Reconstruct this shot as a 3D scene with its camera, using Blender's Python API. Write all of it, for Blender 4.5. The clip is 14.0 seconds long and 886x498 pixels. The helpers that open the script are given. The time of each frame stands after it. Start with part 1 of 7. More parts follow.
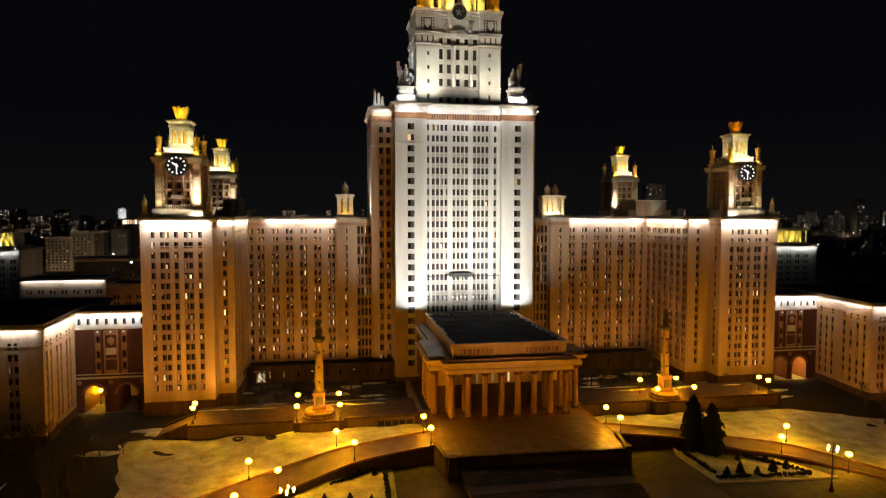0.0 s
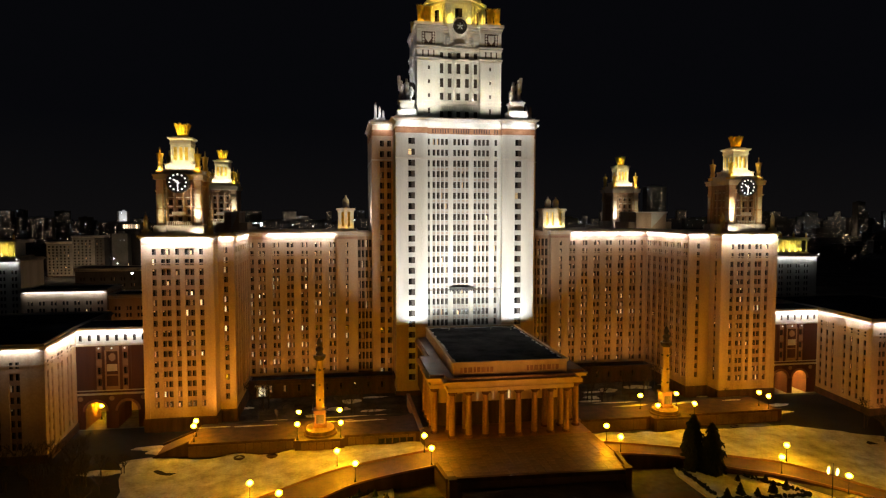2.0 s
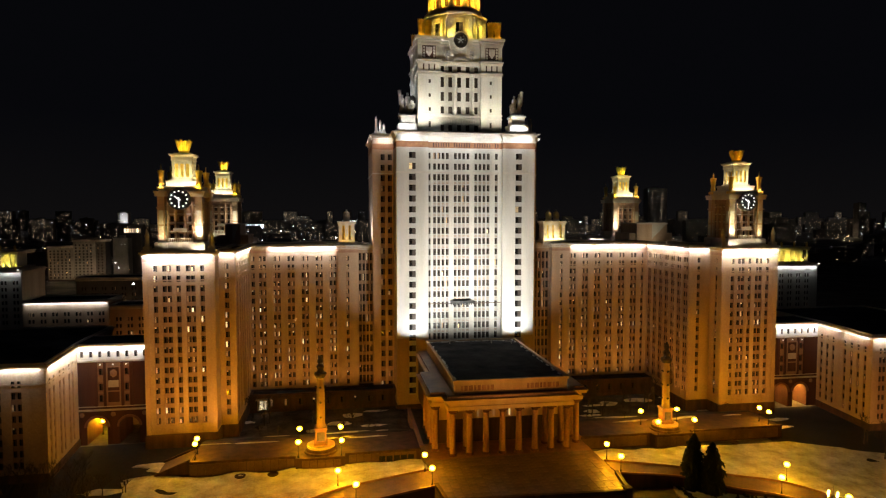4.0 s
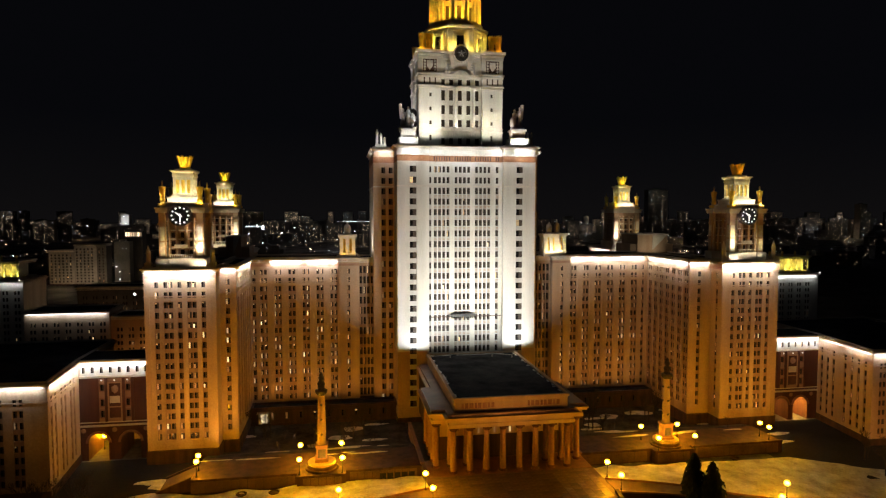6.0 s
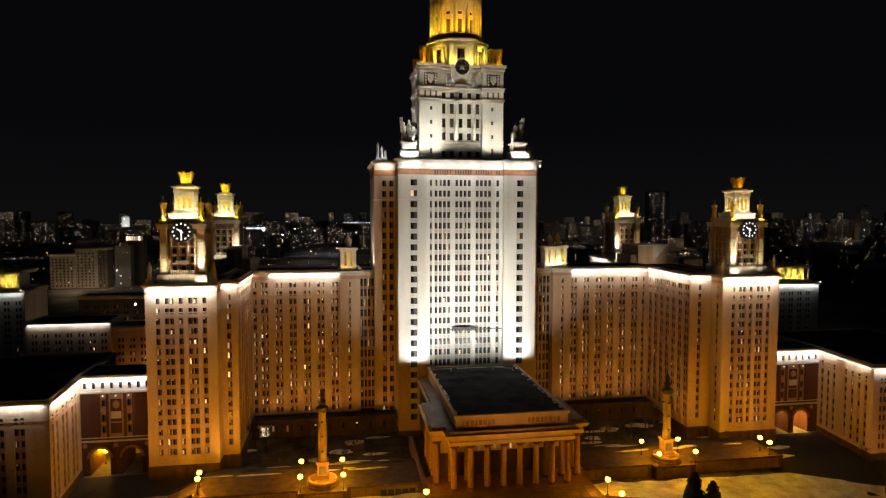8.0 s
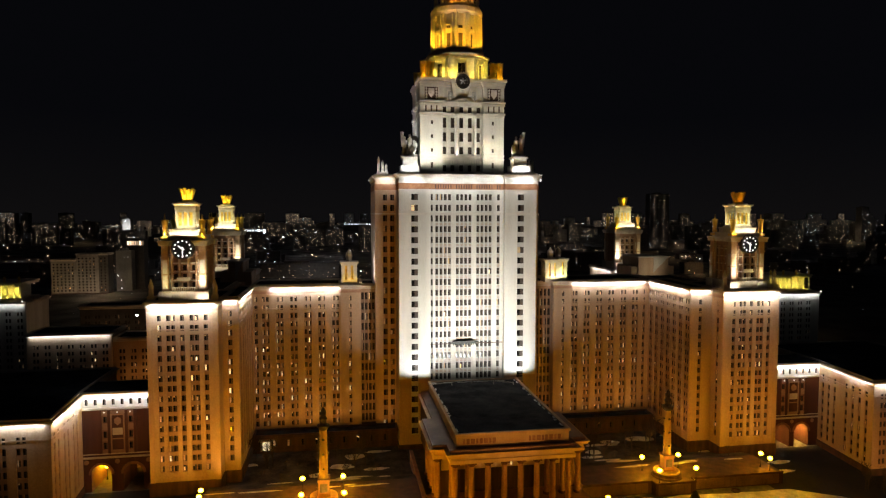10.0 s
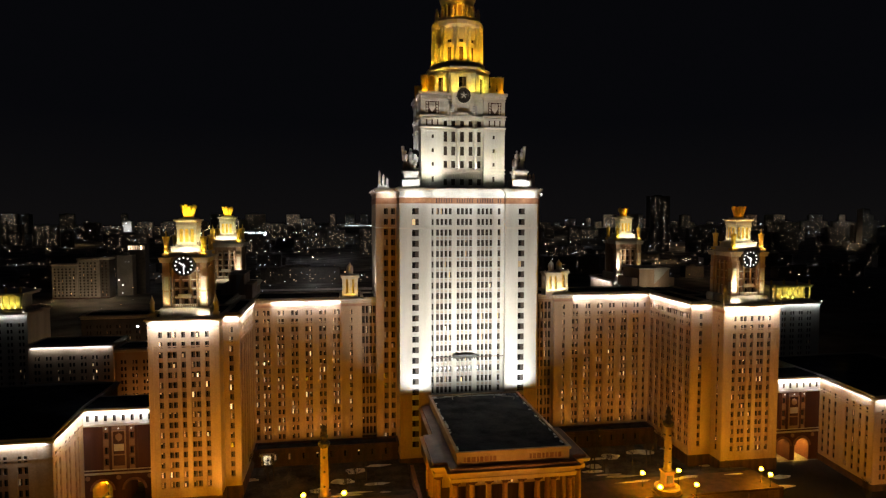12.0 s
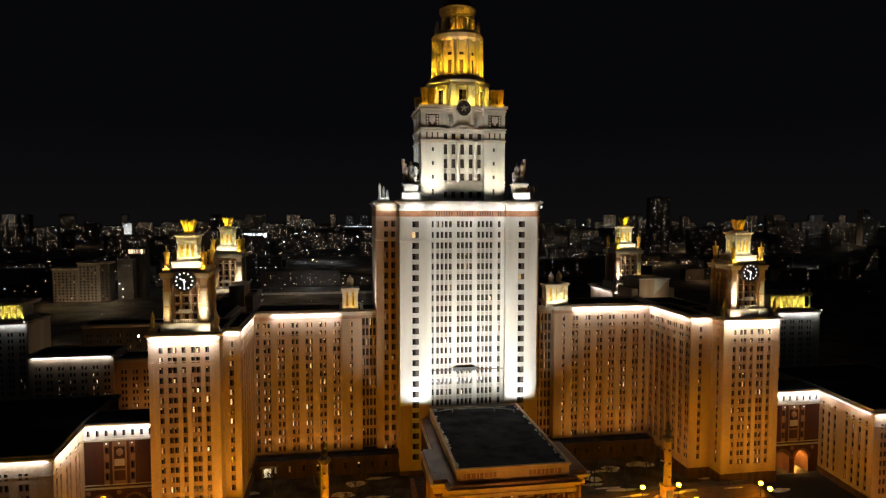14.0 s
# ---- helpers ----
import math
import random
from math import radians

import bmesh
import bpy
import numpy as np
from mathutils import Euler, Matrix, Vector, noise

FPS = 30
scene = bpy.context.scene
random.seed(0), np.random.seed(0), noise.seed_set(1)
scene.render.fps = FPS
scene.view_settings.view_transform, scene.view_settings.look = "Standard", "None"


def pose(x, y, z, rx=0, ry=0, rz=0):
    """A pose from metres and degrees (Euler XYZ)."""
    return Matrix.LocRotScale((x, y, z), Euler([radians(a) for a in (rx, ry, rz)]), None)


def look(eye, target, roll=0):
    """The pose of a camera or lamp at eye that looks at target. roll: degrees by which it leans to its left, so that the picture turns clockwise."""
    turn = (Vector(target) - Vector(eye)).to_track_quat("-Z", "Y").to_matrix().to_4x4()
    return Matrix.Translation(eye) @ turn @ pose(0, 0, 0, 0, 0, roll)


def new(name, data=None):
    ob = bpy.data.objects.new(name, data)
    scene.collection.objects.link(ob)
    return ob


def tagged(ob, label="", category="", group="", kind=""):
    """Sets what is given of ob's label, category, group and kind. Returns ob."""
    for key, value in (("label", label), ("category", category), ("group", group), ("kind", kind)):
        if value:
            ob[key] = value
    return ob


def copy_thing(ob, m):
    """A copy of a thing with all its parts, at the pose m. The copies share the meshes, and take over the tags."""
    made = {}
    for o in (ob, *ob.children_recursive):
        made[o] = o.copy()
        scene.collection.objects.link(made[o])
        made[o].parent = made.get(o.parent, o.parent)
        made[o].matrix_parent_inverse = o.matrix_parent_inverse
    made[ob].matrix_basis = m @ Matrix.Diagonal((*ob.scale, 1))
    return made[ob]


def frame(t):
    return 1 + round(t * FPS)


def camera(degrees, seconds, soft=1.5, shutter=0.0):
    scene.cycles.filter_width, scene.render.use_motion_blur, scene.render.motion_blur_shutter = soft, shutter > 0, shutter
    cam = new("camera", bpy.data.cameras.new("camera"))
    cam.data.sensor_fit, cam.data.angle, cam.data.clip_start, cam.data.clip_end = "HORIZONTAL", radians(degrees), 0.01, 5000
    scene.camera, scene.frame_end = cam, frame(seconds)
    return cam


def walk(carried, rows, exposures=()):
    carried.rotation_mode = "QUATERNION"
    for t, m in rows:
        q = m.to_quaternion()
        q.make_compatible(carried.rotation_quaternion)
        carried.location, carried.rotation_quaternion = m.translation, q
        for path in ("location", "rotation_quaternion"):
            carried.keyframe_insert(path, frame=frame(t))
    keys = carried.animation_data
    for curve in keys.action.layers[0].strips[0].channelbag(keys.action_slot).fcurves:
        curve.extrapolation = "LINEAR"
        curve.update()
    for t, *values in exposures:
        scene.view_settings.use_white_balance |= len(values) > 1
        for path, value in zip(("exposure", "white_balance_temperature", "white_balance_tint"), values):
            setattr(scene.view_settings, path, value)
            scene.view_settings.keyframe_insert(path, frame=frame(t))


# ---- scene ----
cam = camera(71.0, 14.0, soft=1.25)
METRES, EYE, TILT, LEAN, TURN = 40.0, 68.5, -3.2, 0.0, -9.5
ROWS = [
    (0.0, 0.0, 0.0, 0.0, 0.0, 0.0, -0.0),
    (0.5, -0.0006, -0.002, 0.0348, 0.01, -0.0, -0.0),
    (1.0, -0.0013, -0.0039, 0.0698, 0.01, 0.01, -0.01),
    (1.5, -0.0014, -0.0057, 0.1053, 0.03, 0.01, -0.02),
    (2.0, -0.0017, -0.0074, 0.1413, 0.04, 0.02, -0.03),
    (2.5, -0.0017, -0.0097, 0.1766, 0.06, 0.03, -0.04),
    (3.0, -0.0017, -0.0117, 0.2128, 0.07, 0.02, -0.04),
    (5.5, -0.001, -0.0207, 0.3988, 0.16, -0.09, -0.06),
    (6.0, -0.0014, -0.0219, 0.4338, 0.17, -0.1, -0.06),
    (6.5, -0.0019, -0.0236, 0.4681, 0.18, -0.11, -0.05),
    (7.0, -0.0025, -0.0249, 0.5031, 0.2, -0.12, -0.06),
    (7.5, -0.003, -0.0267, 0.5388, 0.21, -0.12, -0.06),
    (8.0, -0.0032, -0.0286, 0.574, 0.22, -0.13, -0.07),
    (10.5, -0.0048, -0.0392, 0.7551, 0.3, -0.12, -0.06),
    (11.0, -0.005, -0.0409, 0.7908, 0.32, -0.11, -0.06),
    (11.5, -0.0053, -0.0423, 0.8263, 0.33, -0.11, -0.07),
    (12.0, -0.0056, -0.0436, 0.862, 0.34, -0.11, -0.09),
    (12.5, -0.0057, -0.0453, 0.8988, 0.34, -0.13, -0.09),
    (13.0, -0.0053, -0.0473, 0.9344, 0.35, -0.13, -0.09),
    (13.5, -0.0049, -0.0489, 0.9699, 0.36, -0.13, -0.1),
    (14.0, -0.005, -0.0496, 0.9987, 0.36, -0.15, -0.1),
]
walk(cam, [(t, pose(0, 0, EYE, TILT, LEAN, TURN) @ pose(METRES * x, METRES * y, METRES * z, 90 + pitch, roll, yaw)) for t, x, y, z, yaw, pitch, roll in ROWS])

# ---------------------------------------------------------------- world and light
world = bpy.data.worlds.new("night_sky")
scene.world = world
world.use_nodes = True
wn = world.node_tree
bg = wn.nodes["Background"]
tc = wn.nodes.new("ShaderNodeTexCoord")
sep = wn.nodes.new("ShaderNodeSeparateXYZ")
rampn = wn.nodes.new("ShaderNodeValToRGB")
rampn.color_ramp.elements[0].position, rampn.color_ramp.elements[0].color = 0.0, (0.0044, 0.0040, 0.0042, 1)
rampn.color_ramp.elements[1].position, rampn.color_ramp.elements[1].color = 0.14, (0.0020, 0.0021, 0.0029, 1)
wn.links.new(tc.outputs["Generated"], sep.inputs[0])
wn.links.new(sep.outputs["Z"], rampn.inputs[0])
wn.links.new(rampn.outputs[0], bg.inputs[0])
bg.inputs[1].default_value = 1.0

ORANGE, LEMON, STRAW = (1.0, 0.50, 0.025), (1.0, 0.80, 0.13), (1.0, 0.88, 0.45)
CREAM = (1.0, 0.985, 0.86)
WARM, YELLOW2 = (1.0, 0.86, 0.62), (1.0, 0.78, 0.35)
WHITE, COOL, AMBER, YELLOW = (0.90, 0.95, 1.0), (0.90, 0.98, 1.04), (1.0, 0.425, 0.085), (1.0, 0.58, 0.03)


def flood(name, eye, target, wide, high, watts, colour, spread=160):
    """A floodlight: an area lamp with its glass towards the target."""
    la = bpy.data.lights.new(name, "AREA")
    la.shape, la.size, la.size_y, la.energy, la.color, la.spread = "RECTANGLE", wide, high, watts, colour, radians(spread)
    ob = new(name, la)
    ob.matrix_world = look(eye, target)
    return ob


# ---------------------------------------------------------------- materials
def material(name, a, b, rough=0.7, scale=0.35, fine=6.0, bump=0.15, metal=0.0, island=0.0, streak=False, spec=0.3):
    """Two colours mixed by a broad and a fine noise, with relief; streak draws the broad one out downwards."""
    m = bpy.data.materials.new(name)
    m.use_nodes = True
    nt = m.node_tree
    p = nt.nodes["Principled BSDF"]
    co = nt.nodes.new("ShaderNodeTexCoord")
    mp = nt.nodes.new("ShaderNodeMapping")
    mp.inputs["Scale"].default_value = (1, 1, 0.12 if streak else 1)
    n1, n2 = nt.nodes.new("ShaderNodeTexNoise"), nt.nodes.new("ShaderNodeTexNoise")
    n1.inputs["Scale"].default_value, n1.inputs["Detail"].default_value = scale, 4
    n2.inputs["Scale"].default_value, n2.inputs["Detail"].default_value = fine, 3
    nt.links.new(co.outputs["Object"], mp.inputs[0])
    nt.links.new(mp.outputs[0], n1.inputs["Vector"])
    nt.links.new(co.outputs["Object"], n2.inputs["Vector"])
    add = nt.nodes.new("ShaderNodeMath")
    add.operation = "MULTIPLY_ADD"
    add.inputs[1].default_value = 0.45
    nt.links.new(n2.outputs[0], add.inputs[0])
    nt.links.new(n1.outputs[0], add.inputs[2])
    ra = nt.nodes.new("ShaderNodeValToRGB")
    ra.color_ramp.elements[0].position, ra.color_ramp.elements[0].color = 0.52, (*a, 1)
    ra.color_ramp.elements[1].position, ra.color_ramp.elements[1].color = 0.95, (*b, 1)
    nt.links.new(add.outputs[0], ra.inputs[0])
    out = ra.outputs[0]
    if island:
        oi = nt.nodes.new("ShaderNodeObjectInfo")
        hsv = nt.nodes.new("ShaderNodeHueSaturation")
        mr = nt.nodes.new("ShaderNodeMapRange")
        mr.inputs[3].default_value, mr.inputs[4].default_value = 1 - island, 1 + island
        nt.links.new(oi.outputs["Random"], mr.inputs[0])
        nt.links.new(mr.outputs[0], hsv.inputs["Value"])
        nt.links.new(out, hsv.inputs["Color"])
        out = hsv.outputs[0]
    nt.links.new(out, p.inputs["Base Color"])
    bu = nt.nodes.new("ShaderNodeBump")
    bu.inputs["Strength"].default_value, bu.inputs["Distance"].default_value = bump, 0.1
    nt.links.new(n2.outputs[0], bu.inputs["Height"])
    nt.links.new(bu.outputs[0], p.inputs["Normal"])
    p.inputs["Roughness"].default_value, p.inputs["Metallic"].default_value = rough, metal
    p.inputs["Specular IOR Level"].default_value = spec
    return m


def glow(name, colour, strength, vary=0.0):
    """Something that gives off light; vary lets lit rooms differ from window to window."""
    m = bpy.data.materials.new(name)
    m.use_nodes = True
    nt = m.node_tree
    p = nt.nodes["Principled BSDF"]
    p.inputs["Base Color"].default_value = (*[0.4 * c for c in colour], 1)
    p.inputs["Emission Color"].default_value = (*colour, 1)
    p.inputs["Emission Strength"].default_value = strength
    if vary:
        info = nt.nodes.new("ShaderNodeObjectInfo")
        geo = nt.nodes.new("ShaderNodeNewGeometry")
        add = nt.nodes.new("ShaderNodeMath")
        fr = nt.nodes.new("ShaderNodeMath")
        mr = nt.nodes.new("ShaderNodeMapRange")
        fr.operation = "FRACT"
        mr.inputs[3].default_value, mr.inputs[4].default_value = strength * (1 - vary), strength * (1 + 2 * vary)
        nt.links.new(info.outputs["Random"], add.inputs[0])
        nt.links.new(geo.outputs["Random Per Island"], add.inputs[1])
        nt.links.new(add.outputs[0], fr.inputs[0])
        pw = nt.nodes.new("ShaderNodeMath")
        pw.operation = "POWER"
        pw.inputs[1].default_value = 2.5
        nt.links.new(fr.outputs[0], pw.inputs[0])
        nt.links.new(pw.outputs[0], mr.inputs[0])
        nt.links.new(mr.outputs[0], p.inputs["Emission Strength"])
    return m


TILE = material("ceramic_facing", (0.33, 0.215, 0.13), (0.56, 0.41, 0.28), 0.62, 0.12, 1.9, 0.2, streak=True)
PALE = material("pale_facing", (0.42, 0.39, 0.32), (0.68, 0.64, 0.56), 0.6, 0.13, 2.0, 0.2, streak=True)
STONE = material("cornice_stone", (0.50, 0.44, 0.36), (0.66, 0.60, 0.50), 0.7, 0.3, 3.0, 0.2)
SPAN = material("brown_spandrel", (0.27, 0.16, 0.10), (0.39, 0.25, 0.165), 0.65, 0.3, 3.0, 0.15, streak=True)
SPAN_PALE = material("grey_spandrel", (0.36, 0.335, 0.285), (0.54, 0.51, 0.45), 0.65, 0.3, 3.0, 0.15, streak=True)
FRIEZE = material("red_frieze", (0.21, 0.085, 0.035), (0.35, 0.165, 0.075), 0.65, 0.3, 3.0, 0.15)
PINKBAND = material("wing_frieze", (0.30, 0.17, 0.11), (0.44, 0.27, 0.18), 0.65, 0.3, 3.0, 0.15)
BRICK = material("red_facing", (0.07, 0.028, 0.018), (0.13, 0.055, 0.034), 0.7, 0.25, 3.0, 0.15, streak=True)
GRANITE = material("dark_granite", (0.05, 0.03, 0.024), (0.11, 0.063, 0.046), 0.6, 0.4, 5.0, 0.15, streak=True, spec=0.15)
GRANITE_RED = material("red_granite", (0.20, 0.10, 0.065), (0.32, 0.17, 0.11), 0.4, 0.4, 5.0, 0.12)
PAVING = material("granite_paving", (0.075, 0.045, 0.034), (0.19, 0.118, 0.085), 0.5, 0.15, 2.5, 0.2)
COLSTONE = material("portico_stone", (0.40, 0.26, 0.155), (0.54, 0.385, 0.25), 0.65, 0.3, 3.0, 0.2, streak=True)
SHAFT = material("column_stone", (0.17, 0.078, 0.05), (0.40, 0.225, 0.15), 0.65, 0.5, 2.2, 0.2, streak=True)
ROOF = material("roof_sheet", (0.022, 0.023, 0.026), (0.065, 0.066, 0.07), 0.9, 0.15, 2.0, 0.2, spec=0.0)
SNOW = material("trodden_snow", (0.40, 0.37, 0.33), (0.88, 0.87, 0.85), 0.8, 0.22, 1.6, 0.7)
# soil kept near black: the missing light is put into its colour
SOIL = material("unlit_frozen_ground", (0.009, 0.007, 0.005), (0.028, 0.022, 0.016), 0.95, 0.05, 1.0, 0.5)
OPEN_GROUND = material("snow_dusted_ground", (0.032, 0.028, 0.025), (0.16, 0.15, 0.135), 0.95, 0.03, 0.5, 0.3)
GARDEN = material("patchy_garden", (0.014, 0.011, 0.008), (0.10, 0.085, 0.07), 0.95, 0.13, 1.0, 0.5)
ASPHALT = material("asphalt", (0.075, 0.055, 0.043), (0.17, 0.125, 0.10), 0.75, 0.1, 4.0, 0.3)
GOLD = material("gilding", (0.70, 0.45, 0.08), (0.95, 0.68, 0.16), 0.38, 0.5, 4.0, 0.25, metal=0.6)
BRONZE = material("dark_bronze", (0.05, 0.045, 0.04), (0.14, 0.12, 0.10), 0.5, 0.8, 6.0, 0.3, metal=0.5)
STATUE = material("weathered_statue", (0.28, 0.27, 0.25), (0.48, 0.46, 0.42), 0.7, 0.8, 4.0, 0.4)
IRON = material("black_iron", (0.012, 0.012, 0.012), (0.04, 0.036, 0.03), 0.45, 1.0, 8.0, 0.2, metal=0.4)
FRAME = material("painted_window_frame", (0.035, 0.024, 0.018), (0.08, 0.058, 0.042), 0.6, 1.0, 6.0, 0.1)
GLASS = material("dark_window_glass", (0.004, 0.0035, 0.003), (0.014, 0.012, 0.011), 0.12, 0.6, 1.0, 0.02, spec=0.25)
BARK = material("bark", (0.03, 0.022, 0.015), (0.08, 0.06, 0.04), 0.95, 2.0, 9.0, 0.5)
FIR = material("fir_needles", (0.007, 0.010, 0.006), (0.022, 0.03, 0.017), 0.9, 1.0, 9.0, 0.4)
CITY = material("far_facade", (0.055, 0.05, 0.047), (0.12, 0.11, 0.10), 0.9, 0.02, 0.3, 0.05)
CITYLIT = material("far_pale_facade", (0.17, 0.16, 0.145), (0.30, 0.28, 0.255), 0.9, 0.05, 0.5, 0.05)
CLOCKFACE = material("clock_enamel", (0.012, 0.012, 0.014), (0.035, 0.035, 0.04), 0.4, 0.6, 3.0, 0.05)
LITROOM = glow("lit_room", (1.0, 0.70, 0.34), 0.62, 0.75)
LITDIM = glow("curtained_room", (1.0, 0.66, 0.36), 0.20, 0.85)
LITROOM2 = glow("lit_room_pale", (1.0, 0.82, 0.50), 0.85, 0.6)
LAMPGLOW = glow("sodium_globe", (1.0, 0.44, 0.0035), 255.0)
LANTERN = glow("lantern_glass", (1.0, 0.60, 0.10), 26.0)
CLOCKLIT = glow("lit_clock_mark", (1.0, 0.97, 0.9), 1.3)
FARFLOOD = glow("far_floodlight", (0.95, 0.97, 1.0), 7.0)
CITYWARM = glow("far_window_light", (1.0, 0.72, 0.46), 1.1, 0.9)
CITYCOLD = glow("far_cold_light", (0.84, 0.93, 1.0), 3.0, 0.9)
CITYLAMP = glow("far_street_light", (1.0, 0.66, 0.34), 8.0, 0.85)


# ---------------------------------------------------------------- mesh building
class Shape:
    """Collects faces for one mesh."""

    def __init__(self):
        self.v, self.f = [], []

    def face(self, *pts):
        k = len(self.v)
        self.v += [tuple(p) for p in pts]
        self.f.append(tuple(range(k, k + len(pts))))

    def box(self, x0, x1, y0, y1, z0, z1, skip=""):
        k = len(self.v)
        self.v += [(x, y, z) for z in (z0, z1) for x, y in ((x0, y0), (x1, y0), (x1, y1), (x0, y1))]
        sides = {"f": (0, 1, 5, 4), "r": (1, 2, 6, 5), "b": (2, 3, 7, 6), "l": (3, 0, 4, 7), "d": (3, 2, 1, 0), "u": (4, 5, 6, 7)}
        self.f += [tuple(k + i for i in q) for s, q in sides.items() if s not in skip]

    def prism(self, poly, z0, z1, top=None):
        """Upright prism over a CCW outline; top: another outline for the upper end."""
        top = top or poly
        k, n = len(self.v), len(poly)
        self.v += [(x, y, z0) for x, y in poly] + [(x, y, z1) for x, y in top]
        self.f += [(k + i, k + (i + 1) % n, k + n + (i + 1) % n, k + n + i) for i in range(n)]
        self.f += [tuple(range(k + n, k + 2 * n)), tuple(range(k + n - 1, k - 1, -1))]

    def ring(self, poly, d0, d1, z0, z1):
        """A moulding round an outline, from d0 to d1 outside it."""
        a, b = offset(poly, d0), offset(poly, d1)
        n = len(poly)
        for i in range(n):
            j = (i + 1) % n
            self.face((*b[i], z0), (*b[j], z0), (*b[j], z1), (*b[i], z1))
            self.face((*b[i], z1), (*b[j], z1), (*a[j], z1), (*a[i], z1))
            self.face((*a[i], z0), (*a[j], z0), (*b[j], z0), (*b[i], z0))
            self.face((*a[j], z0), (*a[i], z0), (*a[i], z1), (*a[j], z1))

    def lathe(self, cx, cy, profile, n=16, turn=0.0):
        """A turned body: profile is (radius, height) from below upwards."""
        k = len(self.v)
        for r, z in profile:
            self.v += [(cx + r * math.cos(2 * math.pi * i / n + turn), cy + r * math.sin(2 * math.pi * i / n + turn), z) for i in range(n)]
        for a in range(len(profile) - 1):
            self.f += [(k + a * n + i, k + a * n + (i + 1) % n, k + (a + 1) * n + (i + 1) % n, k + (a + 1) * n + i) for i in range(n)]
        self.f.append(tuple(k + (len(profile) - 1) * n + i for i in range(n)))
        self.f.append(tuple(k + n - 1 - i for i in range(n)))

    def tube(self, a, b, r0, r1, n=6):
        a, b = Vector(a), Vector(b)
        q = (b - a).to_track_quat("Z", "Y")
        k = len(self.v)
        for p, r in ((a, r0), (b, r1)):
            self.v += [tuple(p + q @ Vector((r * math.cos(2 * math.pi * i / n), r * math.sin(2 * math.pi * i / n), 0))) for i in range(n)]
        self.f += [(k + i, k + (i + 1) % n, k + n + (i + 1) % n, k + n + i) for i in range(n)]
        self.f += [tuple(k + n + i for i in range(n)), tuple(k + n - 1 - i for i in range(n))]

    def blob(self, c, r, n=8, m=6, rough=0.0):
        k, (cx, cy, cz), (rx, ry, rz) = len(self.v), c, r
        for j in range(m + 1):
            a = math.pi * j / m - math.pi / 2
            for i in range(n):
                b = 2 * math.pi * i / n
                s = 1 + rough * noise.noise(Vector((cx + 3 * math.cos(b), cy + 3 * math.sin(b), cz + 2 * a)))
                self.v.append((cx + s * rx * math.cos(a) * math.cos(b), cy + s * ry * math.cos(a) * math.sin(b), cz + s * rz * math.sin(a)))
        for j in range(m):
            self.f += [(k + j * n + i, k + j * n + (i + 1) % n, k + (j + 1) * n + (i + 1) % n, k + (j + 1) * n + i) for i in range(n)]

    def data(self, name, *mats):
        me = bpy.data.meshes.new(name)
        me.from_pydata(self.v, [], self.f)
        for m in mats:
            me.materials.append(m)
        return me


def offset(poly, d):
    out, n = [], len(poly)
    for i in range(n):
        p, q, r = Vector(poly[i - 1]), Vector(poly[i]), Vector(poly[(i + 1) % n])
        a, b = (q - p).normalized(), (r - q).normalized()
        na, nb = Vector((a.y, -a.x)), Vector((b.y, -b.x))
        h = na + nb
        out.append(tuple(q + h * (d / max(0.3, na.dot(h) if h.length else 1))))
    return out


def rect(x0, x1, y0, y1):
    return [(x0, y0), (x1, y0), (x1, y1), (x0, y1)]


def round_poly(cx, cy, r, n, turn=0.0):
    return [(cx + r * math.cos(2 * math.pi * i / n + turn), cy + r * math.sin(2 * math.pi * i / n + turn)) for i in range(n)]


def thing(name, at, label, category, group="", kind=""):
    ob = new(name)
    ob.empty_display_size = 1.0
    ob.location = at
    return tagged(ob, label, category, group, kind)


def origin(ob):
    p = Vector((0, 0, 0))
    while ob:
        p += ob.location
        ob = ob.parent
    return p


def part(name, shape, mat, parent, label="", kind=""):
    """One mesh under a thing or a part; its vertices are given in the world's metres."""
    me = shape.data(name, *(mat if isinstance(mat, tuple) else (mat,))) if isinstance(shape, Shape) else shape
    ob = new(name, me)
    if parent is not None:
        ob.parent = parent
        me.transform(Matrix.Translation(-origin(parent)))
    return tagged(ob, label, kind=kind)


def lone(name, shape, mat, label, category, group="", kind=""):
    """A thing that is one mesh."""
    return tagged(new(name, shape.data(name, *(mat if isinstance(mat, tuple) else (mat,)))), label, category, group, kind)


# windows: one mesh for each size and state, shared by all that look alike
window_meshes = {}
PANES = {"all": lambda i, j, n: True, "first": lambda i, j, n: i == 0, "last": lambda i, j, n: i == n - 1, "low": lambda i, j, n: j == 0,
         "top": lambda i, j, n: j == 1, "corner": lambda i, j, n: i == 0 and j == 0}


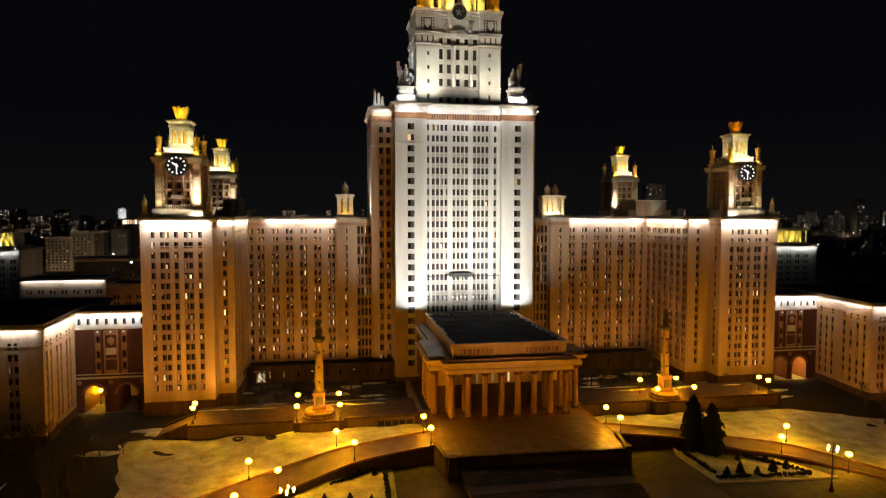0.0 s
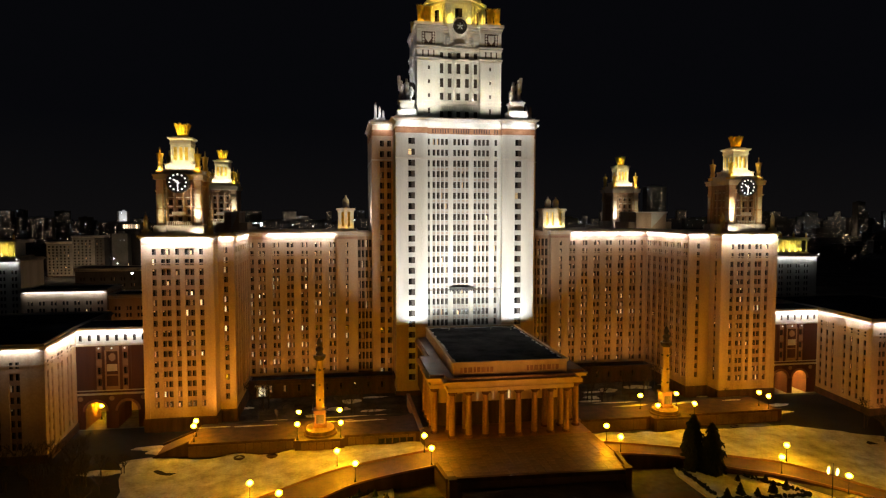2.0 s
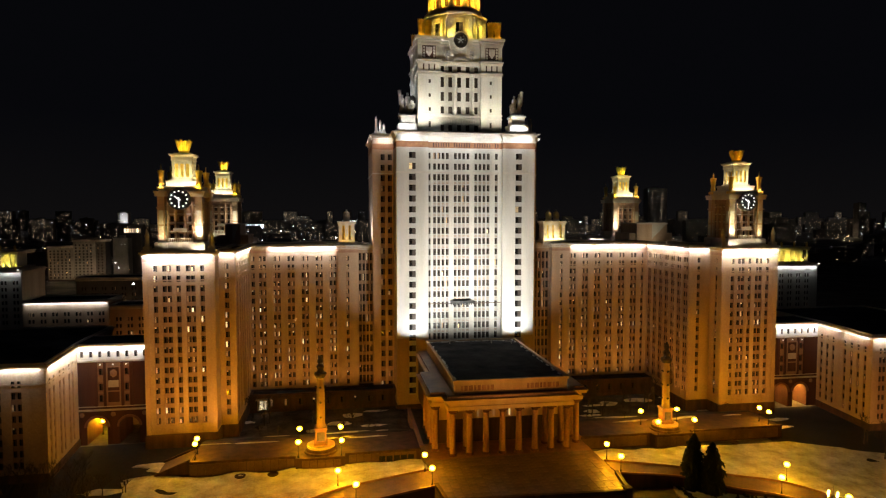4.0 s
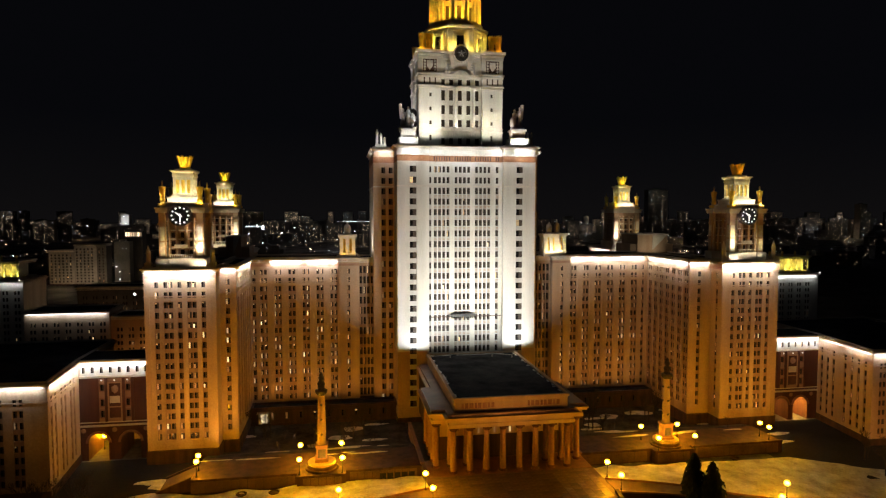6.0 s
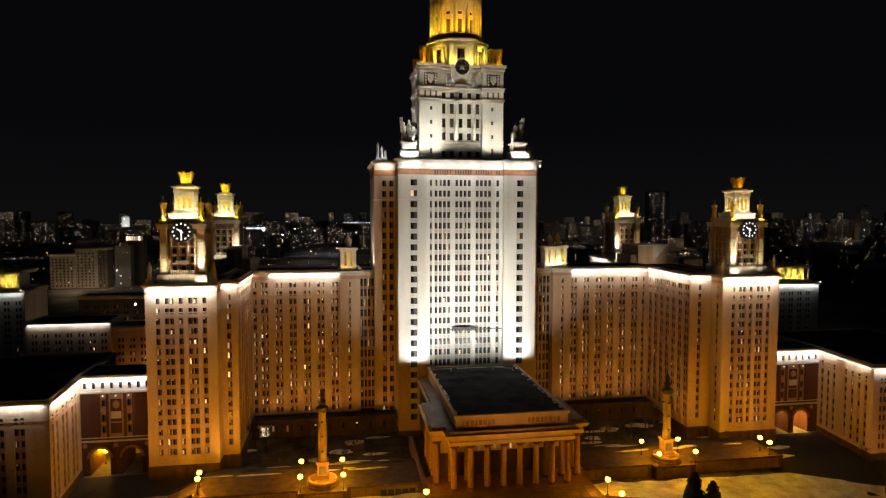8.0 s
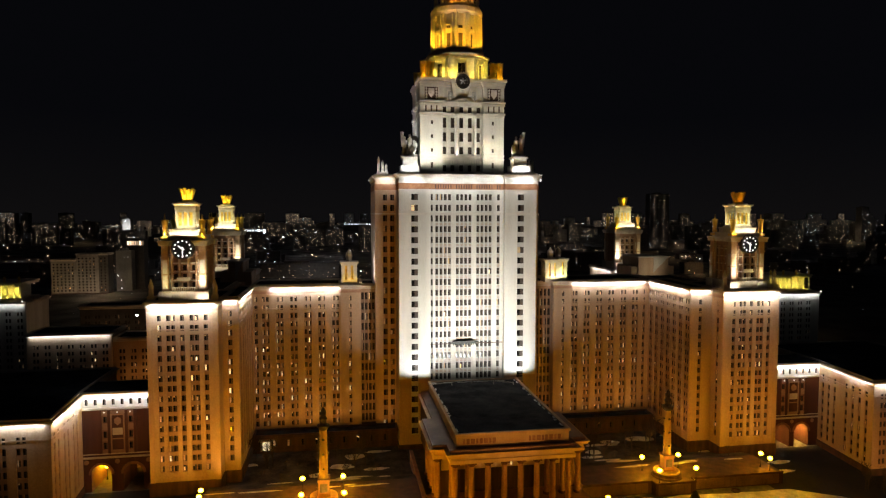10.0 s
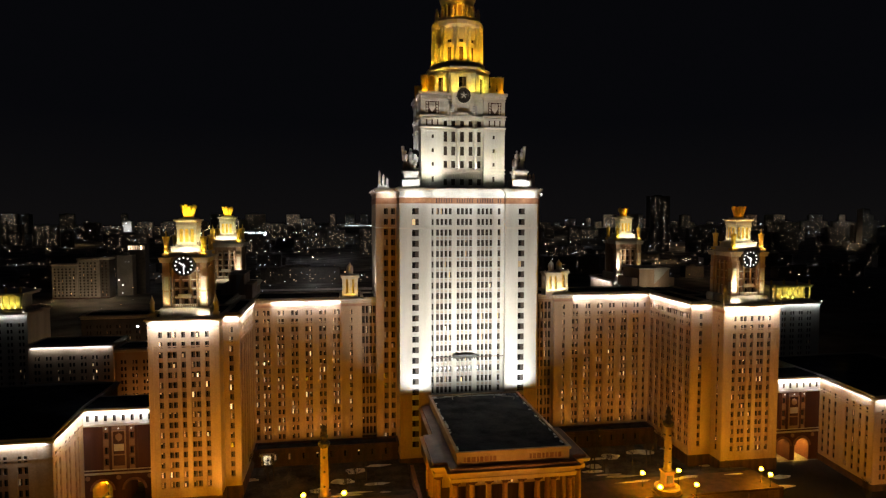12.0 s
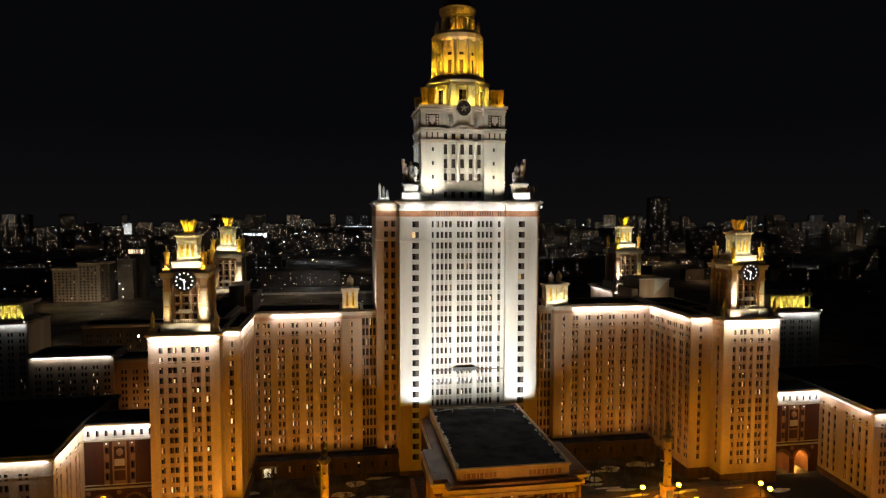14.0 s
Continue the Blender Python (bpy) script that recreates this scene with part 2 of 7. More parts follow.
def window_mesh(w, h, state, lit_panes, bars):
    """A framed window with a transom; the panes named by lit_panes show a lit room, the others dark glass."""
    key = (round(w, 2), round(h, 2), state, lit_panes, bars)
    if key not in window_meshes:
        s = Shape()
        x, t, n = w / 2, 0.09, bars + 1
        edges = [-x + w * i / n for i in range(n + 1)]
        cols = [(p + t * 0.6, q - t * 0.6) for p, q in zip(edges, edges[1:])]
        rows = [(-h / 2 + t, h * 0.2 - 0.04), (h * 0.2 + 0.04, h / 2 - t)]
        facade(s, (-x, -0.06), (x, -0.06), -h / 2, h / 2, cols, rows, 0.07)
        slots = [1] * len(s.f)
        for i, (p, q) in enumerate(cols):
            for j, (e, f) in enumerate(rows):
                s.face((p, 0.01, e), (q, 0.01, e), (q, 0.01, f), (p, 0.01, f))
                slots.append(2 if state != "dark" and PANES[lit_panes](i, j, n) else 0)
        me = s.data("window", GLASS, FRAME, {"dark": GLASS, "warm": LITROOM, "pale": LITROOM2, "dim": LITDIM}[state])
        for slot, p in zip(slots, me.polygons):
            p.material_index = slot
        bm = bmesh.new()
        bm.from_mesh(me)
        bmesh.ops.remove_doubles(bm, verts=bm.verts, dist=0.001)
        bm.to_mesh(me)
        bm.free()
        window_meshes[key] = me
    return window_meshes[key]


def place_windows(parent, records, lit=0.08, bars=1, rng=None):
    """lit: the share of brightly lit rooms; somewhat more than that are dimly curtained."""
    o = origin(parent)
    for (px, py, pz), u, w, h in records:
        r = rng.random()
        state = "pale" if r < lit * 0.3 else "warm" if r < lit else "dim" if r < lit * 2.4 else "dark"
        panes = rng.choice(("all", "first", "last", "low", "top", "corner") if state != "dim" else ("all", "all", "first", "last", "top")) if state != "dark" else "all"
        ob = new("window", window_mesh(w, h, state, panes, bars))
        ob.parent = parent
        ob.matrix_basis = Matrix.Translation(Vector((px, py, pz)) - o) @ Matrix.Rotation(math.atan2(u[1], u[0]), 4, "Z")


def facade(s, a, b, z0, z1, cols=(), rows=(), deep=0.4):
    """A wall from a to b, seen from outside with a on its left, with openings cut back into it. Returns the windows' places."""
    a, b = Vector(a), Vector(b)
    u = (b - a).normalized()
    inn = Vector((-u.y, u.x))
    at = lambda d, z, k=0.0: (a.x + u.x * d + inn.x * k, a.y + u.y * d + inn.y * k, z)
    xs = sorted({0.0, (b - a).length, *[v for c in cols for v in c]})
    zs = sorted({z0, z1, *[v for r in rows for v in r]})
    cs, rs, out = {round(c[0], 4) for c in cols}, {round(r[0], 4) for r in rows}, []
    for i in range(len(xs) - 1):
        for j in range(len(zs) - 1):
            p, q, e, f = xs[i], xs[i + 1], zs[j], zs[j + 1]
            if round(p, 4) in cs and round(e, 4) in rs:
                s.face(at(p, e), at(p, e, deep), at(p, f, deep), at(p, f))
                s.face(at(q, e, deep), at(q, e), at(q, f), at(q, f, deep))
                s.face(at(p, e), at(q, e), at(q, e, deep), at(p, e, deep))
                s.face(at(p, f, deep), at(q, f, deep), at(q, f), at(p, f))
                out.append((at((p + q) / 2, (e + f) / 2, deep - 0.03), (u.x, u.y), q - p, f - e))
            else:
                s.face(at(p, e), at(q, e), at(q, f), at(p, f))
    return out


def spaced(centres, w):
    return [(c - w / 2, c + w / 2) for c in centres]


def storeys(first, step, n, h):
    return [(first + step * i - h / 2, first + step * i + h / 2) for i in range(n)]


# ---------------------------------------------------------------- buildings
def building(name, label, category, fp, z1, faces, wall, plinth, rng, lit=0.08, group="", bars=1, courses=(), frieze=None, cornice=1.0, top=None, bay=None, split=57.2, trim=None, join=0.8):
    """A block over an outline: dark plinth, walls with cut-in windows, cornice, roof. faces: edge -> (columns, rows)."""
    cx, cy = sum(p[0] for p in fp) / len(fp), sum(p[1] for p in fp) / len(fp)
    t = thing(name, (cx, cy, 0), label, category, group)
    s, seen = Shape(), []
    for i in range(len(fp)):
        cols, rows = faces.get(i, ((), ()))
        rows = [r for r in rows if r[0] > plinth + 0.3]
        low = [r for r in rows if r[1] < split]
        if bay is None or len(low) < 3:
            seen += facade(s, fp[i], fp[(i + 1) % len(fp)], plinth, z1 - 0.6, cols, rows)
            continue
        clusters = []
        for c in sorted(cols):
            if clusters and c[0] - clusters[-1][-1][1] < join:
                clusters[-1].append(c)
            else:
                clusters.append([c])
        wide = [(g[0][0] - 0.12, g[-1][1] + 0.12) for g in clusters]
        start = Vector(fp[i])
        for rec in facade(s, fp[i], fp[(i + 1) % len(fp)], plinth, low[-1][1] + 0.5 if len(low) < len(rows) else z1 - 0.6, wide, [(low[0][0] - 0.3, low[-1][1] + 0.3)], 0.22):
            (px, py, pz), u, w, h = rec
            px, py = px + 0.03 * -u[1], py + 0.03 * u[0]
            mid = (Vector((px, py)) - start).dot(Vector(u))
            g = min(clusters, key=lambda k: abs((k[0][0] + k[-1][1]) / 2 - mid))
            b = Shape()
            seen += facade(b, (px - u[0] * w / 2, py - u[1] * w / 2), (px + u[0] * w / 2, py + u[1] * w / 2), pz - h / 2, pz + h / 2, [(c[0] - g[0][0] + 0.12, c[1] - g[0][0] + 0.12) for c in g], low, 0.25)
            part("window_bay", b, bay, t)
        high = [r for r in rows if r[1] >= split]
        if high:
            seen += facade(s, fp[i], fp[(i + 1) % len(fp)], low[-1][1] + 0.5, z1 - 0.6, cols, high)
    part("wall", s, wall, t)
    if plinth > 0.3:
        p = Shape()
        p.prism(offset(fp, 0.35), 0, plinth - 0.25)
        p.prism(offset(fp, 0.22), plinth - 0.25, plinth + 0.004)
        part("plinth", p, GRANITE, t, "dark granite plinth")
    for nm, d0, d1, e, f in [("moulding", -0.1, 0.3 * cornice, z1 - 1.7, z1 - 1.25), ("bed_moulding", -0.1, 0.55 * cornice, z1 - 1.0, z1 - 0.6), ("cornice", -0.1, 0.95 * cornice, z1 - 0.6, z1 - 0.1),
                             ("parapet", -0.5, 0.25, z1 - 0.1, z1 + 0.55)] + [("string_course", -0.05, d, z - h / 2, z + h / 2) for z, d, h in courses]:
        c = Shape()
        c.ring(fp, d0, d1, e, f)
        part(nm, c, trim or (wall if nm == "string_course" and z1 < 80 else STONE), t)
    if frieze:
        f = Shape()
        f.ring(fp, -0.02, 0.1, *frieze)
        part("frieze", f, FRIEZE if z1 > 80 else PINKBAND, t, "reddish frieze below the cornice")
        for i in faces if z1 < 80 else ():
            p, q = Vector(fp[i]), Vector(fp[(i + 1) % len(fp)])
            u = (q - p).normalized()
            n = Vector((u.y, -u.x))
            for k in range(int((q - p).length / 2.3)):
                m = p + u * (1.2 + 2.3 * k)
                b = Shape()
                b.prism([tuple(m - u * 0.32), tuple(m + u * 0.32)][::1] + [tuple(m + u * 0.32 + n * 0.7), tuple(m - u * 0.32 + n * 0.7)], z1 - 1.24, z1 - 0.55)
                part("modillion", b, STONE, t)
    r = Shape()
    r.face(*[(x, y, z1 - 0.15) for x, y in fp])
    part("roof", r, top or ROOF, t, "dark sheet roof")
    place_windows(t, seen, lit, bars, rng)
    return t


rng = random.Random(7)
ROWS_W = storeys(5.9, 3.48, 17, 2.05)


def pairs(first, step, n, gap=0.84, w=1.08):
    return [c for i in range(n) for c in spaced((first + i * step - gap, first + i * step + gap), w)]


EDGE_TOP = 67.2
BLOCK_COLS = spaced((4.0, 6.9, 8.5, 11.4, 14.5, 16.1, 19.1), 1.3)
COURSE = [(57.6, 0.14, 0.4)]


def piers(t, a, b, at, z0, z1, w=0.7, d=0.28, mat=None):
    """Flat pilasters on a wall from a to b, each a part."""
    a, b = Vector(a), Vector(b)
    u = (b - a).normalized()
    n = Vector((u.y, -u.x))
    for c in at:
        s = Shape()
        p, q = a + u * (c - w / 2), a + u * (c + w / 2)
        s.prism([tuple(p + n * d), tuple(q + n * d), tuple(q), tuple(p)], z0, z1)
        part("pilaster", s, mat or TILE, t)


# corner blocks that carry the clock towers
block_w = building("corner_block", "tall tan tiled corner block lit amber from below", "building", rect(-65.6, -42.4, 221, 250), EDGE_TOP,
                   {0: (BLOCK_COLS, ROWS_W), 1: (spaced((24,), 1.3), ROWS_W)}, TILE, 4.8, rng, 0.18, "corner blocks", courses=COURSE, bay=SPAN, frieze=(63.9, 64.9))
block_e = building("corner_block", "tall tan tiled corner block with many lit windows", "building", rect(146.9, 171.3, 221, 250), EDGE_TOP,
                   {0: (spaced([c + 0.9 for c in (4.0, 6.9, 8.5, 11.4, 14.5, 16.1, 19.1)], 1.3), ROWS_W), 3: (spaced((25.6,), 1.3), ROWS_W)}, TILE, 4.8, rng, 0.2, "corner blocks", courses=COURSE, bay=SPAN, frieze=(63.9, 64.9))
# returns between the corner blocks and the wings
ret_w = building("wing_return", "tan tiled return of the wing with lit stair windows", "building", rect(-42.4, -36.8, 228, 263), EDGE_TOP,
                 {0: (spaced((2.6,), 1.4), ROWS_W), 1: (pairs(4.5, 5.6, 6), ROWS_W)}, TILE, 4.8, rng, 0.25, "wing returns", courses=COURSE, bay=SPAN, frieze=(63.9, 64.9))
ret_e = building("wing_return", "tan tiled return of the wing beside the corner block", "building", rect(137.6, 146.9, 228.5, 263), EDGE_TOP,
                 {0: (spaced((4.4,), 1.3), ROWS_W), 3: (pairs(2.4, 4.95, 7), ROWS_W)}, TILE, 4.8, rng, 0.07, "wing returns", courses=COURSE, bay=SPAN, frieze=(63.9, 64.9))
# long wings
wing_w = building("residential_wing", "long tan tiled wing with paired windows", "building", rect(-36.8, -1.0, 263, 283), EDGE_TOP,
                  {0: (spaced((1.3,), 1.3) + pairs(5.1, 5.7, 6), ROWS_W)}, TILE, 7.2, rng, 0.36, "residential wings", courses=COURSE, bay=SPAN, frieze=(63.9, 64.9))
wing_e = building("residential_wing", "long tan tiled wing with rows of lit paired windows", "building", rect(100.3, 137.6, 263, 283), EDGE_TOP,
                  {0: (pairs(1.9, 5.77, 6) + spaced((35.0,), 1.08), ROWS_W)}, TILE, 7.2, rng, 0.36, "residential wings", courses=COURSE, bay=SPAN, frieze=(63.9, 64.9))
piers(wing_w, (-36.8, 263), (-1, 263), [7.95 + 5.7 * i for i in range(5)], 7.2, 57.4, 2.2, 0.16)
piers(wing_e, (100.3, 263), (137.6, 263), [4.78 + 5.77 * i for i in range(5)], 7.2, 57.4, 2.2, 0.16)
piers(ret_e, (137.6, 263), (137.6, 228.5), [4.88 + 4.95 * i for i in range(6)], 4.8, 57.4, 1.6, 0.16)
piers(block_w, (-65.6, 221), (-42.4, 221), [0.9, 22.3], 4.8, 57.4, 1.6)
piers(block_e, (146.9, 221), (171.3, 221), [0.9, 23.5], 4.8, 57.4, 1.6)
# stair projections and the links to the tower
stair_w = building("stair_bay", "narrow tan stair bay with slit windows", "building", rect(-1.0, 7.3, 262.0, 284), EDGE_TOP,
                   {0: (spaced((3.9,), 1.1), ROWS_W)}, TILE, 7.2, rng, 0.5, "stair bays", courses=COURSE, bay=SPAN, frieze=(63.9, 64.9))
stair_e = building("stair_bay", "narrow tan stair bay with slit windows", "building", rect(92.0, 100.3, 262.0, 284), EDGE_TOP,
                   {0: (spaced((4.5,), 1.1), ROWS_W)}, TILE, 7.2, rng, 0.5, "stair bays", courses=COURSE, bay=SPAN, frieze=(63.9, 64.9))
LINK_ROWS = storeys(9.4, 4.37, 13, 3.0)
link_w = building("link_building", "brown link with rows of tall lit windows", "building", rect(7.3, 13.5, 265.5, 284), EDGE_TOP - 0.6,
                  {0: (spaced((0.9, 2.45, 4.0, 5.5), 1.05), LINK_ROWS)}, TILE, 7.2, rng, 0.16, "links", bay=SPAN, split=70, join=0)
link_e = building("link_building", "brown link with rows of tall windows", "building", rect(84.5, 92.0, 265.5, 284), EDGE_TOP - 0.6,
                  {0: (spaced((1.2, 3.0, 4.8, 6.5), 1.1), LINK_ROWS)}, TILE, 7.2, rng, 0.2, "links", bay=SPAN, split=70, join=0)
# rear wings and blocks
for x0, x1 in ((-68, -44), (142, 166)):
    building("rear_block", "dark rear block carrying a turret", "building", rect(x0, x1, 312, 342), EDGE_TOP, {}, TILE, 2, rng, 0, "rear blocks")
    building("rear_wing", "dark rear wing with a flat sheet roof", "building", rect(x0 + 3, x1 - 3, 250.2, 311.8), EDGE_TOP - 1, {}, TILE, 2, rng, 0, "rear wings")
# low galleries along the wings
for x0, x1 in ((-36.2, 22.0), (80.3, 136.2)):
    g = building("gallery", "low dark granite gallery along the wing", "building", rect(x0, x1, 254.5, 261.6), 7.0,
                 {0: (spaced([3.0 + 5.6 * i for i in range(int((x1 - x0) / 5.6))], 1.7), [(2.6, 5.2)])}, GRANITE, 1.2, rng, 0.14, "galleries", cornice=0.5, trim=GRANITE)

# the main tower
TOWER = [(22.4, 250), (35.2, 250), (35.2, 252), (66.3, 252), (66.3, 250), (79.9, 250), (79.9, 300), (22.4, 300)]
ROWS_T = storeys(7.6, 4.37, 23, 2.5)
MID = [3.0, 4.75, 6.5, 8.25, 11.6, 13.35, 15.1, 16.85, 20.2, 21.95, 23.7, 25.45, 28.9]
tower = building("main_tower", "towering pale tiled high-rise lit white by floodlights", "high-rise", TOWER, 113.2,
                 {0: (spaced((6.4,), 2.7), ROWS_T), 2: (spaced(MID, 1.15) + spaced((0.9,), 0.8), ROWS_T), 4: (spaced((6.9,), 2.7), ROWS_T),
                  }, PALE, 2.0, rng, 0.03, courses=[(96.9, 0.2, 0.5), (109.6, 0.5, 0.6), (106.7, 0.15, 0.3)],
                 frieze=(106.9, 109.3), cornice=1.9, bay=SPAN_PALE, split=96.4, join=0)
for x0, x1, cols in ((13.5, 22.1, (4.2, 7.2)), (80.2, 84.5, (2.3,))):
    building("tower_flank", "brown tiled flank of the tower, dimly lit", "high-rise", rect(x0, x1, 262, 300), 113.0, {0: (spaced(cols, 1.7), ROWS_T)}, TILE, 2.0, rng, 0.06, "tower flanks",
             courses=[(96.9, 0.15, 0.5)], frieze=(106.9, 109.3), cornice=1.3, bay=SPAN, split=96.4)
piers(tower, (35.2, 252), (66.3, 252), [1.75, 9.9, 18.5, 27.2, 30.4], 8, 104.6, 1.0, 0.35, PALE)
piers(tower, (35.2, 252), (66.3, 252), [3.87, 5.62, 7.37, 12.47, 14.22, 15.97, 21.07, 22.82, 24.57], 8, 96.4, 0.3, 0.2, PALE)
for g in (MID[0:4], MID[4:8], MID[8:12], MID[12:]):
    a, b = 35.2 + g[0] - 0.5, 35.2 + g[-1] + 0.5
    n = 7 if len(g) > 1 else 2
    for i in range(n):
        s = Shape()
        x = a + (b - a) * i / (n - 1)
        s.box(x - 0.2, x + 0.2, 251.7, 252.0, 107.2, 109.0)
        part("frieze_slot", s, GRANITE, tower)
# carved spandrels between the storeys of the middle bay
s = Shape()
s.box(-0.45, 0.45, -0.1, 0.0, -0.42, -0.2)
s.box(-0.45, 0.45, -0.1, 0.0, 0.14, 0.36)
relief = s.data("spandrel_relief", SPAN)
o = origin(tower)
for c in MID:
    for e, f in zip(ROWS_T[4:20], ROWS_T[5:21]):
        ob = new("spandrel_relief", relief)
        ob.parent = tower
        ob.matrix_basis = Matrix.Translation(Vector((35.2 + c, 252.215, (e[1] + f[0]) / 2)) - o)
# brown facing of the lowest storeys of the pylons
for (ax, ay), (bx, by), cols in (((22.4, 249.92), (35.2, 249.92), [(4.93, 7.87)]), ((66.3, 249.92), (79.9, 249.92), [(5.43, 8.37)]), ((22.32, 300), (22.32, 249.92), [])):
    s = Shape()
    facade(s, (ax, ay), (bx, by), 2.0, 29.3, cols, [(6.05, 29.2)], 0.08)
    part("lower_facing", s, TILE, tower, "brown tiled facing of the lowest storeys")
# balcony half way up the shaft
s = Shape()
s.box(44.5, 54.6, 250.6, 252, 43.0, 43.35)
s.box(44.5, 54.6, 250.6, 250.72, 43.35, 44.3)
for i in range(12):
    s.box(44.8 + i * 0.87, 45.1 + i * 0.87, 250.9, 251.95, 42.4, 43.0)
# iron suits the railing; on the slab it stands for the unlit top
part("balcony", s, IRON, tower, "balcony on brackets, dark railing, slab darkened as shade")
# ledge in dark granite: the shade above the floods is in its colour
s = Shape()
s.box(35.4, 66.1, 251.6, 252, 42.9, 43.2)
part("string_course", s, GRANITE, tower)

# upper stage
UP = [(31.9, 257), (41.4, 257), (41.4, 259), (58.6, 259), (58.6, 257), (67.5, 257), (67.5, 266), (67.0, 266), (67.0, 275), (67.5, 275), (67.5, 284), (31.9, 284), (31.9, 275), (32.5, 275), (32.5, 266), (31.9, 266)]
upper = thing("tower_upper_stage", (49.8, 272, 113.1), "pale upper stage of the tower with pylons and an emblem", "tower")
s = Shape()
rec = []
UROWS = [(116.0, 118.4), (122.6, 124.2), (128.3, 129.9), (134.0, 135.6)]
CROWS = [(114.8, 117.4), (122.0, 125.0), (127.2, 131.0), (132.9, 137.2), (139.3, 141.7)]
for i in range(len(UP)):
    cols, rows = {0: (spaced((5.0,), 1.0), UROWS), 4: (spaced((4.2,), 1.0), UROWS), 2: (spaced((1.0, 4.5, 8.25, 11.9, 15.6), 1.75), CROWS), 11: (spaced((4.5,), 1.0), UROWS), 13: (spaced((2, 4.5, 7), 1.2), CROWS), 15: (spaced((4.5,), 1.0), UROWS)}.get(i, ((), ()))
    rec += facade(s, UP[i], UP[(i + 1) % len(UP)], 112.5, 153.0, cols, rows, 0.75)
part("wall", s, PALE, upper)
place_windows(upper, rec, 0.04, 0, rng)
s = Shape()
s.face(*[(x, y, 152.9) for x, y in UP])
part("roof", s, ROOF, upper)
for z, d, h in ((119.7, 0.25, 0.5), (121.2, 0.3, 0.5), (138.5, 0.45, 0.7), (137.4, 0.2, 0.3), (142.3, 0.35, 0.5), (143.3, 0.6, 0.5), (149.9, 0.25, 0.5), (151.0, 0.5, 0.7), (152.4, 1.0, 1.1)):
    s = Shape()
    s.ring(UP, -0.05, d, z - h / 2, z + h / 2)
    part("moulding", s, STONE, upper)
for x in (47.75, 55.25):
    s = Shape()
    s.lathe(x, 258.4, [(1.0, 121.4), (1.0, 121.9), (0.78, 122.2), (0.7, 136.8), (0.95, 137.3), (1.05, 138.1)], 14)
    part("column", s, PALE, upper)
for x in (44.1, 51.5, 58.0):
    s = Shape()
    s.box(x - 0.45, x + 0.45, 258.72, 259.0, 121.4, 138.1)
    part("pilaster", s, PALE, upper)
s = Shape()
s.box(41.5, 58.5, 258.2, 259.0, 120.2, 121.3)
part("ledge", s, STONE, upper)
for i in range(22):
    s = Shape()
    s.box(41.9 + i * 0.76, 42.3 + i * 0.76, 258.5, 259.0, 142.6, 143.05)
    part("dentil", s, STONE, upper)
# blind balustrade below the lowest windows of the middle bay
for i in range(16):
    s = Shape()
    s.box(42.0 + i * 1.03, 42.55 + i * 1.03, 258.75, 259.0, 118.0, 119.3)
    part("baluster", s, STONE, upper)
for cx in (36.6, 63.1):
    # no real recess here; a dark sheet paints its shade
    s = Shape()
    s.box(cx - 3.0, cx + 3.0, 256.93, 257.0, 143.9, 149.4)
    part("panel_ground", s, GRANITE, upper, "panel ground, recess shade put into dark colour")
    s = Shape()
    for a, b, c, d in ((-3.2, 3.2, 143.7, 144.1), (-3.2, 3.2, 149.2, 149.6), (-3.2, -2.8, 144.1, 149.2), (2.8, 3.2, 144.1, 149.2)):
        s.box(cx + a, cx + b, 256.7, 256.99, c, d)
    part("panel_frame", s, STONE, upper)
    s = Shape()
    s.prism([(cx - 1.25, 256.6), (cx + 1.25, 256.6), (cx + 1.25, 256.92), (cx - 1.25, 256.92)], 146.4, 148.6)
    s.face((cx - 1.25, 256.6, 146.4), (cx, 256.6, 144.7), (cx + 1.25, 256.6, 146.4))
    s.face((cx - 1.25, 256.6, 146.4), (cx - 1.25, 256.92, 146.4), (cx, 256.92, 144.7), (cx, 256.6, 144.7))
    s.face((cx + 1.25, 256.92, 146.4), (cx + 1.25, 256.6, 146.4), (cx, 256.6, 144.7), (cx, 256.92, 144.7))
    s.blob((cx, 256.55, 147.2), (0.6, 0.25, 0.8), 8, 5, 0.4)
    part("shield", s, STONE, upper, "pale carved shield")
    for sx in (-1, 1):
        for k in range(4):
            s = Shape()
            s.blob((cx + sx * 2.1, 256.8, 144.8 + 1.2 * k), (0.45, 0.25, 0.5), 7, 5, 0.4)
            part("rosette", s, STONE, upper)
    for dx in (-3.4, -1.15, 1.15, 3.4):
        s = Shape()
        s.box(cx + dx - 0.75, cx + dx + 0.75, 256.86, 257.0, 139.4, 141.7)
        part("frieze_panel", s, STONE, upper)
    for dx in (-2.27, 0.0, 2.27):
        s = Shape()
        s.box(cx + dx - 0.28, cx + dx + 0.28, 256.95, 257.04, 139.3, 141.8)
        part("vent", s, GRANITE, upper)
# emblem over the middle bay
s = Shape()
k = 28
for r0, r1, y in ((0.0, 2.0, 257.25), (2.0, 2.9, 256.9)):
    for i in range(k):
        a, b = 2 * math.pi * i / k, 2 * math.pi * (i + 1) / k
        s.face(*[(49.9 + r * math.cos(t), y, 151.9 + r * 1.08 * math.sin(t)) for r, t in ((r0, a), (r1, a), (r1, b), (r0, b))])
        s.face(*[(49.9 + r1 * math.cos(t), yy, 151.9 + r1 * 1.08 * math.sin(t)) for yy, t in ((y, a), (259.0, a), (259.0, b), (y, b))])
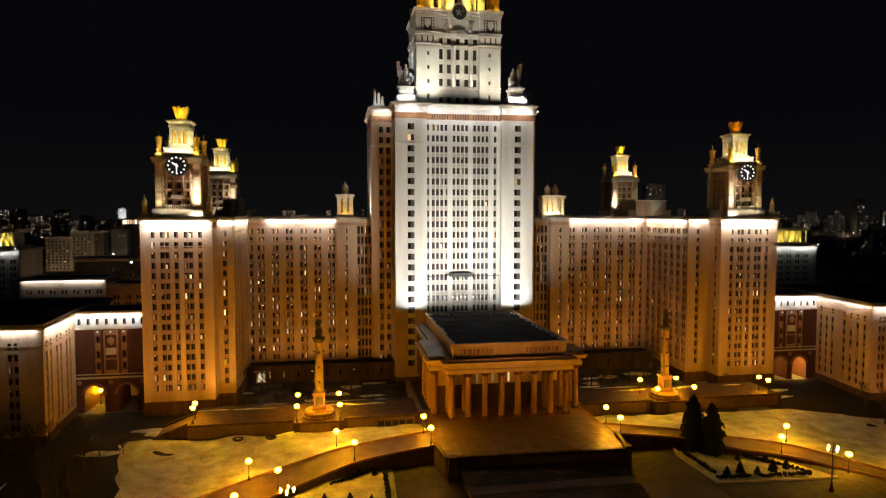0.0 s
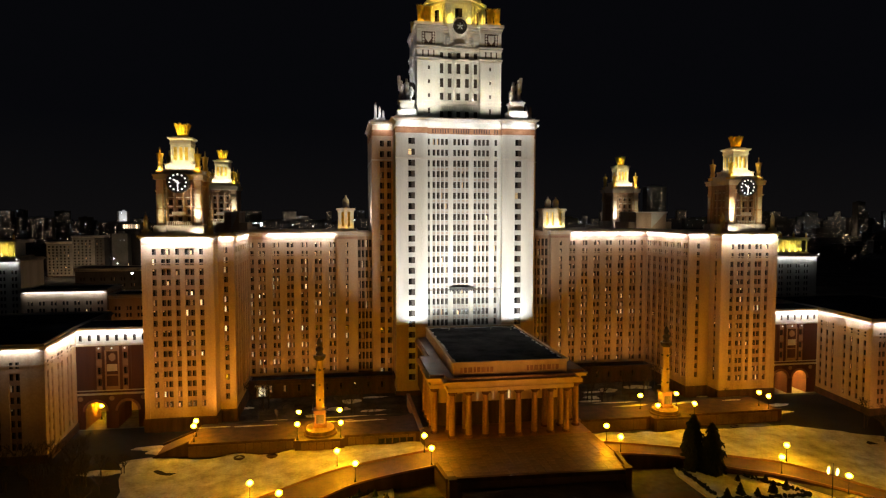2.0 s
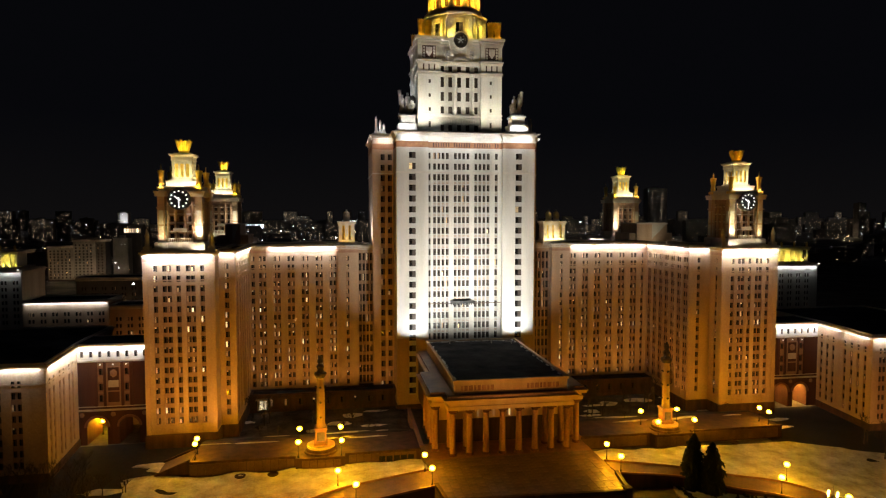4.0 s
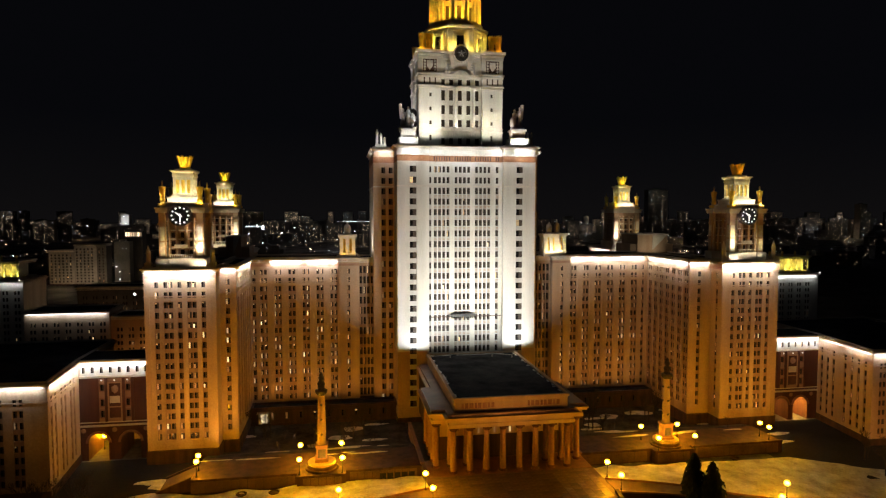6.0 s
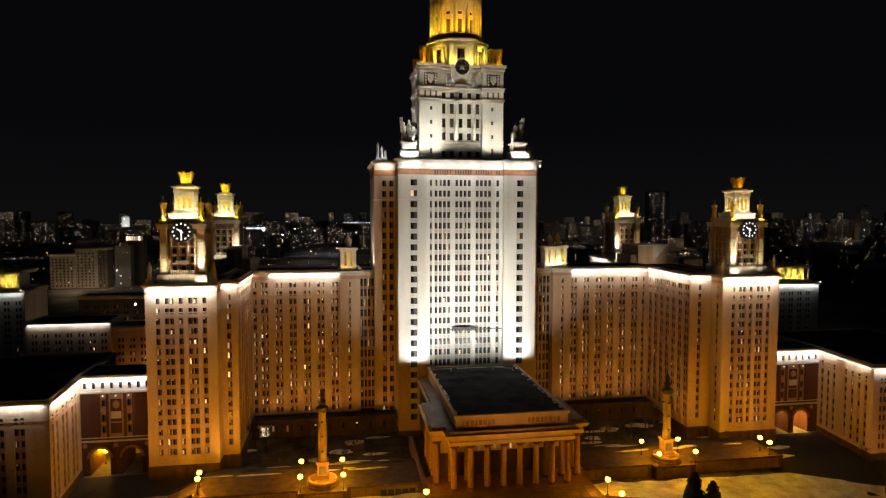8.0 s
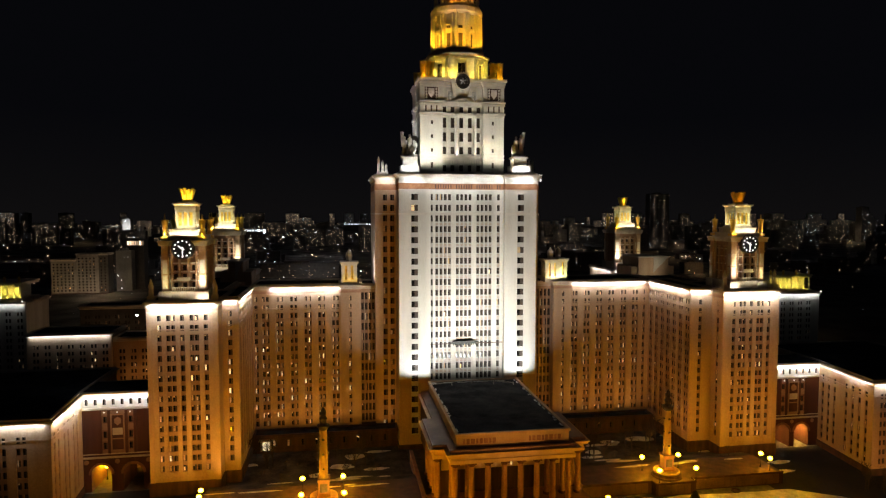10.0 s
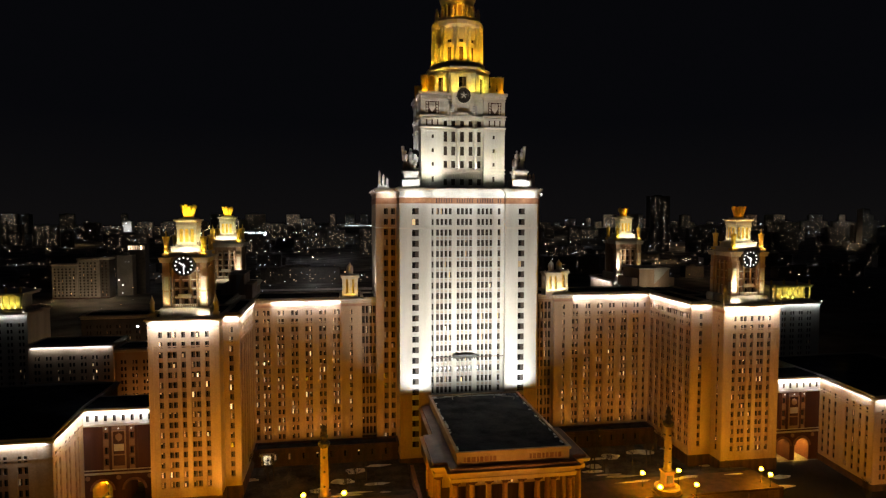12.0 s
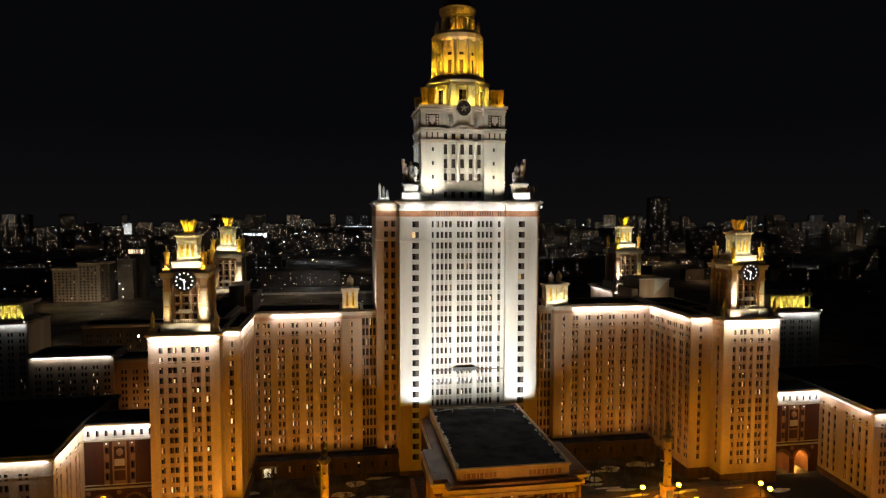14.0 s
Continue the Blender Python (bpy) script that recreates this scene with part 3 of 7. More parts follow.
s.blob((49.9, 257.2, 152.0), (1.3, 0.4, 1.3), 12, 6, 0.15)
part("emblem", s, BRONZE, upper, "round dark metal emblem")
for i in range(18):
    a = math.pi * (0.62 + 1.76 * i / 17)
    s = Shape()
    s.blob((49.9 + 3.1 * math.sin(a + math.pi), 257.3, 151.9 - 3.3 * math.cos(a + math.pi)), (0.62, 0.4, 0.62), 7, 5, 0.3)
    part("laurel", s, STONE, upper)
s = Shape()
for i in range(14):
    t0, t1 = math.pi * i / 14, math.pi * (i + 1) / 14
    q = lambda r, a, y: (49.9 + r * math.cos(a), y, 142.9 + 0.62 * r * math.sin(a))
    s.face(q(2.4, t0, 258.2), q(3.6, t0, 258.2), q(3.6, t1, 258.2), q(2.4, t1, 258.2))
    s.face(q(3.6, t0, 258.2), q(3.6, t0, 259.0), q(3.6, t1, 259.0), q(3.6, t1, 258.2))
part("arched_pediment", s, STONE, upper)
for sx in (-1, 1):
    s = Shape()
    s.box(49.9 + sx * 5.6 - 0.9, 49.9 + sx * 5.6 + 0.9, 258.6, 259.0, 143.4, 148.6)
    part("relief_panel", s, STONE, upper)
    s = Shape()
    s.blob((49.9 + sx * 5.6, 258.6, 146.0), (0.6, 0.3, 1.9), 8, 6, 0.5)
    part("relief", s, STATUE, upper)

for sx in (-1, 1):
    s = Shape()
    lo, hi = [(49.9 + sx * 2.7, 146.0), (49.9 + sx * 3.7, 146.0)], [(49.9 + sx * 3.4, 153.2), (49.9 + sx * 5.2, 153.2)]
    q = [lo[0], lo[1], hi[1], hi[0]]
    s.face(*[(x, 257.9, z) for x, z in q])
    for (x0, z0), (x1, z1) in zip(q, q[1:] + q[:1]):
        s.face((x0, 257.9, z0), (x1, 257.9, z1), (x1, 259.0, z1), (x0, 259.0, z0))
    part("scroll", s, STONE, upper, "slanting stone scroll beside the emblem")
    for k, w in enumerate((0.9, 0.7, 0.5)):
        s = Shape()
        s.box(49.9 + sx * 4.9 - w, 49.9 + sx * 4.9 + w, 258.3, 258.62, 147.4 - k, 147.9 - k)
        part("garland", s, STATUE, upper)
for i in range(5):
    a = math.pi / 2 + 2 * math.pi * i / 5
    s = Shape()
    tip, l, r = [(49.9 + k * math.cos(a + d), 152.0 + k * math.sin(a + d)) for k, d in ((1.75, 0), (0.7, 0.63), (0.7, -0.63))]
    s.face((49.9, 256.7, 152.0), (l[0], 256.95, l[1]), (tip[0], 256.95, tip[1]))
    s.face((49.9, 256.7, 152.0), (tip[0], 256.95, tip[1]), (r[0], 256.95, r[1]))
    part("star_point", s, STATUE, upper)

# gilded stages above
cx, cy = 49.9, 272.5
stage = thing("gilded_lantern", (cx, cy, 153), "golden round lantern stage lit yellow from below", "tower")
oct_ = round_poly(cx, cy, 13.7, 8, math.pi / 8)
s = Shape()
rec = []
for i in range(8):
    L = (Vector(oct_[i]) - Vector(oct_[(i + 1) % 8])).length
    rec += facade(s, oct_[i], oct_[(i + 1) % 8], 153.0, 164.0, spaced((L / 2,), 3.2), [(153.6, 160.4)], 1.0)
part("drum_base", s, PALE, stage)
for i in range(8):
    p, q = Vector(oct_[i]), Vector(oct_[(i + 1) % 8])
    L = (q - p).length
    piers(stage, tuple(p), tuple(q), [0.8, L / 2 - 2.6, L / 2 + 2.6, L - 0.8], 153.2, 161.8, 1.3, 0.55, PALE)
place_windows(stage, rec, 0.05, 1, rng)
for z, d, h in ((162.2, 0.35, 0.6), (163.8, 0.9, 0.9)):
    s = Shape()
    s.ring(oct_, -0.05, d, z - h / 2, z + h / 2)
    part("moulding", s, STONE, stage)
s = Shape()
s.prism(offset(oct_, -0.1), 163.9, 164.3, round_poly(cx, cy, 12.4, 8, math.pi / 8))
s.prism(round_poly(cx, cy, 12.2, 16), 164.2, 166.6)
part("stepped_base", s, STONE, stage)
drum = round_poly(cx, cy, 10.4, 12, math.pi / 12)
s = Shape()
rec = []
for i in range(12):
    L = (Vector(drum[i]) - Vector(drum[(i + 1) % 12])).length
    rec += facade(s, drum[i], drum[(i + 1) % 12], 166.5, 184.0, spaced((L / 2,), 1.9), [(167.6, 173.4), (175.2, 176.6)], 0.9)
part("drum", s, PALE, stage)
place_windows(stage, rec, 0.0, 0, rng)
for i in range(24):
    a = 2 * math.pi * (i // 2) / 12 + math.pi / 12 + (0.085 if i % 2 else -0.085)
    s = Shape()
    s.prism(round_poly(cx + 10.7 * math.cos(a), cy + 10.7 * math.sin(a), 0.72, 8), 166.6, 181.6, round_poly(cx + 10.6 * math.cos(a), cy + 10.6 * math.sin(a), 0.62, 8))
    part("pilaster", s, PALE, stage)
s = Shape()
s.lathe(cx, cy, [(10.6, 181.4), (11.0, 182.0), (11.3, 182.6), (11.3, 184.4), (10.6, 184.6), (10.4, 185.2), (8.6, 185.4)], 16, math.pi / 16)
part("cornice", s, STONE, stage)
# brown core stands for the shade between the lantern's columns
s = Shape()
s.lathe(cx, cy, [(5.9, 185.2), (5.7, 186.0), (5.6, 192.6)], 24)
part("upper_drum", s, SPAN, stage, "inner drum of the top lantern, shade put into brown")
for i in range(16):
    a = 2 * math.pi * (i + 0.5) / 16
    s = Shape()
    s.prism(round_poly(cx + 6.3 * math.cos(a), cy + 6.3 * math.sin(a), 0.5, 8), 185.3, 192.4)
    s.prism(round_poly(cx + 6.3 * math.cos(a), cy + 6.3 * math.sin(a), 0.7, 8), 186.9, 187.4)
    part("column", s, STONE, stage)
s = Shape()
s.lathe(cx, cy, [(6.4, 192.2), (6.9, 192.5), (6.9, 193.3), (7.2, 193.5), (7.7, 195.4), (8.0, 195.6), (8.0, 196.5), (7.3, 196.8)], 24)
part("lantern_cornice", s, PALE, stage)
for i in range(16):
    a = 2 * math.pi * (i + 0.5) / 16
    s = Shape()
    s.tube((cx + 6.9 * math.cos(a), cy + 6.9 * math.sin(a), 193.4), (cx + 7.7 * math.cos(a), cy + 7.7 * math.sin(a), 195.5), 0.28, 0.34, 6)
    part("bracket", s, STONE, stage)
s = Shape()
s.lathe(cx, cy, [(6.6, 196.7), (6.5, 198.6), (5.6, 199.8), (3.3, 200.6), (2.8, 201.6), (2.4, 206.0), (0.3, 232.0)], 20)
part("spire", s, BRONZE, stage, "dark metal cap and spire")
s = Shape()
s.lathe(cx, cy, [(10.1, 185.3), (10.1, 186.1), (9.9, 186.1), (9.9, 185.3)], 24)
part("balcony_kerb", s, STONE, stage)
for i in range(12):
    a = 2 * math.pi * i / 12 + 0.13
    x, y = cx + 9.3 * math.cos(a), cy + 9.3 * math.sin(a)
    s = Shape()
    s.box(x - 0.7, x + 0.7, y - 0.7, y + 0.7, 185.3, 186.3)
    s.lathe(x, y, [(0.5, 186.3), (0.8, 187.6), (0.8, 188.9), (0.4, 189.6), (0.6, 190.2), (0.1, 191.2)], 8)
    part("urn", s, STONE, stage)

# golden sheaf finials on the corners of the upper stage
def sheaf_finial(x, y, z):
    f = thing("sheaf_finial", (x, y, z), "gilded sheaf finial on the tower's parapet", "finial", "sheaf finials")
    s = Shape()
    s.box(x - 1.3, x + 1.3, y - 1.3, y + 1.3, z, z + 1.2)
    part("pedestal", s, GOLD, f)
    s = Shape()
    s.lathe(x, y, [(1.0, z + 1.2), (0.85, z + 3.4), (1.1, z + 5.2), (1.5, z + 6.6), (1.2, z + 6.9), (0.3, z + 7.4)], 10)
    part("core", s, GOLD, f)
    for i in range(8):
        a = 2 * math.pi * i / 8
        s = Shape()
        s.tube((x + 0.9 * math.cos(a), y + 0.9 * math.sin(a), z + 1.2), (x + 1.5 * math.cos(a), y + 1.5 * math.sin(a), z + 7.3), 0.28, 0.16, 5)
        part("stalk", s, GOLD, f)


for x, y in ((33.6, 258.8), (65.9, 258.8), (33.6, 282), (65.9, 282), (36.6, 259.5), (63.2, 259.5)):
    sheaf_finial(x, y, 152.9)

# terrace of the tower: pedestals, statues and obelisks
def pedestal(x, y, w, h):
    s = Shape()
    s.prism(rect(x - w / 2, x + w / 2, y - w / 2, y + w / 2), 113.0, 113.0 + 0.5 * h)
    s.prism(rect(x - w * 0.36, x + w * 0.36, y - w * 0.36, y + w * 0.36), 113.0 + 0.5 * h, 113.0 + 0.9 * h)
    s.prism(rect(x - w * 0.42, x + w * 0.42, y - w * 0.42, y + w * 0.42), 113.0 + 0.9 * h, 113.0 + h)
    lone("pedestal", s, STONE, "stepped pale stone pedestal on the terrace", "pedestal", "terrace pedestals")


def statue(x, y, z, k, lean):
    """A pair of draped standing forms, plain, with one raised pole-like mass."""
    s = Shape()
    for dx, h in ((-0.9, 7.2), (0.9, 8.0)):
        s.lathe(x + dx * k, y, [(1.05 * k, z), (0.9 * k, z + 0.3 * h * k), (0.65 * k, z + 0.5 * h * k), (0.9 * k, z + 0.68 * h * k), (0.75 * k, z + 0.8 * h * k), (0.3 * k, z + 0.85 * h * k)], 9, dx)
        s.blob((x + dx * k, y, z + 0.92 * h * k), (0.42 * k, 0.42 * k, 0.55 * k), 8, 5)
    s.tube((x + lean * 1.5 * k, y, z + 3.6 * k), (x + lean * 1.8 * k, y, z + 8.6 * k), 0.5 * k, 0.62 * k, 6)
    s.box(x - 2.2 * k, x + 2.2 * k, y - 1.3 * k, y + 1.3 * k, z - 0.2, z + 0.7 * k)
    s.blob((x - lean * 1.6 * k, y - 0.5, z + 2.2 * k), (1.2 * k, 0.9 * k, 2.0 * k), 9, 6, 0.5)
    s.tube((x + lean * 0.9 * k, y, z + 5.4 * k), (x + lean * 1.9 * k, y, z + 6.8 * k), 0.35 * k, 0.3 * k, 6)
    lone("statue", s, STATUE, "weathered stone sculpture group on a pedestal", "statue", "terrace statues")


pedestal(27.2, 255.5, 7.6, 7.0)
statue(26.4, 255.5, 120.0, 1.2, -1)
pedestal(73.0, 253.8, 7.6, 7.6)
statue(73.0, 253.8, 120.6, 1.2, 1)
pedestal(30.2, 264.5, 7.0, 9.0)
s = Shape()
for i in range(22):
    a = 2 * math.pi * i / 22
    s.blob((30.2 + 2.6 * math.cos(a), 264.5, 126.0 + 3.0 * math.sin(a)), (1.0, 1.2, 1.0), 7, 5, 0.5)
s.box(28.9, 31.5, 263.4, 265.6, 122.0, 123.4)
lone("trophy", s, BRONZE, "dark wreath-shaped sculpture on a pedestal", "sculpture")
for x, y, z, h in ((15.2, 264, 113, 8), (16.9, 264, 113, 6.5), (18.4, 264, 113, 5), (76.2, 255, 113, 6), (78.0, 255, 113, 6.6), (79.6, 255, 113, 7), (81.8, 265, 113, 5.5)):
    s = Shape()
    s.prism(rect(x - 0.8, x + 0.8, y - 0.8, y + 0.8), z, z + 1.6)
    s.lathe(x, y, [(0.6, z + 1.6), (0.5, z + 0.75 * h), (0.62, z + 0.8 * h), (0.1, z + h)], 8)
    lone("terrace_pinnacle", s, STONE, "slim pale stone pinnacle on the tower terrace", "pinnacle", "terrace pinnacles")


# ---------------------------------------------------------------- clock towers and turrets
def clock_tower(x, y, z, clock, label):
    """A square turret with buttressed corners, a lit lantern, urns and a gilded crown; x, y: middle of its front."""
    t = thing("clock_tower" if clock else "turret", (x, y + 7.5, z), label, "tower", "roof towers")
    yc = y + 7.5
    s = Shape()
    s.prism(rect(x - 7.8, x + 7.8, y - 0.4, y + 15.4), z, z + 3.2)
    s.prism(rect(x - 8.0, x + 8.0, y - 0.6, y + 15.6), z + 3.2, z + 3.6)
    part("base", s, STONE, t)
    body = rect(x - 5.9, x + 5.9, y + 1.6, y + 13.4)
    s, rec = Shape(), []
    for i in range(4):
        rec += facade(s, body[i], body[(i + 1) % 4], z + 3.5, z + 19.2, spaced((2.9, 5.9, 8.9), 1.25), [(z + 4.6, z + 6.4), (z + 7.6, z + 9.4), (z + 10.6, z + 12.4), (z + 14.6, z + 16.0)] if not clock else [(z + 4.6, z + 6.4), (z + 7.6, z + 9.4), (z + 10.6, z + 12.4)], 0.5)
    part("wall", s, SPAN, t)
    place_windows(t, rec, 0.12, 0, rng)
    for sx in (-1, 1):
        for yy in (y + 1.5, y + 13.5):
            s = Shape()
            px = x + sx * 6.1
            s.prism(rect(px - 1.25, px + 1.25, yy - 1.25, yy + 1.25), z + 3.5, z + 15.0, rect(px - 1.15, px + 1.15, yy - 1.15, yy + 1.15))
            s.prism(rect(px - 1.45, px + 1.45, yy - 1.45, yy + 1.45), z + 15.0, z + 15.5)
            s.prism(rect(px - 1.15, px + 1.15, yy - 1.15, yy + 1.15), z + 15.5, z + 19.2)
            part("corner_buttress", s, TILE, t)
            for k, (e0, e1) in enumerate(((4.4, 9.0), (9.6, 14.4))):
                s = Shape()
                s.box(px - 0.75, px + 0.75, yy - 1.36, yy + 1.36, z + e0, z + e1)
                s.box(px - 1.36, px + 1.36, yy - 0.75, yy + 0.75, z + e0, z + e1)
                part("pilaster_panel", s, PALE, t)
            s = Shape()
            s.prism(rect(px - 1.9, px + 1.9, yy - 1.9, yy + 1.9), z + 19.15, z + 20.3)
            s.prism(rect(px - 2.15, px + 2.15, yy - 2.15, yy + 2.15), z + 20.3, z + 20.95)
            part("cornice_break", s, STONE, t)
            s = Shape()
            s.prism(rect(px - 2.1, px + 2.1, yy - 2.3, yy + 2.3), z + 0.02, z + 3.3)
            part("base_block", s, PALE, t)
            # urn in gold: the yellow light on its matte stone is painted in
            s = Shape()
            s.prism(rect(px - 1.2, px + 1.2, yy - 1.2, yy + 1.2), z + 21.4, z + 22.4)
            s.lathe(px, yy, [(0.6, z + 22.4), (1.0, z + 23.4), (0.75, z + 24.4), (1.0, z + 26.6), (1.25, z + 28.0), (0.3, z + 28.2), (0.16, z + 29.6), (0.05, z + 30.2)], 10)
            part("urn", s, GOLD, t, "corner urn, yellow light put into its gold colour")
    for i in range(4):
        a, b = Vector(body[i]), Vector(body[(i + 1) % 4])
        u = (b - a).normalized()
        n = Vector((u.y, -u.x))
        for d in (1.9, 4.4, 7.4, 9.9):
            p = a + u * d + n * 0.75
            s = Shape()
            s.lathe(p.x, p.y, [(0.55, z + 3.6), (0.45, z + 4.2), (0.4, z + 16.8), (0.6, z + 17.4)], 8)
            part("column", s, TILE, t)
    for k in range(11):
        s = Shape()
        s.box(x - 3.5 + 0.7 * k - 0.12, x - 3.5 + 0.7 * k + 0.12, y - 0.55, y - 0.25, z + 3.6, z + 4.7)
        part("baluster", s, STONE, t)
    s = Shape()
    s.box(x - 3.9, x + 3.9, y - 0.62, y - 0.18, z + 4.7, z + 4.95)
    s.box(x - 2.2, x + 2.2, y - 0.2, y + 1.55, z + 7.0, z + 7.35)
    s.box(x - 2.2, x + 2.2, y - 0.2, y + 0.0, z + 7.35, z + 8.3)
    part("balcony", s, STONE, t)
    s = Shape()
    sq = rect(x - 7.3, x + 7.3, y + 0.1, y + 14.9)
    s.prism(offset(sq, -0.15), z + 19.1, z + 20.2)
    s.prism(offset(sq, 0.35), z + 20.2, z + 20.9)
    s.prism(offset(sq, -0.5), z + 20.9, z + 21.8)
    part("cornice", s, STONE, t)
    for k in range(4):
        s = Shape()
        s.ring(body, -0.05, 0.35, z + 6.9 + 3.05 * k, z + 7.2 + 3.05 * k)
        part("string_course", s, STONE, t)
    s = Shape()
    s.ring(offset(sq, -0.6), -0.25, 0.0, z + 21.8, z + 22.7)
    part("balustrade", s, STONE, t)
    s = Shape()
    s.prism(rect(x - 4.9, x + 4.9, yc - 4.9, yc + 4.9), z + 21.7, z + 24.3)
    s.prism(rect(x - 5.1, x + 5.1, yc - 5.1, yc + 5.1), z + 24.3, z + 24.7)
    s.prism(rect(x - 3.8, x + 3.8, yc - 3.8, yc + 3.8), z + 24.7, z + 25.3)
    part("lantern_base", s, PALE, t)
    lan = rect(x - 3.3, x + 3.3, yc - 3.3, yc + 3.3)
    s, rec = Shape(), []
    for i in range(4):
        rec += facade(s, lan[i], lan[(i + 1) % 4], z + 25.0, z + 32.0, spaced((1.5, 3.3, 5.1), 1.2), [(z + 26.0, z + 30.6)], 0.5)
    part("lantern", s, PALE, t)
    s = Shape()
    for o in rec:
        (wx, wy, wz), u, w, h = o
        s.face(*[(wx + u[0] * a, wy + u[1] * a, wz + b) for a, b in ((-w / 2, -h / 2), (w / 2, -h / 2), (w / 2, h / 2), (-w / 2, h / 2))])
    part("lantern_glazing", s, GOLD, t, "yellow lantern panels")
    s = Shape()
    s.prism(offset(lan, 0.25), z + 31.6, z + 32.0)
    s.prism(offset(lan, 0.15), z + 32.0, z + 33.0)
    s.prism(offset(lan, 0.2), z + 33.0, z + 33.5, offset(lan, 0.85))
    s.prism(offset(lan, 0.85), z + 33.5, z + 33.9)
    s.prism(offset(lan, -0.6), z + 33.9, z + 34.4)
    part("lantern_cornice", s, STONE, t)
    s = Shape()
    s.lathe(x, yc, [(1.8, z + 34.0), (2.0, z + 34.5), (1.5, z + 35.2), (1.4, z + 35.8), (1.7, z + 37.4), (2.1, z + 38.4)], 12)
    part("crown_core", s, GOLD, t, "gilded crown")
    for i in range(10):
        a = 2 * math.pi * i / 10 + 0.2
        s = Shape()
        s.tube((x + 1.45 * math.cos(a), yc + 1.45 * math.sin(a), z + 35.2), (x + 2.45 * math.cos(a), yc + 2.45 * math.sin(a), z + 38.7 + 0.4 * (i % 2)), 0.4, 0.5, 6)
        part("crown_leaf", s, GOLD, t)
    if clock:
        face = Shape()
        k, zc, yf = 40, z + 18.2, y - 0.75
        for i in range(k):
            a, b = 2 * math.pi * i / k, 2 * math.pi * (i + 1) / k
            face.face((x, yf, zc), (x + 3.25 * math.cos(a), yf, zc + 3.25 * math.sin(a)), (x + 3.25 * math.cos(b), yf, zc + 3.25 * math.sin(b)))
        dial = part("clock_face", face, CLOCKFACE, t, "black clock face with lit marks")
        s = Shape()
        for i in range(k):
            a, b = 2 * math.pi * i / k, 2 * math.pi * (i + 1) / k
            q = lambda r, t_, yy: (x + r * math.cos(t_), yy, zc + r * math.sin(t_))
            s.face(q(3.25, a, yf - 0.3), q(3.65, a, yf - 0.3), q(3.65, b, yf - 0.3), q(3.25, b, yf - 0.3))
            s.face(q(3.65, a, yf - 0.3), q(3.65, a, y + 1.2), q(3.65, b, y + 1.2), q(3.65, b, yf - 0.3))
            s.face(q(3.25, a, yf), q(3.25, a, yf - 0.3), q(3.25, b, yf - 0.3), q(3.25, b, yf))
        part("rim", s, BRONZE, dial)
        for i in range(12):
            a = 2 * math.pi * i / 12
            s = Shape()
            s.blob((x + 2.7 * math.cos(a), yf - 0.1, zc + 2.7 * math.sin(a)), (0.33, 0.1, 0.33), 8, 4)
            part("hour_mark", s, CLOCKLIT, dial, "glowing hour mark")
        for ang, ln, w in ((clock[0], 1.75, 0.3), (clock[1], 2.3, 0.24)):
            a = radians(90 - ang)
            s = Shape()
            s.tube((x - 0.6 * math.cos(a), yf - 0.2, zc - 0.6 * math.sin(a)), (x + ln * math.cos(a), yf - 0.2, zc + ln * math.sin(a)), w, w * 0.7, 5)
            part("pointer", s, CLOCKLIT, dial, "glowing clock pointer")
    return t


clock_tower(-54.0, 224.0, 66.8, (305, 180), "clock tower with a lit lantern and a gilded crown")
clock_tower(159.2, 224.0, 66.8, (305, 180), "clock tower with a lit lantern and a dim gilded crown")
clock_tower(-57.2, 318.0, 67.0, None, "rear turret with a lit lantern and gilded crown")
clock_tower(153.8, 318.0, 67.0, None, "rear turret with a lit lantern and gilded crown")

# pinnacles on the corner blocks
def pinnacle(x, y, z=67.0):
    s = Shape()
    s.prism(rect(x - 1.1, x + 1.1, y - 1.1, y + 1.1), z, z + 2.0)
    s.lathe(x, y, [(0.95, z + 2.0), (0.8, z + 2.6), (0.75, z + 5.0), (0.9, z + 5.3), (0.25, z + 7.4), (0.05, z + 8.0)], 8)
    lone("roof_pinnacle", s, STONE, "pale stone pinnacle at the parapet's corner", "pinnacle", "roof pinnacles")


for x, y in ((-64.3, 222.6), (-43.6, 222.6), (148.2, 222.6), (170.0, 222.6), (-64.3, 248), (170, 248), (143.6, 313.4), (164.6, 313.4)):
    pinnacle(x, y)


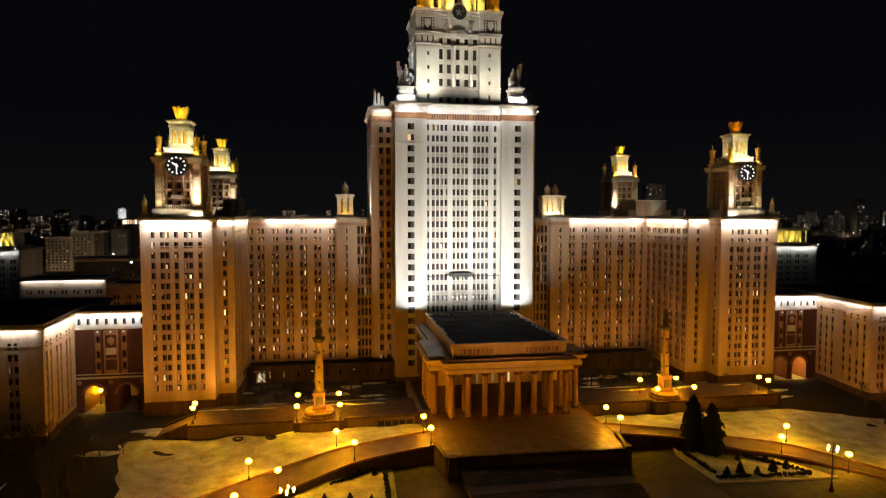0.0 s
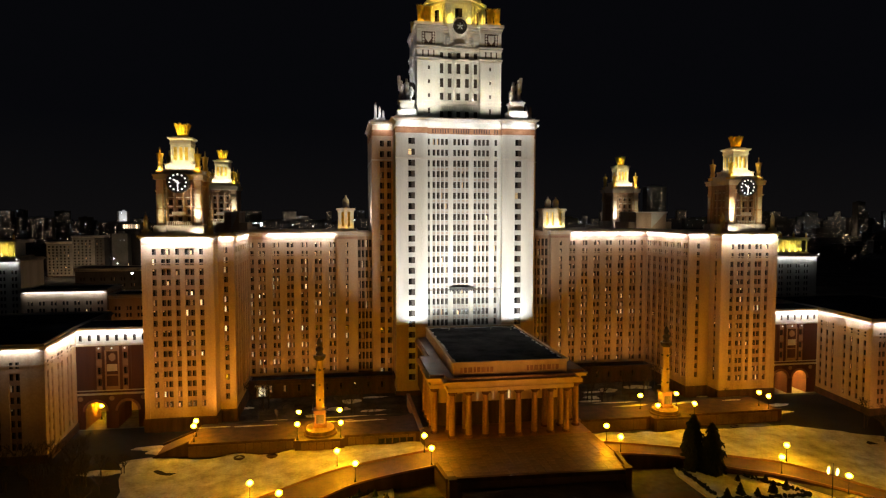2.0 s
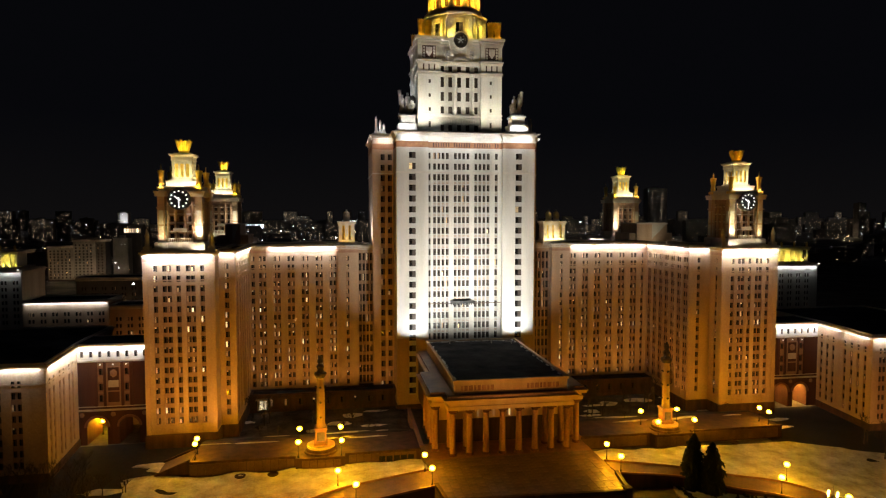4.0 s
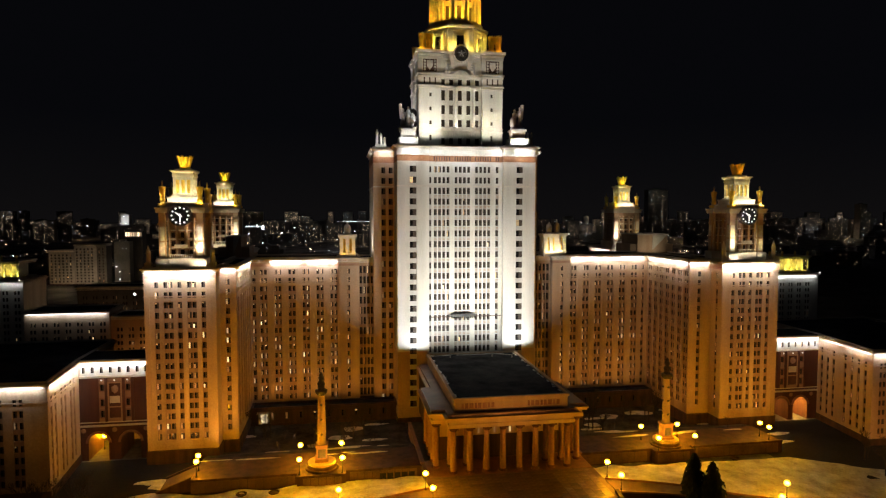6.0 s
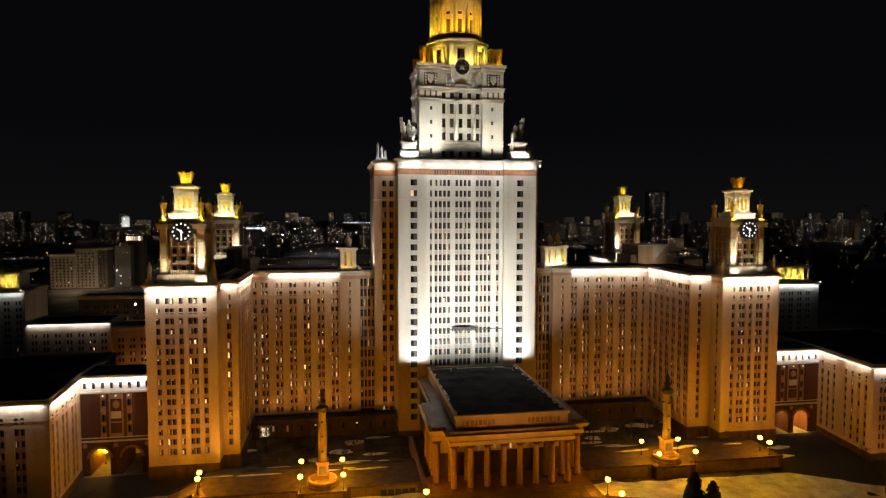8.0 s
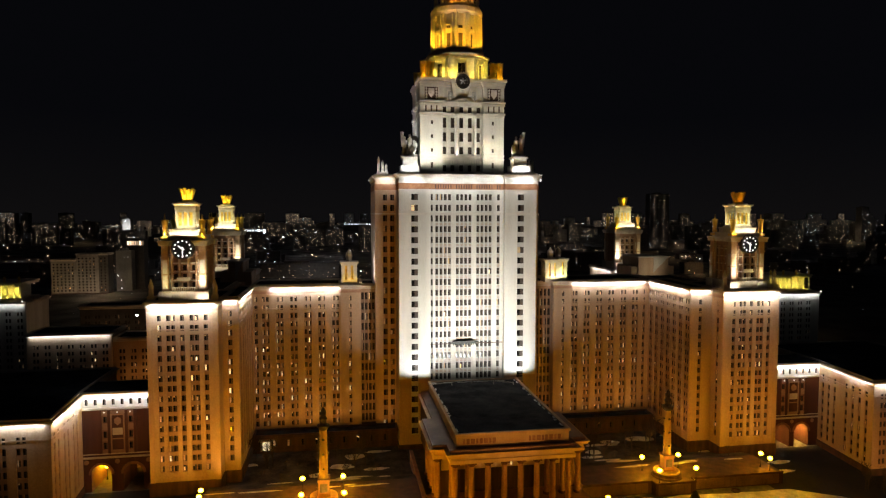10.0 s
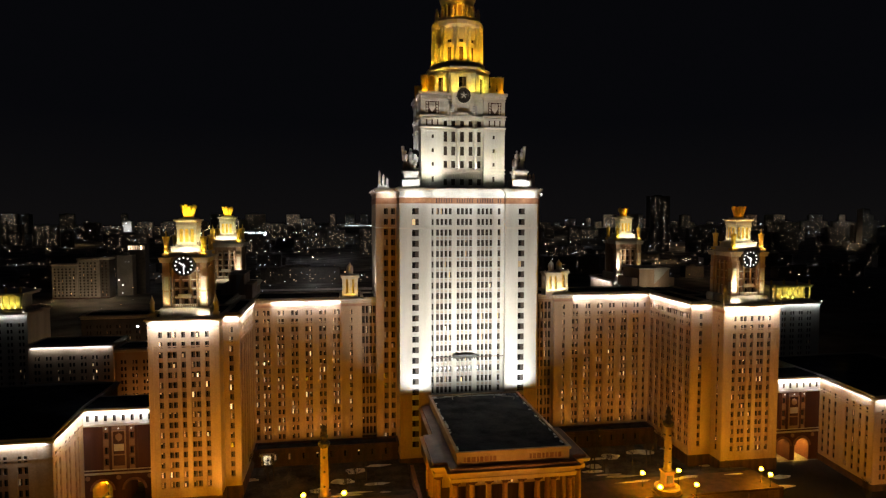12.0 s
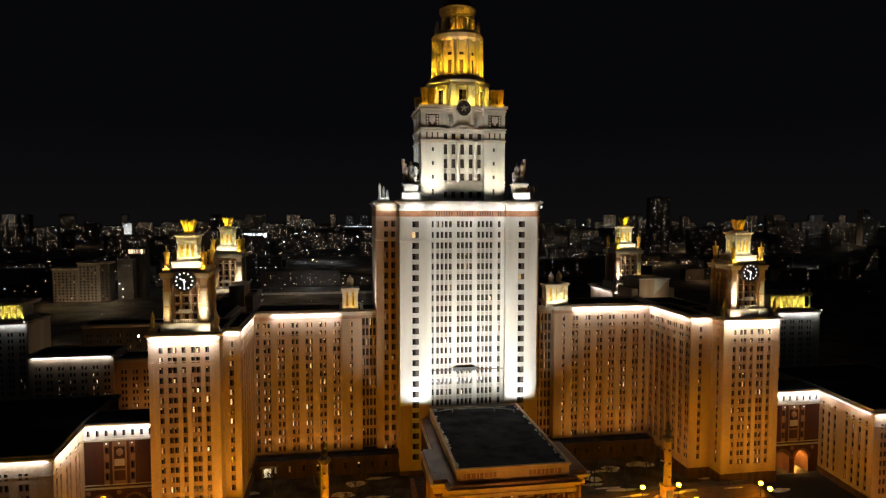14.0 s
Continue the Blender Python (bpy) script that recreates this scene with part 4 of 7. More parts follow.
def roof_kiosk(x, y, gold):
    t = thing("roof_kiosk", (x, y, 67), "small columned kiosk on the roof, yellow glow painted inside", "kiosk", "roof kiosks")
    s = Shape()
    s.prism(rect(x - 3.4, x + 3.4, y - 3.4, y + 3.4), 66.8, 69.2)
    part("base", s, STONE, t)
    for i in (-1, 0, 1):
        for j in (-1, 0, 1):
            if i == 0 and j == 0:
                continue
            s = Shape()
            s.prism(rect(x + i * 2.5 - 0.75, x + i * 2.5 + 0.75, y + j * 2.5 - 0.75, y + j * 2.5 + 0.75), 69.2, 75.2)
            part("pier", s, STONE, t)
    # gilding between the piers stands for light inside; no lamp is there
    s = Shape()
    s.prism(rect(x - 2.2, x + 2.2, y - 2.2, y + 2.2), 69.2, 75.2)
    part("core", s, GOLD, t, "core with yellow light put into its gilding")
    s = Shape()
    s.prism(rect(x - 3.4, x + 3.4, y - 3.4, y + 3.4), 75.2, 75.9)
    s.prism(rect(x - 3.9, x + 3.9, y - 3.9, y + 3.9), 75.9, 76.8)
    part("cornice", s, STONE, t)
    s = Shape()
    s.lathe(x, y, [(1.9, 76.8), (1.2, 77.6), (1.5, 79.0), (1.3, 80.4), (0.4, 81.4), (0.1, 82.2)], 10)
    part("finial", s, STONE, t)


roof_kiosk(2.6, 266, 1)
roof_kiosk(91.6, 266, 1)
roof_kiosk(97.0, 271, 1)


for x0, x1 in ((-55.0, -40.5), (142.0, 166.0)):
    t = thing("roof_penthouse", ((x0 + x1) / 2, 299, 66), "plain boxy penthouse on the rear wing's roof", "penthouse", "roof penthouses")
    s = Shape()
    s.prism(rect(x0 + 4, x1 - 4, 290, 308), 65.9, 75.0)
    part("wall", s, TILE, t)
    s = Shape()
    s.prism(rect(x0 + 3.6, x1 - 3.6, 289.6, 308.4), 75.0, 75.6)
    part("coping", s, STONE, t)
    for sx in (-1, 1):
        s = Shape()
        e = x0 + 4 if sx < 0 else x1 - 4
        s.prism([(e, 291), (e + sx * 3.5, 291), (e + sx * 3.5, 307), (e, 307)] if sx > 0 else [(e - 3.5, 291), (e, 291), (e, 307), (e - 3.5, 307)], 65.9, 70.5)
        part("side_box", s, TILE, t)
    s = Shape()
    a, b = (x0 + x1) / 2, x1 - 4.4
    q = [(a, 75.0), (b, 75.0), (a, 67.5)]
    s.face(*[(x, 289.8, z) for x, z in (q[0], q[2], q[1])])
    for (xa, za), (xb, zb) in zip(q, q[1:] + q[:1]):
        s.face((xa, 289.8, za), (xb, 289.8, zb), (xb, 290.0, zb), (xa, 290.0, za))
    part("slanting_panel", s, PALE, t, "pale slanting panel")


# ---------------------------------------------------------------- nine-storey wings with archways
ROWS_9 = storeys(5.2, 3.5, 8, 2.0)


def arch_block(x0, x1, arches, label):
    """A red arched gatehouse: carriage arches cut through, tall windows, pale attic."""
    y0, y1, z1 = 228.0, 242.0, 35.4
    t = thing("gatehouse", ((x0 + x1) / 2, 235, 0), label, "building", "gatehouses")
    s = Shape()
    xs = [x0]
    R, spring = 3.3, 6.2
    for c in arches:
        a, b = c - R, c + R
        s.face((xs[-1], y0, 0), (a, y0, 0), (a, y0, 12), (xs[-1], y0, 12))
        n = 14
        for i in range(n):
            t0, t1 = math.pi - math.pi * i / n, math.pi - math.pi * (i + 1) / n
            p, q = (c + R * math.cos(t0), spring + R * math.sin(t0)), (c + R * math.cos(t1), spring + R * math.sin(t1))
            s.face((p[0], y0, p[1]), (q[0], y0, q[1]), (q[0], y0, 12), (p[0], y0, 12))
            s.face((p[0], y0, p[1]), (p[0], y1, p[1]), (q[0], y1, q[1]), (q[0], y0, q[1]))
        for e in (a, b):
            s.face((e, y0, 0), (e, y1, 0), (e, y1, spring), (e, y0, spring))
        xs.append(b)
    s.face((xs[-1], y0, 0), (x1, y0, 0), (x1, y0, 12), (xs[-1], y0, 12))
    w = x1 - x0
    rec = facade(s, (x0, y0), (x1, y0), 12, 29.6, spaced([w * 0.32, w * 0.45, w * 0.55, w * 0.68], 1.3), [(15.0, 17.4), (19.0, 21.4), (24.4, 26.6)])
    s.face((x0, y1, 12), (x1, y1, 12), (x1, y1, 29.6), (x0, y1, 29.6))
    part("wall", s, BRICK, t)
    for (wx, wy, wz), u, ww, wh in rec:
        s = Shape()
        facade(s, (wx - ww / 2 - 0.35, y0 - 0.14), (wx + ww / 2 + 0.35, y0 - 0.14), wz - wh / 2 - 0.35, wz + wh / 2 + 0.5, [(0.35, ww + 0.35)], [(wz - wh / 2, wz + wh / 2)], 0.14)
        part("window_surround", s, GRANITE_RED, t)
    s = Shape()
    rec2 = facade(s, (x0, y0), (x1, y0), 29.6, z1 - 0.6, spaced([w * (i + 0.5) / 8 for i in range(8)], 1.1), [(30.6, 32.8)])
    part("attic", s, PALE, t, "pale attic storey")
    s = Shape()
    s.face((x0, y1, 29.6), (x1, y1, 29.6), (x1, y1, z1), (x0, y1, z1))
    part("rear_attic", s, PALE, t)
    place_windows(t, rec + rec2, 0.06, 1, rng)
    fp = rect(x0 + 0.05, x1 - 0.05, y0, y1)
    for z, d, h in ((12.2, 0.4, 0.6), (13.4, 0.25, 0.3), (29.4, 0.5, 0.7), (z1 - 0.9, 0.6, 0.5), (z1 - 0.35, 1.0, 0.6)):
        s = Shape()
        s.ring(fp, -0.05, d, z - h / 2, z + h / 2)
        part("cornice", s, STONE, t)
    for c in arches:
        s = Shape()
        n = 14
        for i in range(n):
            t0, t1 = math.pi * i / n, math.pi * (i + 1) / n
            q = lambda r, a, y: (c + r * math.cos(a), y, spring + r * math.sin(a))
            s.face(q(3.3, t0, y0 - 0.3), q(4.1, t0, y0 - 0.3), q(4.1, t1, y0 - 0.3), q(3.3, t1, y0 - 0.3))
            s.face(q(4.1, t0, y0 - 0.3), q(4.1, t0, y0), q(4.1, t1, y0), q(4.1, t1, y0 - 0.3))
        part("archivolt", s, GRANITE_RED, t)
    s = Shape()
    c0, c1 = w * 0.25, w * 0.75
    facade(s, (x0 + c0, y0 - 0.12), (x0 + c1, y0 - 0.12), 13.6, 28.8, spaced([w * 0.32 - c0, w * 0.68 - c0], 1.3), [(15.0, 17.4), (19.0, 21.4), (24.4, 26.6)], 0.12)
    part("portal_facing", s, SPAN, t, "paler red facing of the portal")
    s = Shape()
    s.box(x0 + w * 0.40, x0 + w * 0.60, y0 - 0.42, y0 - 0.1, 14.4, 27.6)
    part("centre_panel", s, BRICK, t)
    for e0, e1, f0, f1 in ((0.40, 0.60, 14.4, 14.9), (0.40, 0.60, 27.1, 27.6), (0.40, 0.42, 14.9, 27.1), (0.58, 0.60, 14.9, 27.1), (0.42, 0.58, 18.6, 19.0)):
        s = Shape()
        s.box(x0 + w * e0, x0 + w * e1, y0 - 0.62, y0 - 0.42, f0, f1)
        part("panel_moulding", s, SPAN, t)
    s = Shape()
    s.blob((x0 + w * 0.5, y0 - 0.5, 25.0), (1.3, 0.35, 1.3), 10, 6, 0.4)
    part("cartouche", s, SPAN, t, "carved cartouche")
    for k in range(3):
        s = Shape()
        s.blob((x0 + w * (0.32 + 0.18 * k), y0 - 0.6, 28.2), (0.28, 0.28, 0.28), 8, 5)
        part("wall_lamp", s, CLOCKLIT, t, "small white lamp above the portal")
    for mx in (arches[0] - 5.0, (arches[0] + arches[1]) / 2, arches[1] + 5.0):
        s = Shape()
        s.blob((max(x0 + 1, min(x1 - 1, mx)), y0 - 0.05, 10.6), (0.85, 0.25, 0.85), 12, 6)
        part("medallion", s, SPAN, t, "round carved medallion")
    for i in (0, 1, 3, 4):
        s = Shape()
        a = w * (0.255 + 0.122 * i)
        s.box(x0 + a - 0.45, x0 + a + 0.45, y0 - 0.45, y0, 13.6, 28.8)
        part("pilaster", s, BRICK, t)
    s = Shape()
    s.box(x0 + w * 0.43, x0 + w * 0.57, y0 - 0.7, y0 - 0.4, 20.2, 22.6)
    part("relief_panel", s, STONE, t)
    s = Shape()
    s.face(*[(x, y, z1) for x, y in fp])
    part("roof", s, ROOF, t)
    s = Shape()
    s.face((x0, y1 + 6, 0), (x1, y1 + 6, 0), (x1, y1 + 6, 12), (x0, y1 + 6, 12))
    part("court_wall", s, TILE, t, "wall seen through the arches")


arch_block(-89.4, -66.2, (-83.6, -73.1), "dark red gatehouse with two carriage arches")
arch_block(172.0, 196.4, (179.9, 188.7), "dark red gatehouse with two amber-lit arches")
W9 = building("low_wing", "lower dark wing with a white-lit cornice", "building", [(-150, 198.5), (-86.6, 198.5), (-89.4, 228), (-89.4, 262), (-150, 262)], 35.4,
              {0: (pairs(63.4 - 41.8, 5.6, 7), ROWS_9), 1: (spaced([3, 6.6, 12, 15.6, 21, 24.6], 1.3), ROWS_9)}, TILE, 2.5, rng, 0.06, "low wings", courses=[(29.6, 0.2, 0.5)], bay=SPAN, split=29)
E9 = building("low_wing", "lower tan wing with a white-lit cornice", "building", [(192.6, 197), (250, 197), (250, 262), (196.4, 262), (196.4, 228), (194.6, 214)], 35.4,
              {0: (pairs(4.5, 5.6, 8), ROWS_9), 5: (spaced([2.5, 6.2, 9.8, 13.4], 1.3), ROWS_9), 4: (spaced([2.5, 6.2, 9.8], 1.3), ROWS_9)}, TILE, 2.5, rng, 0.05, "low wings", courses=[(29.6, 0.2, 0.5)], bay=SPAN, split=29)
R9 = building("rear_low_wing", "rear wing with a white-lit cornice above the trees", "building", rect(-156, -116.3, 336, 356), 36.4,
              {0: (pairs(4, 5.4, 7), ROWS_9)}, TILE, 2.5, rng, 0.12, "rear low wings")
R9b = building("rear_low_wing", "dim rear wing behind the corner block", "building", rect(-116.2, -70, 338, 356), 33.0,
               {0: (pairs(4, 5.4, 8), ROWS_9[:7])}, TILE, 2.5, rng, 0.06, "rear low wings")
building("rear_low_wing", "dim rear wing behind the lit one", "building", rect(-150, -80, 385, 400), 43.0, {0: (pairs(4, 5.4, 12), storeys(5.2, 3.5, 10, 2))}, CITY, 2.5, rng, 0.04, "rear low wings")


def pavilion(x0, x1, y0, zt, label):
    """A block crowned by a columned loggia, lit yellow-green."""
    t = building("corner_pavilion", label, "building", rect(x0, x1, y0, y0 + 26), zt, {0: (pairs(5, 5.6, int((x1 - x0) / 5.8)), storeys(5.2, 3.5, int((zt - 6) / 3.5), 2.0))}, PALE, 2.5, rng, 0.06, "corner pavilions")
    a, b, y = x0 + 3.5, x1 - 3.5, y0 + 3.5
    s = Shape()
    s.prism(rect(a - 0.6, b + 0.6, y - 0.6, y + 19), zt - 0.1, zt + 1.6)
    part("loggia_base", s, STONE, t)
    s = Shape()
    s.prism(rect(a + 2.5, b - 2.5, y + 2.5, y + 16), zt + 1.6, zt + 8.6)
    part("loggia_core", s, PALE, t, "yellow-lit loggia wall")
    n = 8
    for i in range(n):
        s = Shape()
        px = a + 0.6 + (b - a - 1.2) * i / (n - 1)
        s.lathe(px, y + 0.4, [(0.6, zt + 1.6), (0.5, zt + 2.2), (0.45, zt + 8.0), (0.65, zt + 8.6)], 8)
        part("column", s, PALE, t)
    s = Shape()
    s.prism(rect(a - 0.4, b + 0.4, y - 0.4, y + 18.8), zt + 8.6, zt + 9.6)
    s.prism(rect(a - 0.9, b + 0.9, y - 0.9, y + 19.2), zt + 9.6, zt + 10.4)
    part("entablature", s, STONE, t)
    for i in range(4):
        s = Shape()
        px = a + 1 + (b - a - 2) * i / 3
        s.lathe(px, y + 0.4, [(0.8, zt + 10.4), (0.5, zt + 11.2), (0.7, zt + 12.6), (0.1, zt + 13.4)], 8)
        part("urn", s, GOLD, t)
    return t


pavilion(-196, -165.5, 357, 50.0, "pavilion with a yellow-lit loggia on its roof")
pavilion(248, 282.5, 330, 50.0, "pavilion with a yellow-lit loggia on its roof")

# ---------------------------------------------------------------- ground
s = Shape()
s.face((-4900, -600, -0.05), (4900, -600, -0.05), (4900, 4950, -0.05), (-4900, 4950, -0.05))
tagged(new("ground", s.data("ground", OPEN_GROUND)), "frozen ground dusted with old snow", "ground", kind="structure")

# added dark sheets, so the ground beside the lawns looks unlit
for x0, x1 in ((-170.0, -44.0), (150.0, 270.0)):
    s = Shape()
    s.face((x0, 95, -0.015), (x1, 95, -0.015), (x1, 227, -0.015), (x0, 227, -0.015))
    tagged(new("shrubbery_ground", s.data("shrubbery_ground", SOIL)), "bare soil under trees, darkened in colour to look unlit", "ground", kind="structure")
LEFT_IN = [(25.2, 177.0, 4.7), (13.8, 175.0, 4.0), (-0.6, 172.6, 2.7), (-15.3, 165.5, 1.3), (-32.9, 154.0, 0.12), (-52, 136, 0.1), (-70, 112, 0.1)]
LEFT_OUT = [(25.2, 166.0, 4.7), (6.8, 162.0, 3.6), (-2.0, 158.6, 2.5), (-16.5, 149.0, 1.0), (-26, 140.0, 0.12), (-40, 122, 0.1), (-56, 98, 0.1)]
RIGHT_IN = [(79.0, 175.0, 4.7), (100.5, 170.0, 3.3), (114.0, 165.0, 2.0), (129.4, 158.4, 1.0), (143.0, 140.3, 0.12), (158, 118, 0.1), (168, 98, 0.1)]
RIGHT_OUT = [(79.0, 166.2, 4.7), (97.2, 164.0, 3.3), (110.0, 157.0, 2.0), (123.4, 151.0, 1.0), (138.6, 135.7, 0.12), (152, 112, 0.1), (160, 92, 0.1)]


def smooth(pts, n=8):
    out = []
    for i in range(len(pts) - 1):
        p0, p1, p2, p3 = [Vector(pts[min(max(j, 0), len(pts) - 1)]) for j in (i - 1, i, i + 1, i + 2)]
        for k in range(n):
            t = k / n
            out.append(0.5 * (2 * p1 + (p2 - p0) * t + (2 * p0 - 5 * p1 + 4 * p2 - p3) * t * t + (3 * p1 - p0 - 3 * p2 + p3) * t ** 3))
    return out + [Vector(pts[-1])]


def ramp_road(inner, outer, label):
    a, b = smooth(inner), smooth(outer)
    t = thing("ramp_road", a[0], label, "road", "ramp roads", "structure")
    s, k, w = Shape(), Shape(), Shape()
    for i in range(len(a) - 1):
        s.face(b[i], b[i + 1], a[i + 1], a[i])
        for e, sg in ((a, 1), (b, -1)):
            n = ((a[i] - b[i]).normalized() * 0.45 * sg)
            p, q, h = e[i], e[i + 1], Vector((0, 0, 0.55))
            k.face(p + n, q + n, q + n + h, p + n + h)
            k.face(p, p + h, q + h, q)
            k.face(p + h, p + n + h, q + n + h, q + h)
        p, q = b[i], b[i + 1]
        w.face((p.x, p.y, -0.2), (q.x, q.y, -0.2), q, p)
        p, q = a[i], a[i + 1]
        w.face((p.x, p.y, -0.2), (q.x, q.y, -0.2), q, p)
    part("roadway", s, PAVING, t)
    part("kerb", k, GRANITE_RED, t)
    part("retaining_wall", w, GRANITE, t)
    return a, b


la, lb = ramp_road(LEFT_IN, LEFT_OUT, "curved granite ramp rising to the portico terrace")
ra_, rb_ = ramp_road(RIGHT_IN, RIGHT_OUT, "curved granite ramp rising to the portico terrace")


def snow_bank(edge, back, name, label):
    """A sheet of lumpy snow between a ramp's edge and the terrace wall."""
    s = Shape()
    n, m = len(edge), 14
    for i in range(n):
        for j in range(m + 1):
            f = j / m
            p = edge[i].lerp(back[i], f)
            if i > n - 14:
                k = ((i - n + 14) / 14) ** 2
                p = p + Vector((6 * k * noise.noise(Vector((p.y * 0.09, 2.0, 5.0))) + 1.0 * k * noise.noise(Vector((p.y * 0.4, 7.0, 1.0))), 0, 0))
            lump = 0.3 * noise.noise(Vector((p.x * 0.16, p.y * 0.16, 1.0))) + 0.2 * noise.noise(Vector((p.x * 0.7, p.y * 0.7, 4.0)))
            heap = 1.1 * max(0.0, f - 0.86) / 0.14 * max(0.0, 0.35 + noise.noise(Vector((p.x * 0.11, 3.0, 0))))
            s.v.append((p.x, p.y, p.z + 0.06 + lump * min(1, 4 * f) + heap))
    for i in range(n - 1):
        for j in range(m):
            k = i * (m + 1) + j
            s.f.append((k, k + m + 1, k + m + 2, k + 1))
    me = s.data(name, SNOW)
    for p in me.polygons:
        p.use_smooth = True
    tagged(new(name, me), label, "snow", "snow banks", "structure")


def back_line(edge, x0, x1, y, z):
    return [Vector((x0 + (x1 - x0) * i / (len(edge) - 1), y, e.z * z)) for i, e in enumerate(edge)]


snow_bank([Vector((e.x, e.y, e.z + 0.3)) for e in la[:40]], back_line(la[:40], 25.0, -64.0, 193.4, 0.3), "snow_lawn", "broad trodden snow lawn below the terrace wall")
snow_bank([Vector((e.x, e.y, e.z + 0.3)) for e in ra_[:44]], [Vector((80 + 118 * i / 43, 190.6 + (0 if i < 27 else -(i - 27) * 1.6), ra_[i].z * 0.3)) for i in range(44)], "snow_lawn", "broad snow lawn with a ploughed bank")

# upper terrace with its granite retaining wall
def terrace(x0, x1, yf, col_x, label):
    t = thing("terrace", ((x0 + x1) / 2, yf + 25, 0), label, "terrace", "terraces", "structure")
    outline = [(x0, yf), (col_x - 7.5, yf), (col_x - 7.5, yf - 2.6), (col_x + 7.5, yf - 2.6), (col_x + 7.5, yf), (x1, yf), (x1, 213), (x0, 213)]
    s = Shape()
    s.prism(outline, -0.1, 4.0)
    part("retaining_wall", s, GRANITE, t)
    for (ax, ay), (bx, by) in zip(outline[:5], outline[1:6]):
        s = Shape()
        s.box(min(ax, bx) - 0.1, max(ax, bx) + 0.1, min(ay, by) - 0.12, max(ay, by) + 0.6, 4.0, 4.55)
        part("parapet", s, GRANITE, t)
    s = Shape()
    s.prism(offset(outline, -0.75), 3.9, 4.06)
    part("paving", s, GRANITE, t)
    for i in range(int((x1 - x0) / 2.4)):
        s = Shape()
        px = x0 + 1.2 + 2.4 * i
        yy = yf - 2.6 if abs(px - col_x) < 7.2 else yf
        if abs(abs(px - col_x) - 7.5) < 1.3:
            continue
        s.box(px - 1.12, px + 1.12, yy - 0.12, yy + 0.05, 0.3, 3.75)
        part("facing_panel", s, PAVING, t)
    return t


terrace(-46, 25.0, 195.0, -6.7, "raised terrace behind a reddish granite retaining wall")
for x in (12.6, 14.9, 17.2, 19.5, 21.8):
    s = Shape()
    facade(s, (x - 0.95, 194.72), (x + 0.95, 194.72), 0.5, 2.9, [(0.3, 1.6)], [(0.8, 2.6)], 0.5)
    s.box(x - 0.7, x + 0.7, 194.87, 194.88, 0.75, 2.65)
    lone("wall_vent", s, ROOF, "dark square vent in the terrace wall", "vent", "terrace vents")
terrace(80.0, 156.0, 196.5, 113.0, "raised terrace behind a reddish granite retaining wall")


def garden_z(y):
    """The garden falls from the terrace to the foot of the wings."""
    f = min(1.0, max(0.0, (y - 212.0) / 17.0))
    return 3.95 - 3.7 * f * f * (3 - 2 * f)


for x0, x1 in ((-46.0, 25.0), (80.0, 156.0)):
    s = Shape()
    nx, ny = 50, 32
    for i in range(nx + 1):
        for j in range(ny + 1):
            x, y = x0 + (x1 - x0) * i / nx, 212.4 + 42 * j / ny
            s.v.append((x, y, garden_z(y) + 0.12 * noise.noise(Vector((x * 0.2, y * 0.2, 0)))))
    s.f = [(i * (ny + 1) + j, (i + 1) * (ny + 1) + j, (i + 1) * (ny + 1) + j + 1, i * (ny + 1) + j + 1) for i in range(nx) for j in range(ny)]
    tagged(new("garden_ground", s.data("garden_ground", GARDEN)), "dark sloping garden behind the terrace", "ground", kind="structure")
r9 = random.Random(3)


def snow_patch(x, y, z, rx, ry, sd):
    s = Shape()
    n = 22
    rim = [(x + rx * (0.75 + 0.4 * noise.noise(Vector((math.cos(a) * 1.3 + sd, math.sin(a) * 1.3, sd)))) * math.cos(a), y + ry * (0.75 + 0.4 * noise.noise(Vector((math.cos(a) * 1.3, sd, math.sin(a) * 1.3)))) * math.sin(a)) for a in [2 * math.pi * i / n for i in range(n)]]
    for i in range(n):
        j = (i + 1) % n
        a, b = rim[i], rim[j]
        ma, mb = (x + (a[0] - x) * 0.7, y + (a[1] - y) * 0.7), (x + (b[0] - x) * 0.7, y + (b[1] - y) * 0.7)
        g = (lambda p, h: (*p, garden_z(p[1]) + h + 0.1)) if z > 3 else (lambda p, h: (*p, z + h))
        s.face(g(a, 0), g(b, 0), g(mb, 0.16), g(ma, 0.16))
        s.face(g(ma, 0.16), g(mb, 0.16), g((x, y), 0.22))
    lone("snow_patch", s, SNOW, "thin leftover patch of snow on the ground", "snow", "snow patches", "stuff")


for i in range(26):
    side = i % 2
    x = r9.uniform(-42, 22) if side else r9.uniform(84, 152)
    snow_patch(x, r9.uniform(216, 249), 4.07, r9.uniform(2.5, 8), r9.uniform(1.5, 4), i * 1.7)
for x, y, rx, ry in ((-56, 196, 10, 3), (-60, 206, 7, 3), (-50, 208, 8, 2.2), (-68, 188, 8, 3), (160, 206, 9, 2.5), (168, 214, 6, 2), (-100, 150, 8, 2), (-110, 170, 3, 9)):
    snow_patch(x, y, 0.0, rx, ry, x * 0.31)

for i in range(14):
    side = i % 2
    snow_patch(r9.uniform(-42, 20) if side else r9.uniform(84, 150), r9.uniform(209.5, 211.5), 4.07, r9.uniform(3.0, 9.0), r9.uniform(0.4, 0.9), 60 + i * 1.3)

# portico terrace and the steps below it
pt = thing("portico_terrace", (52, 172, 0), "wide granite-paved terrace before the portico", "terrace", "", "structure")
s = Shape()
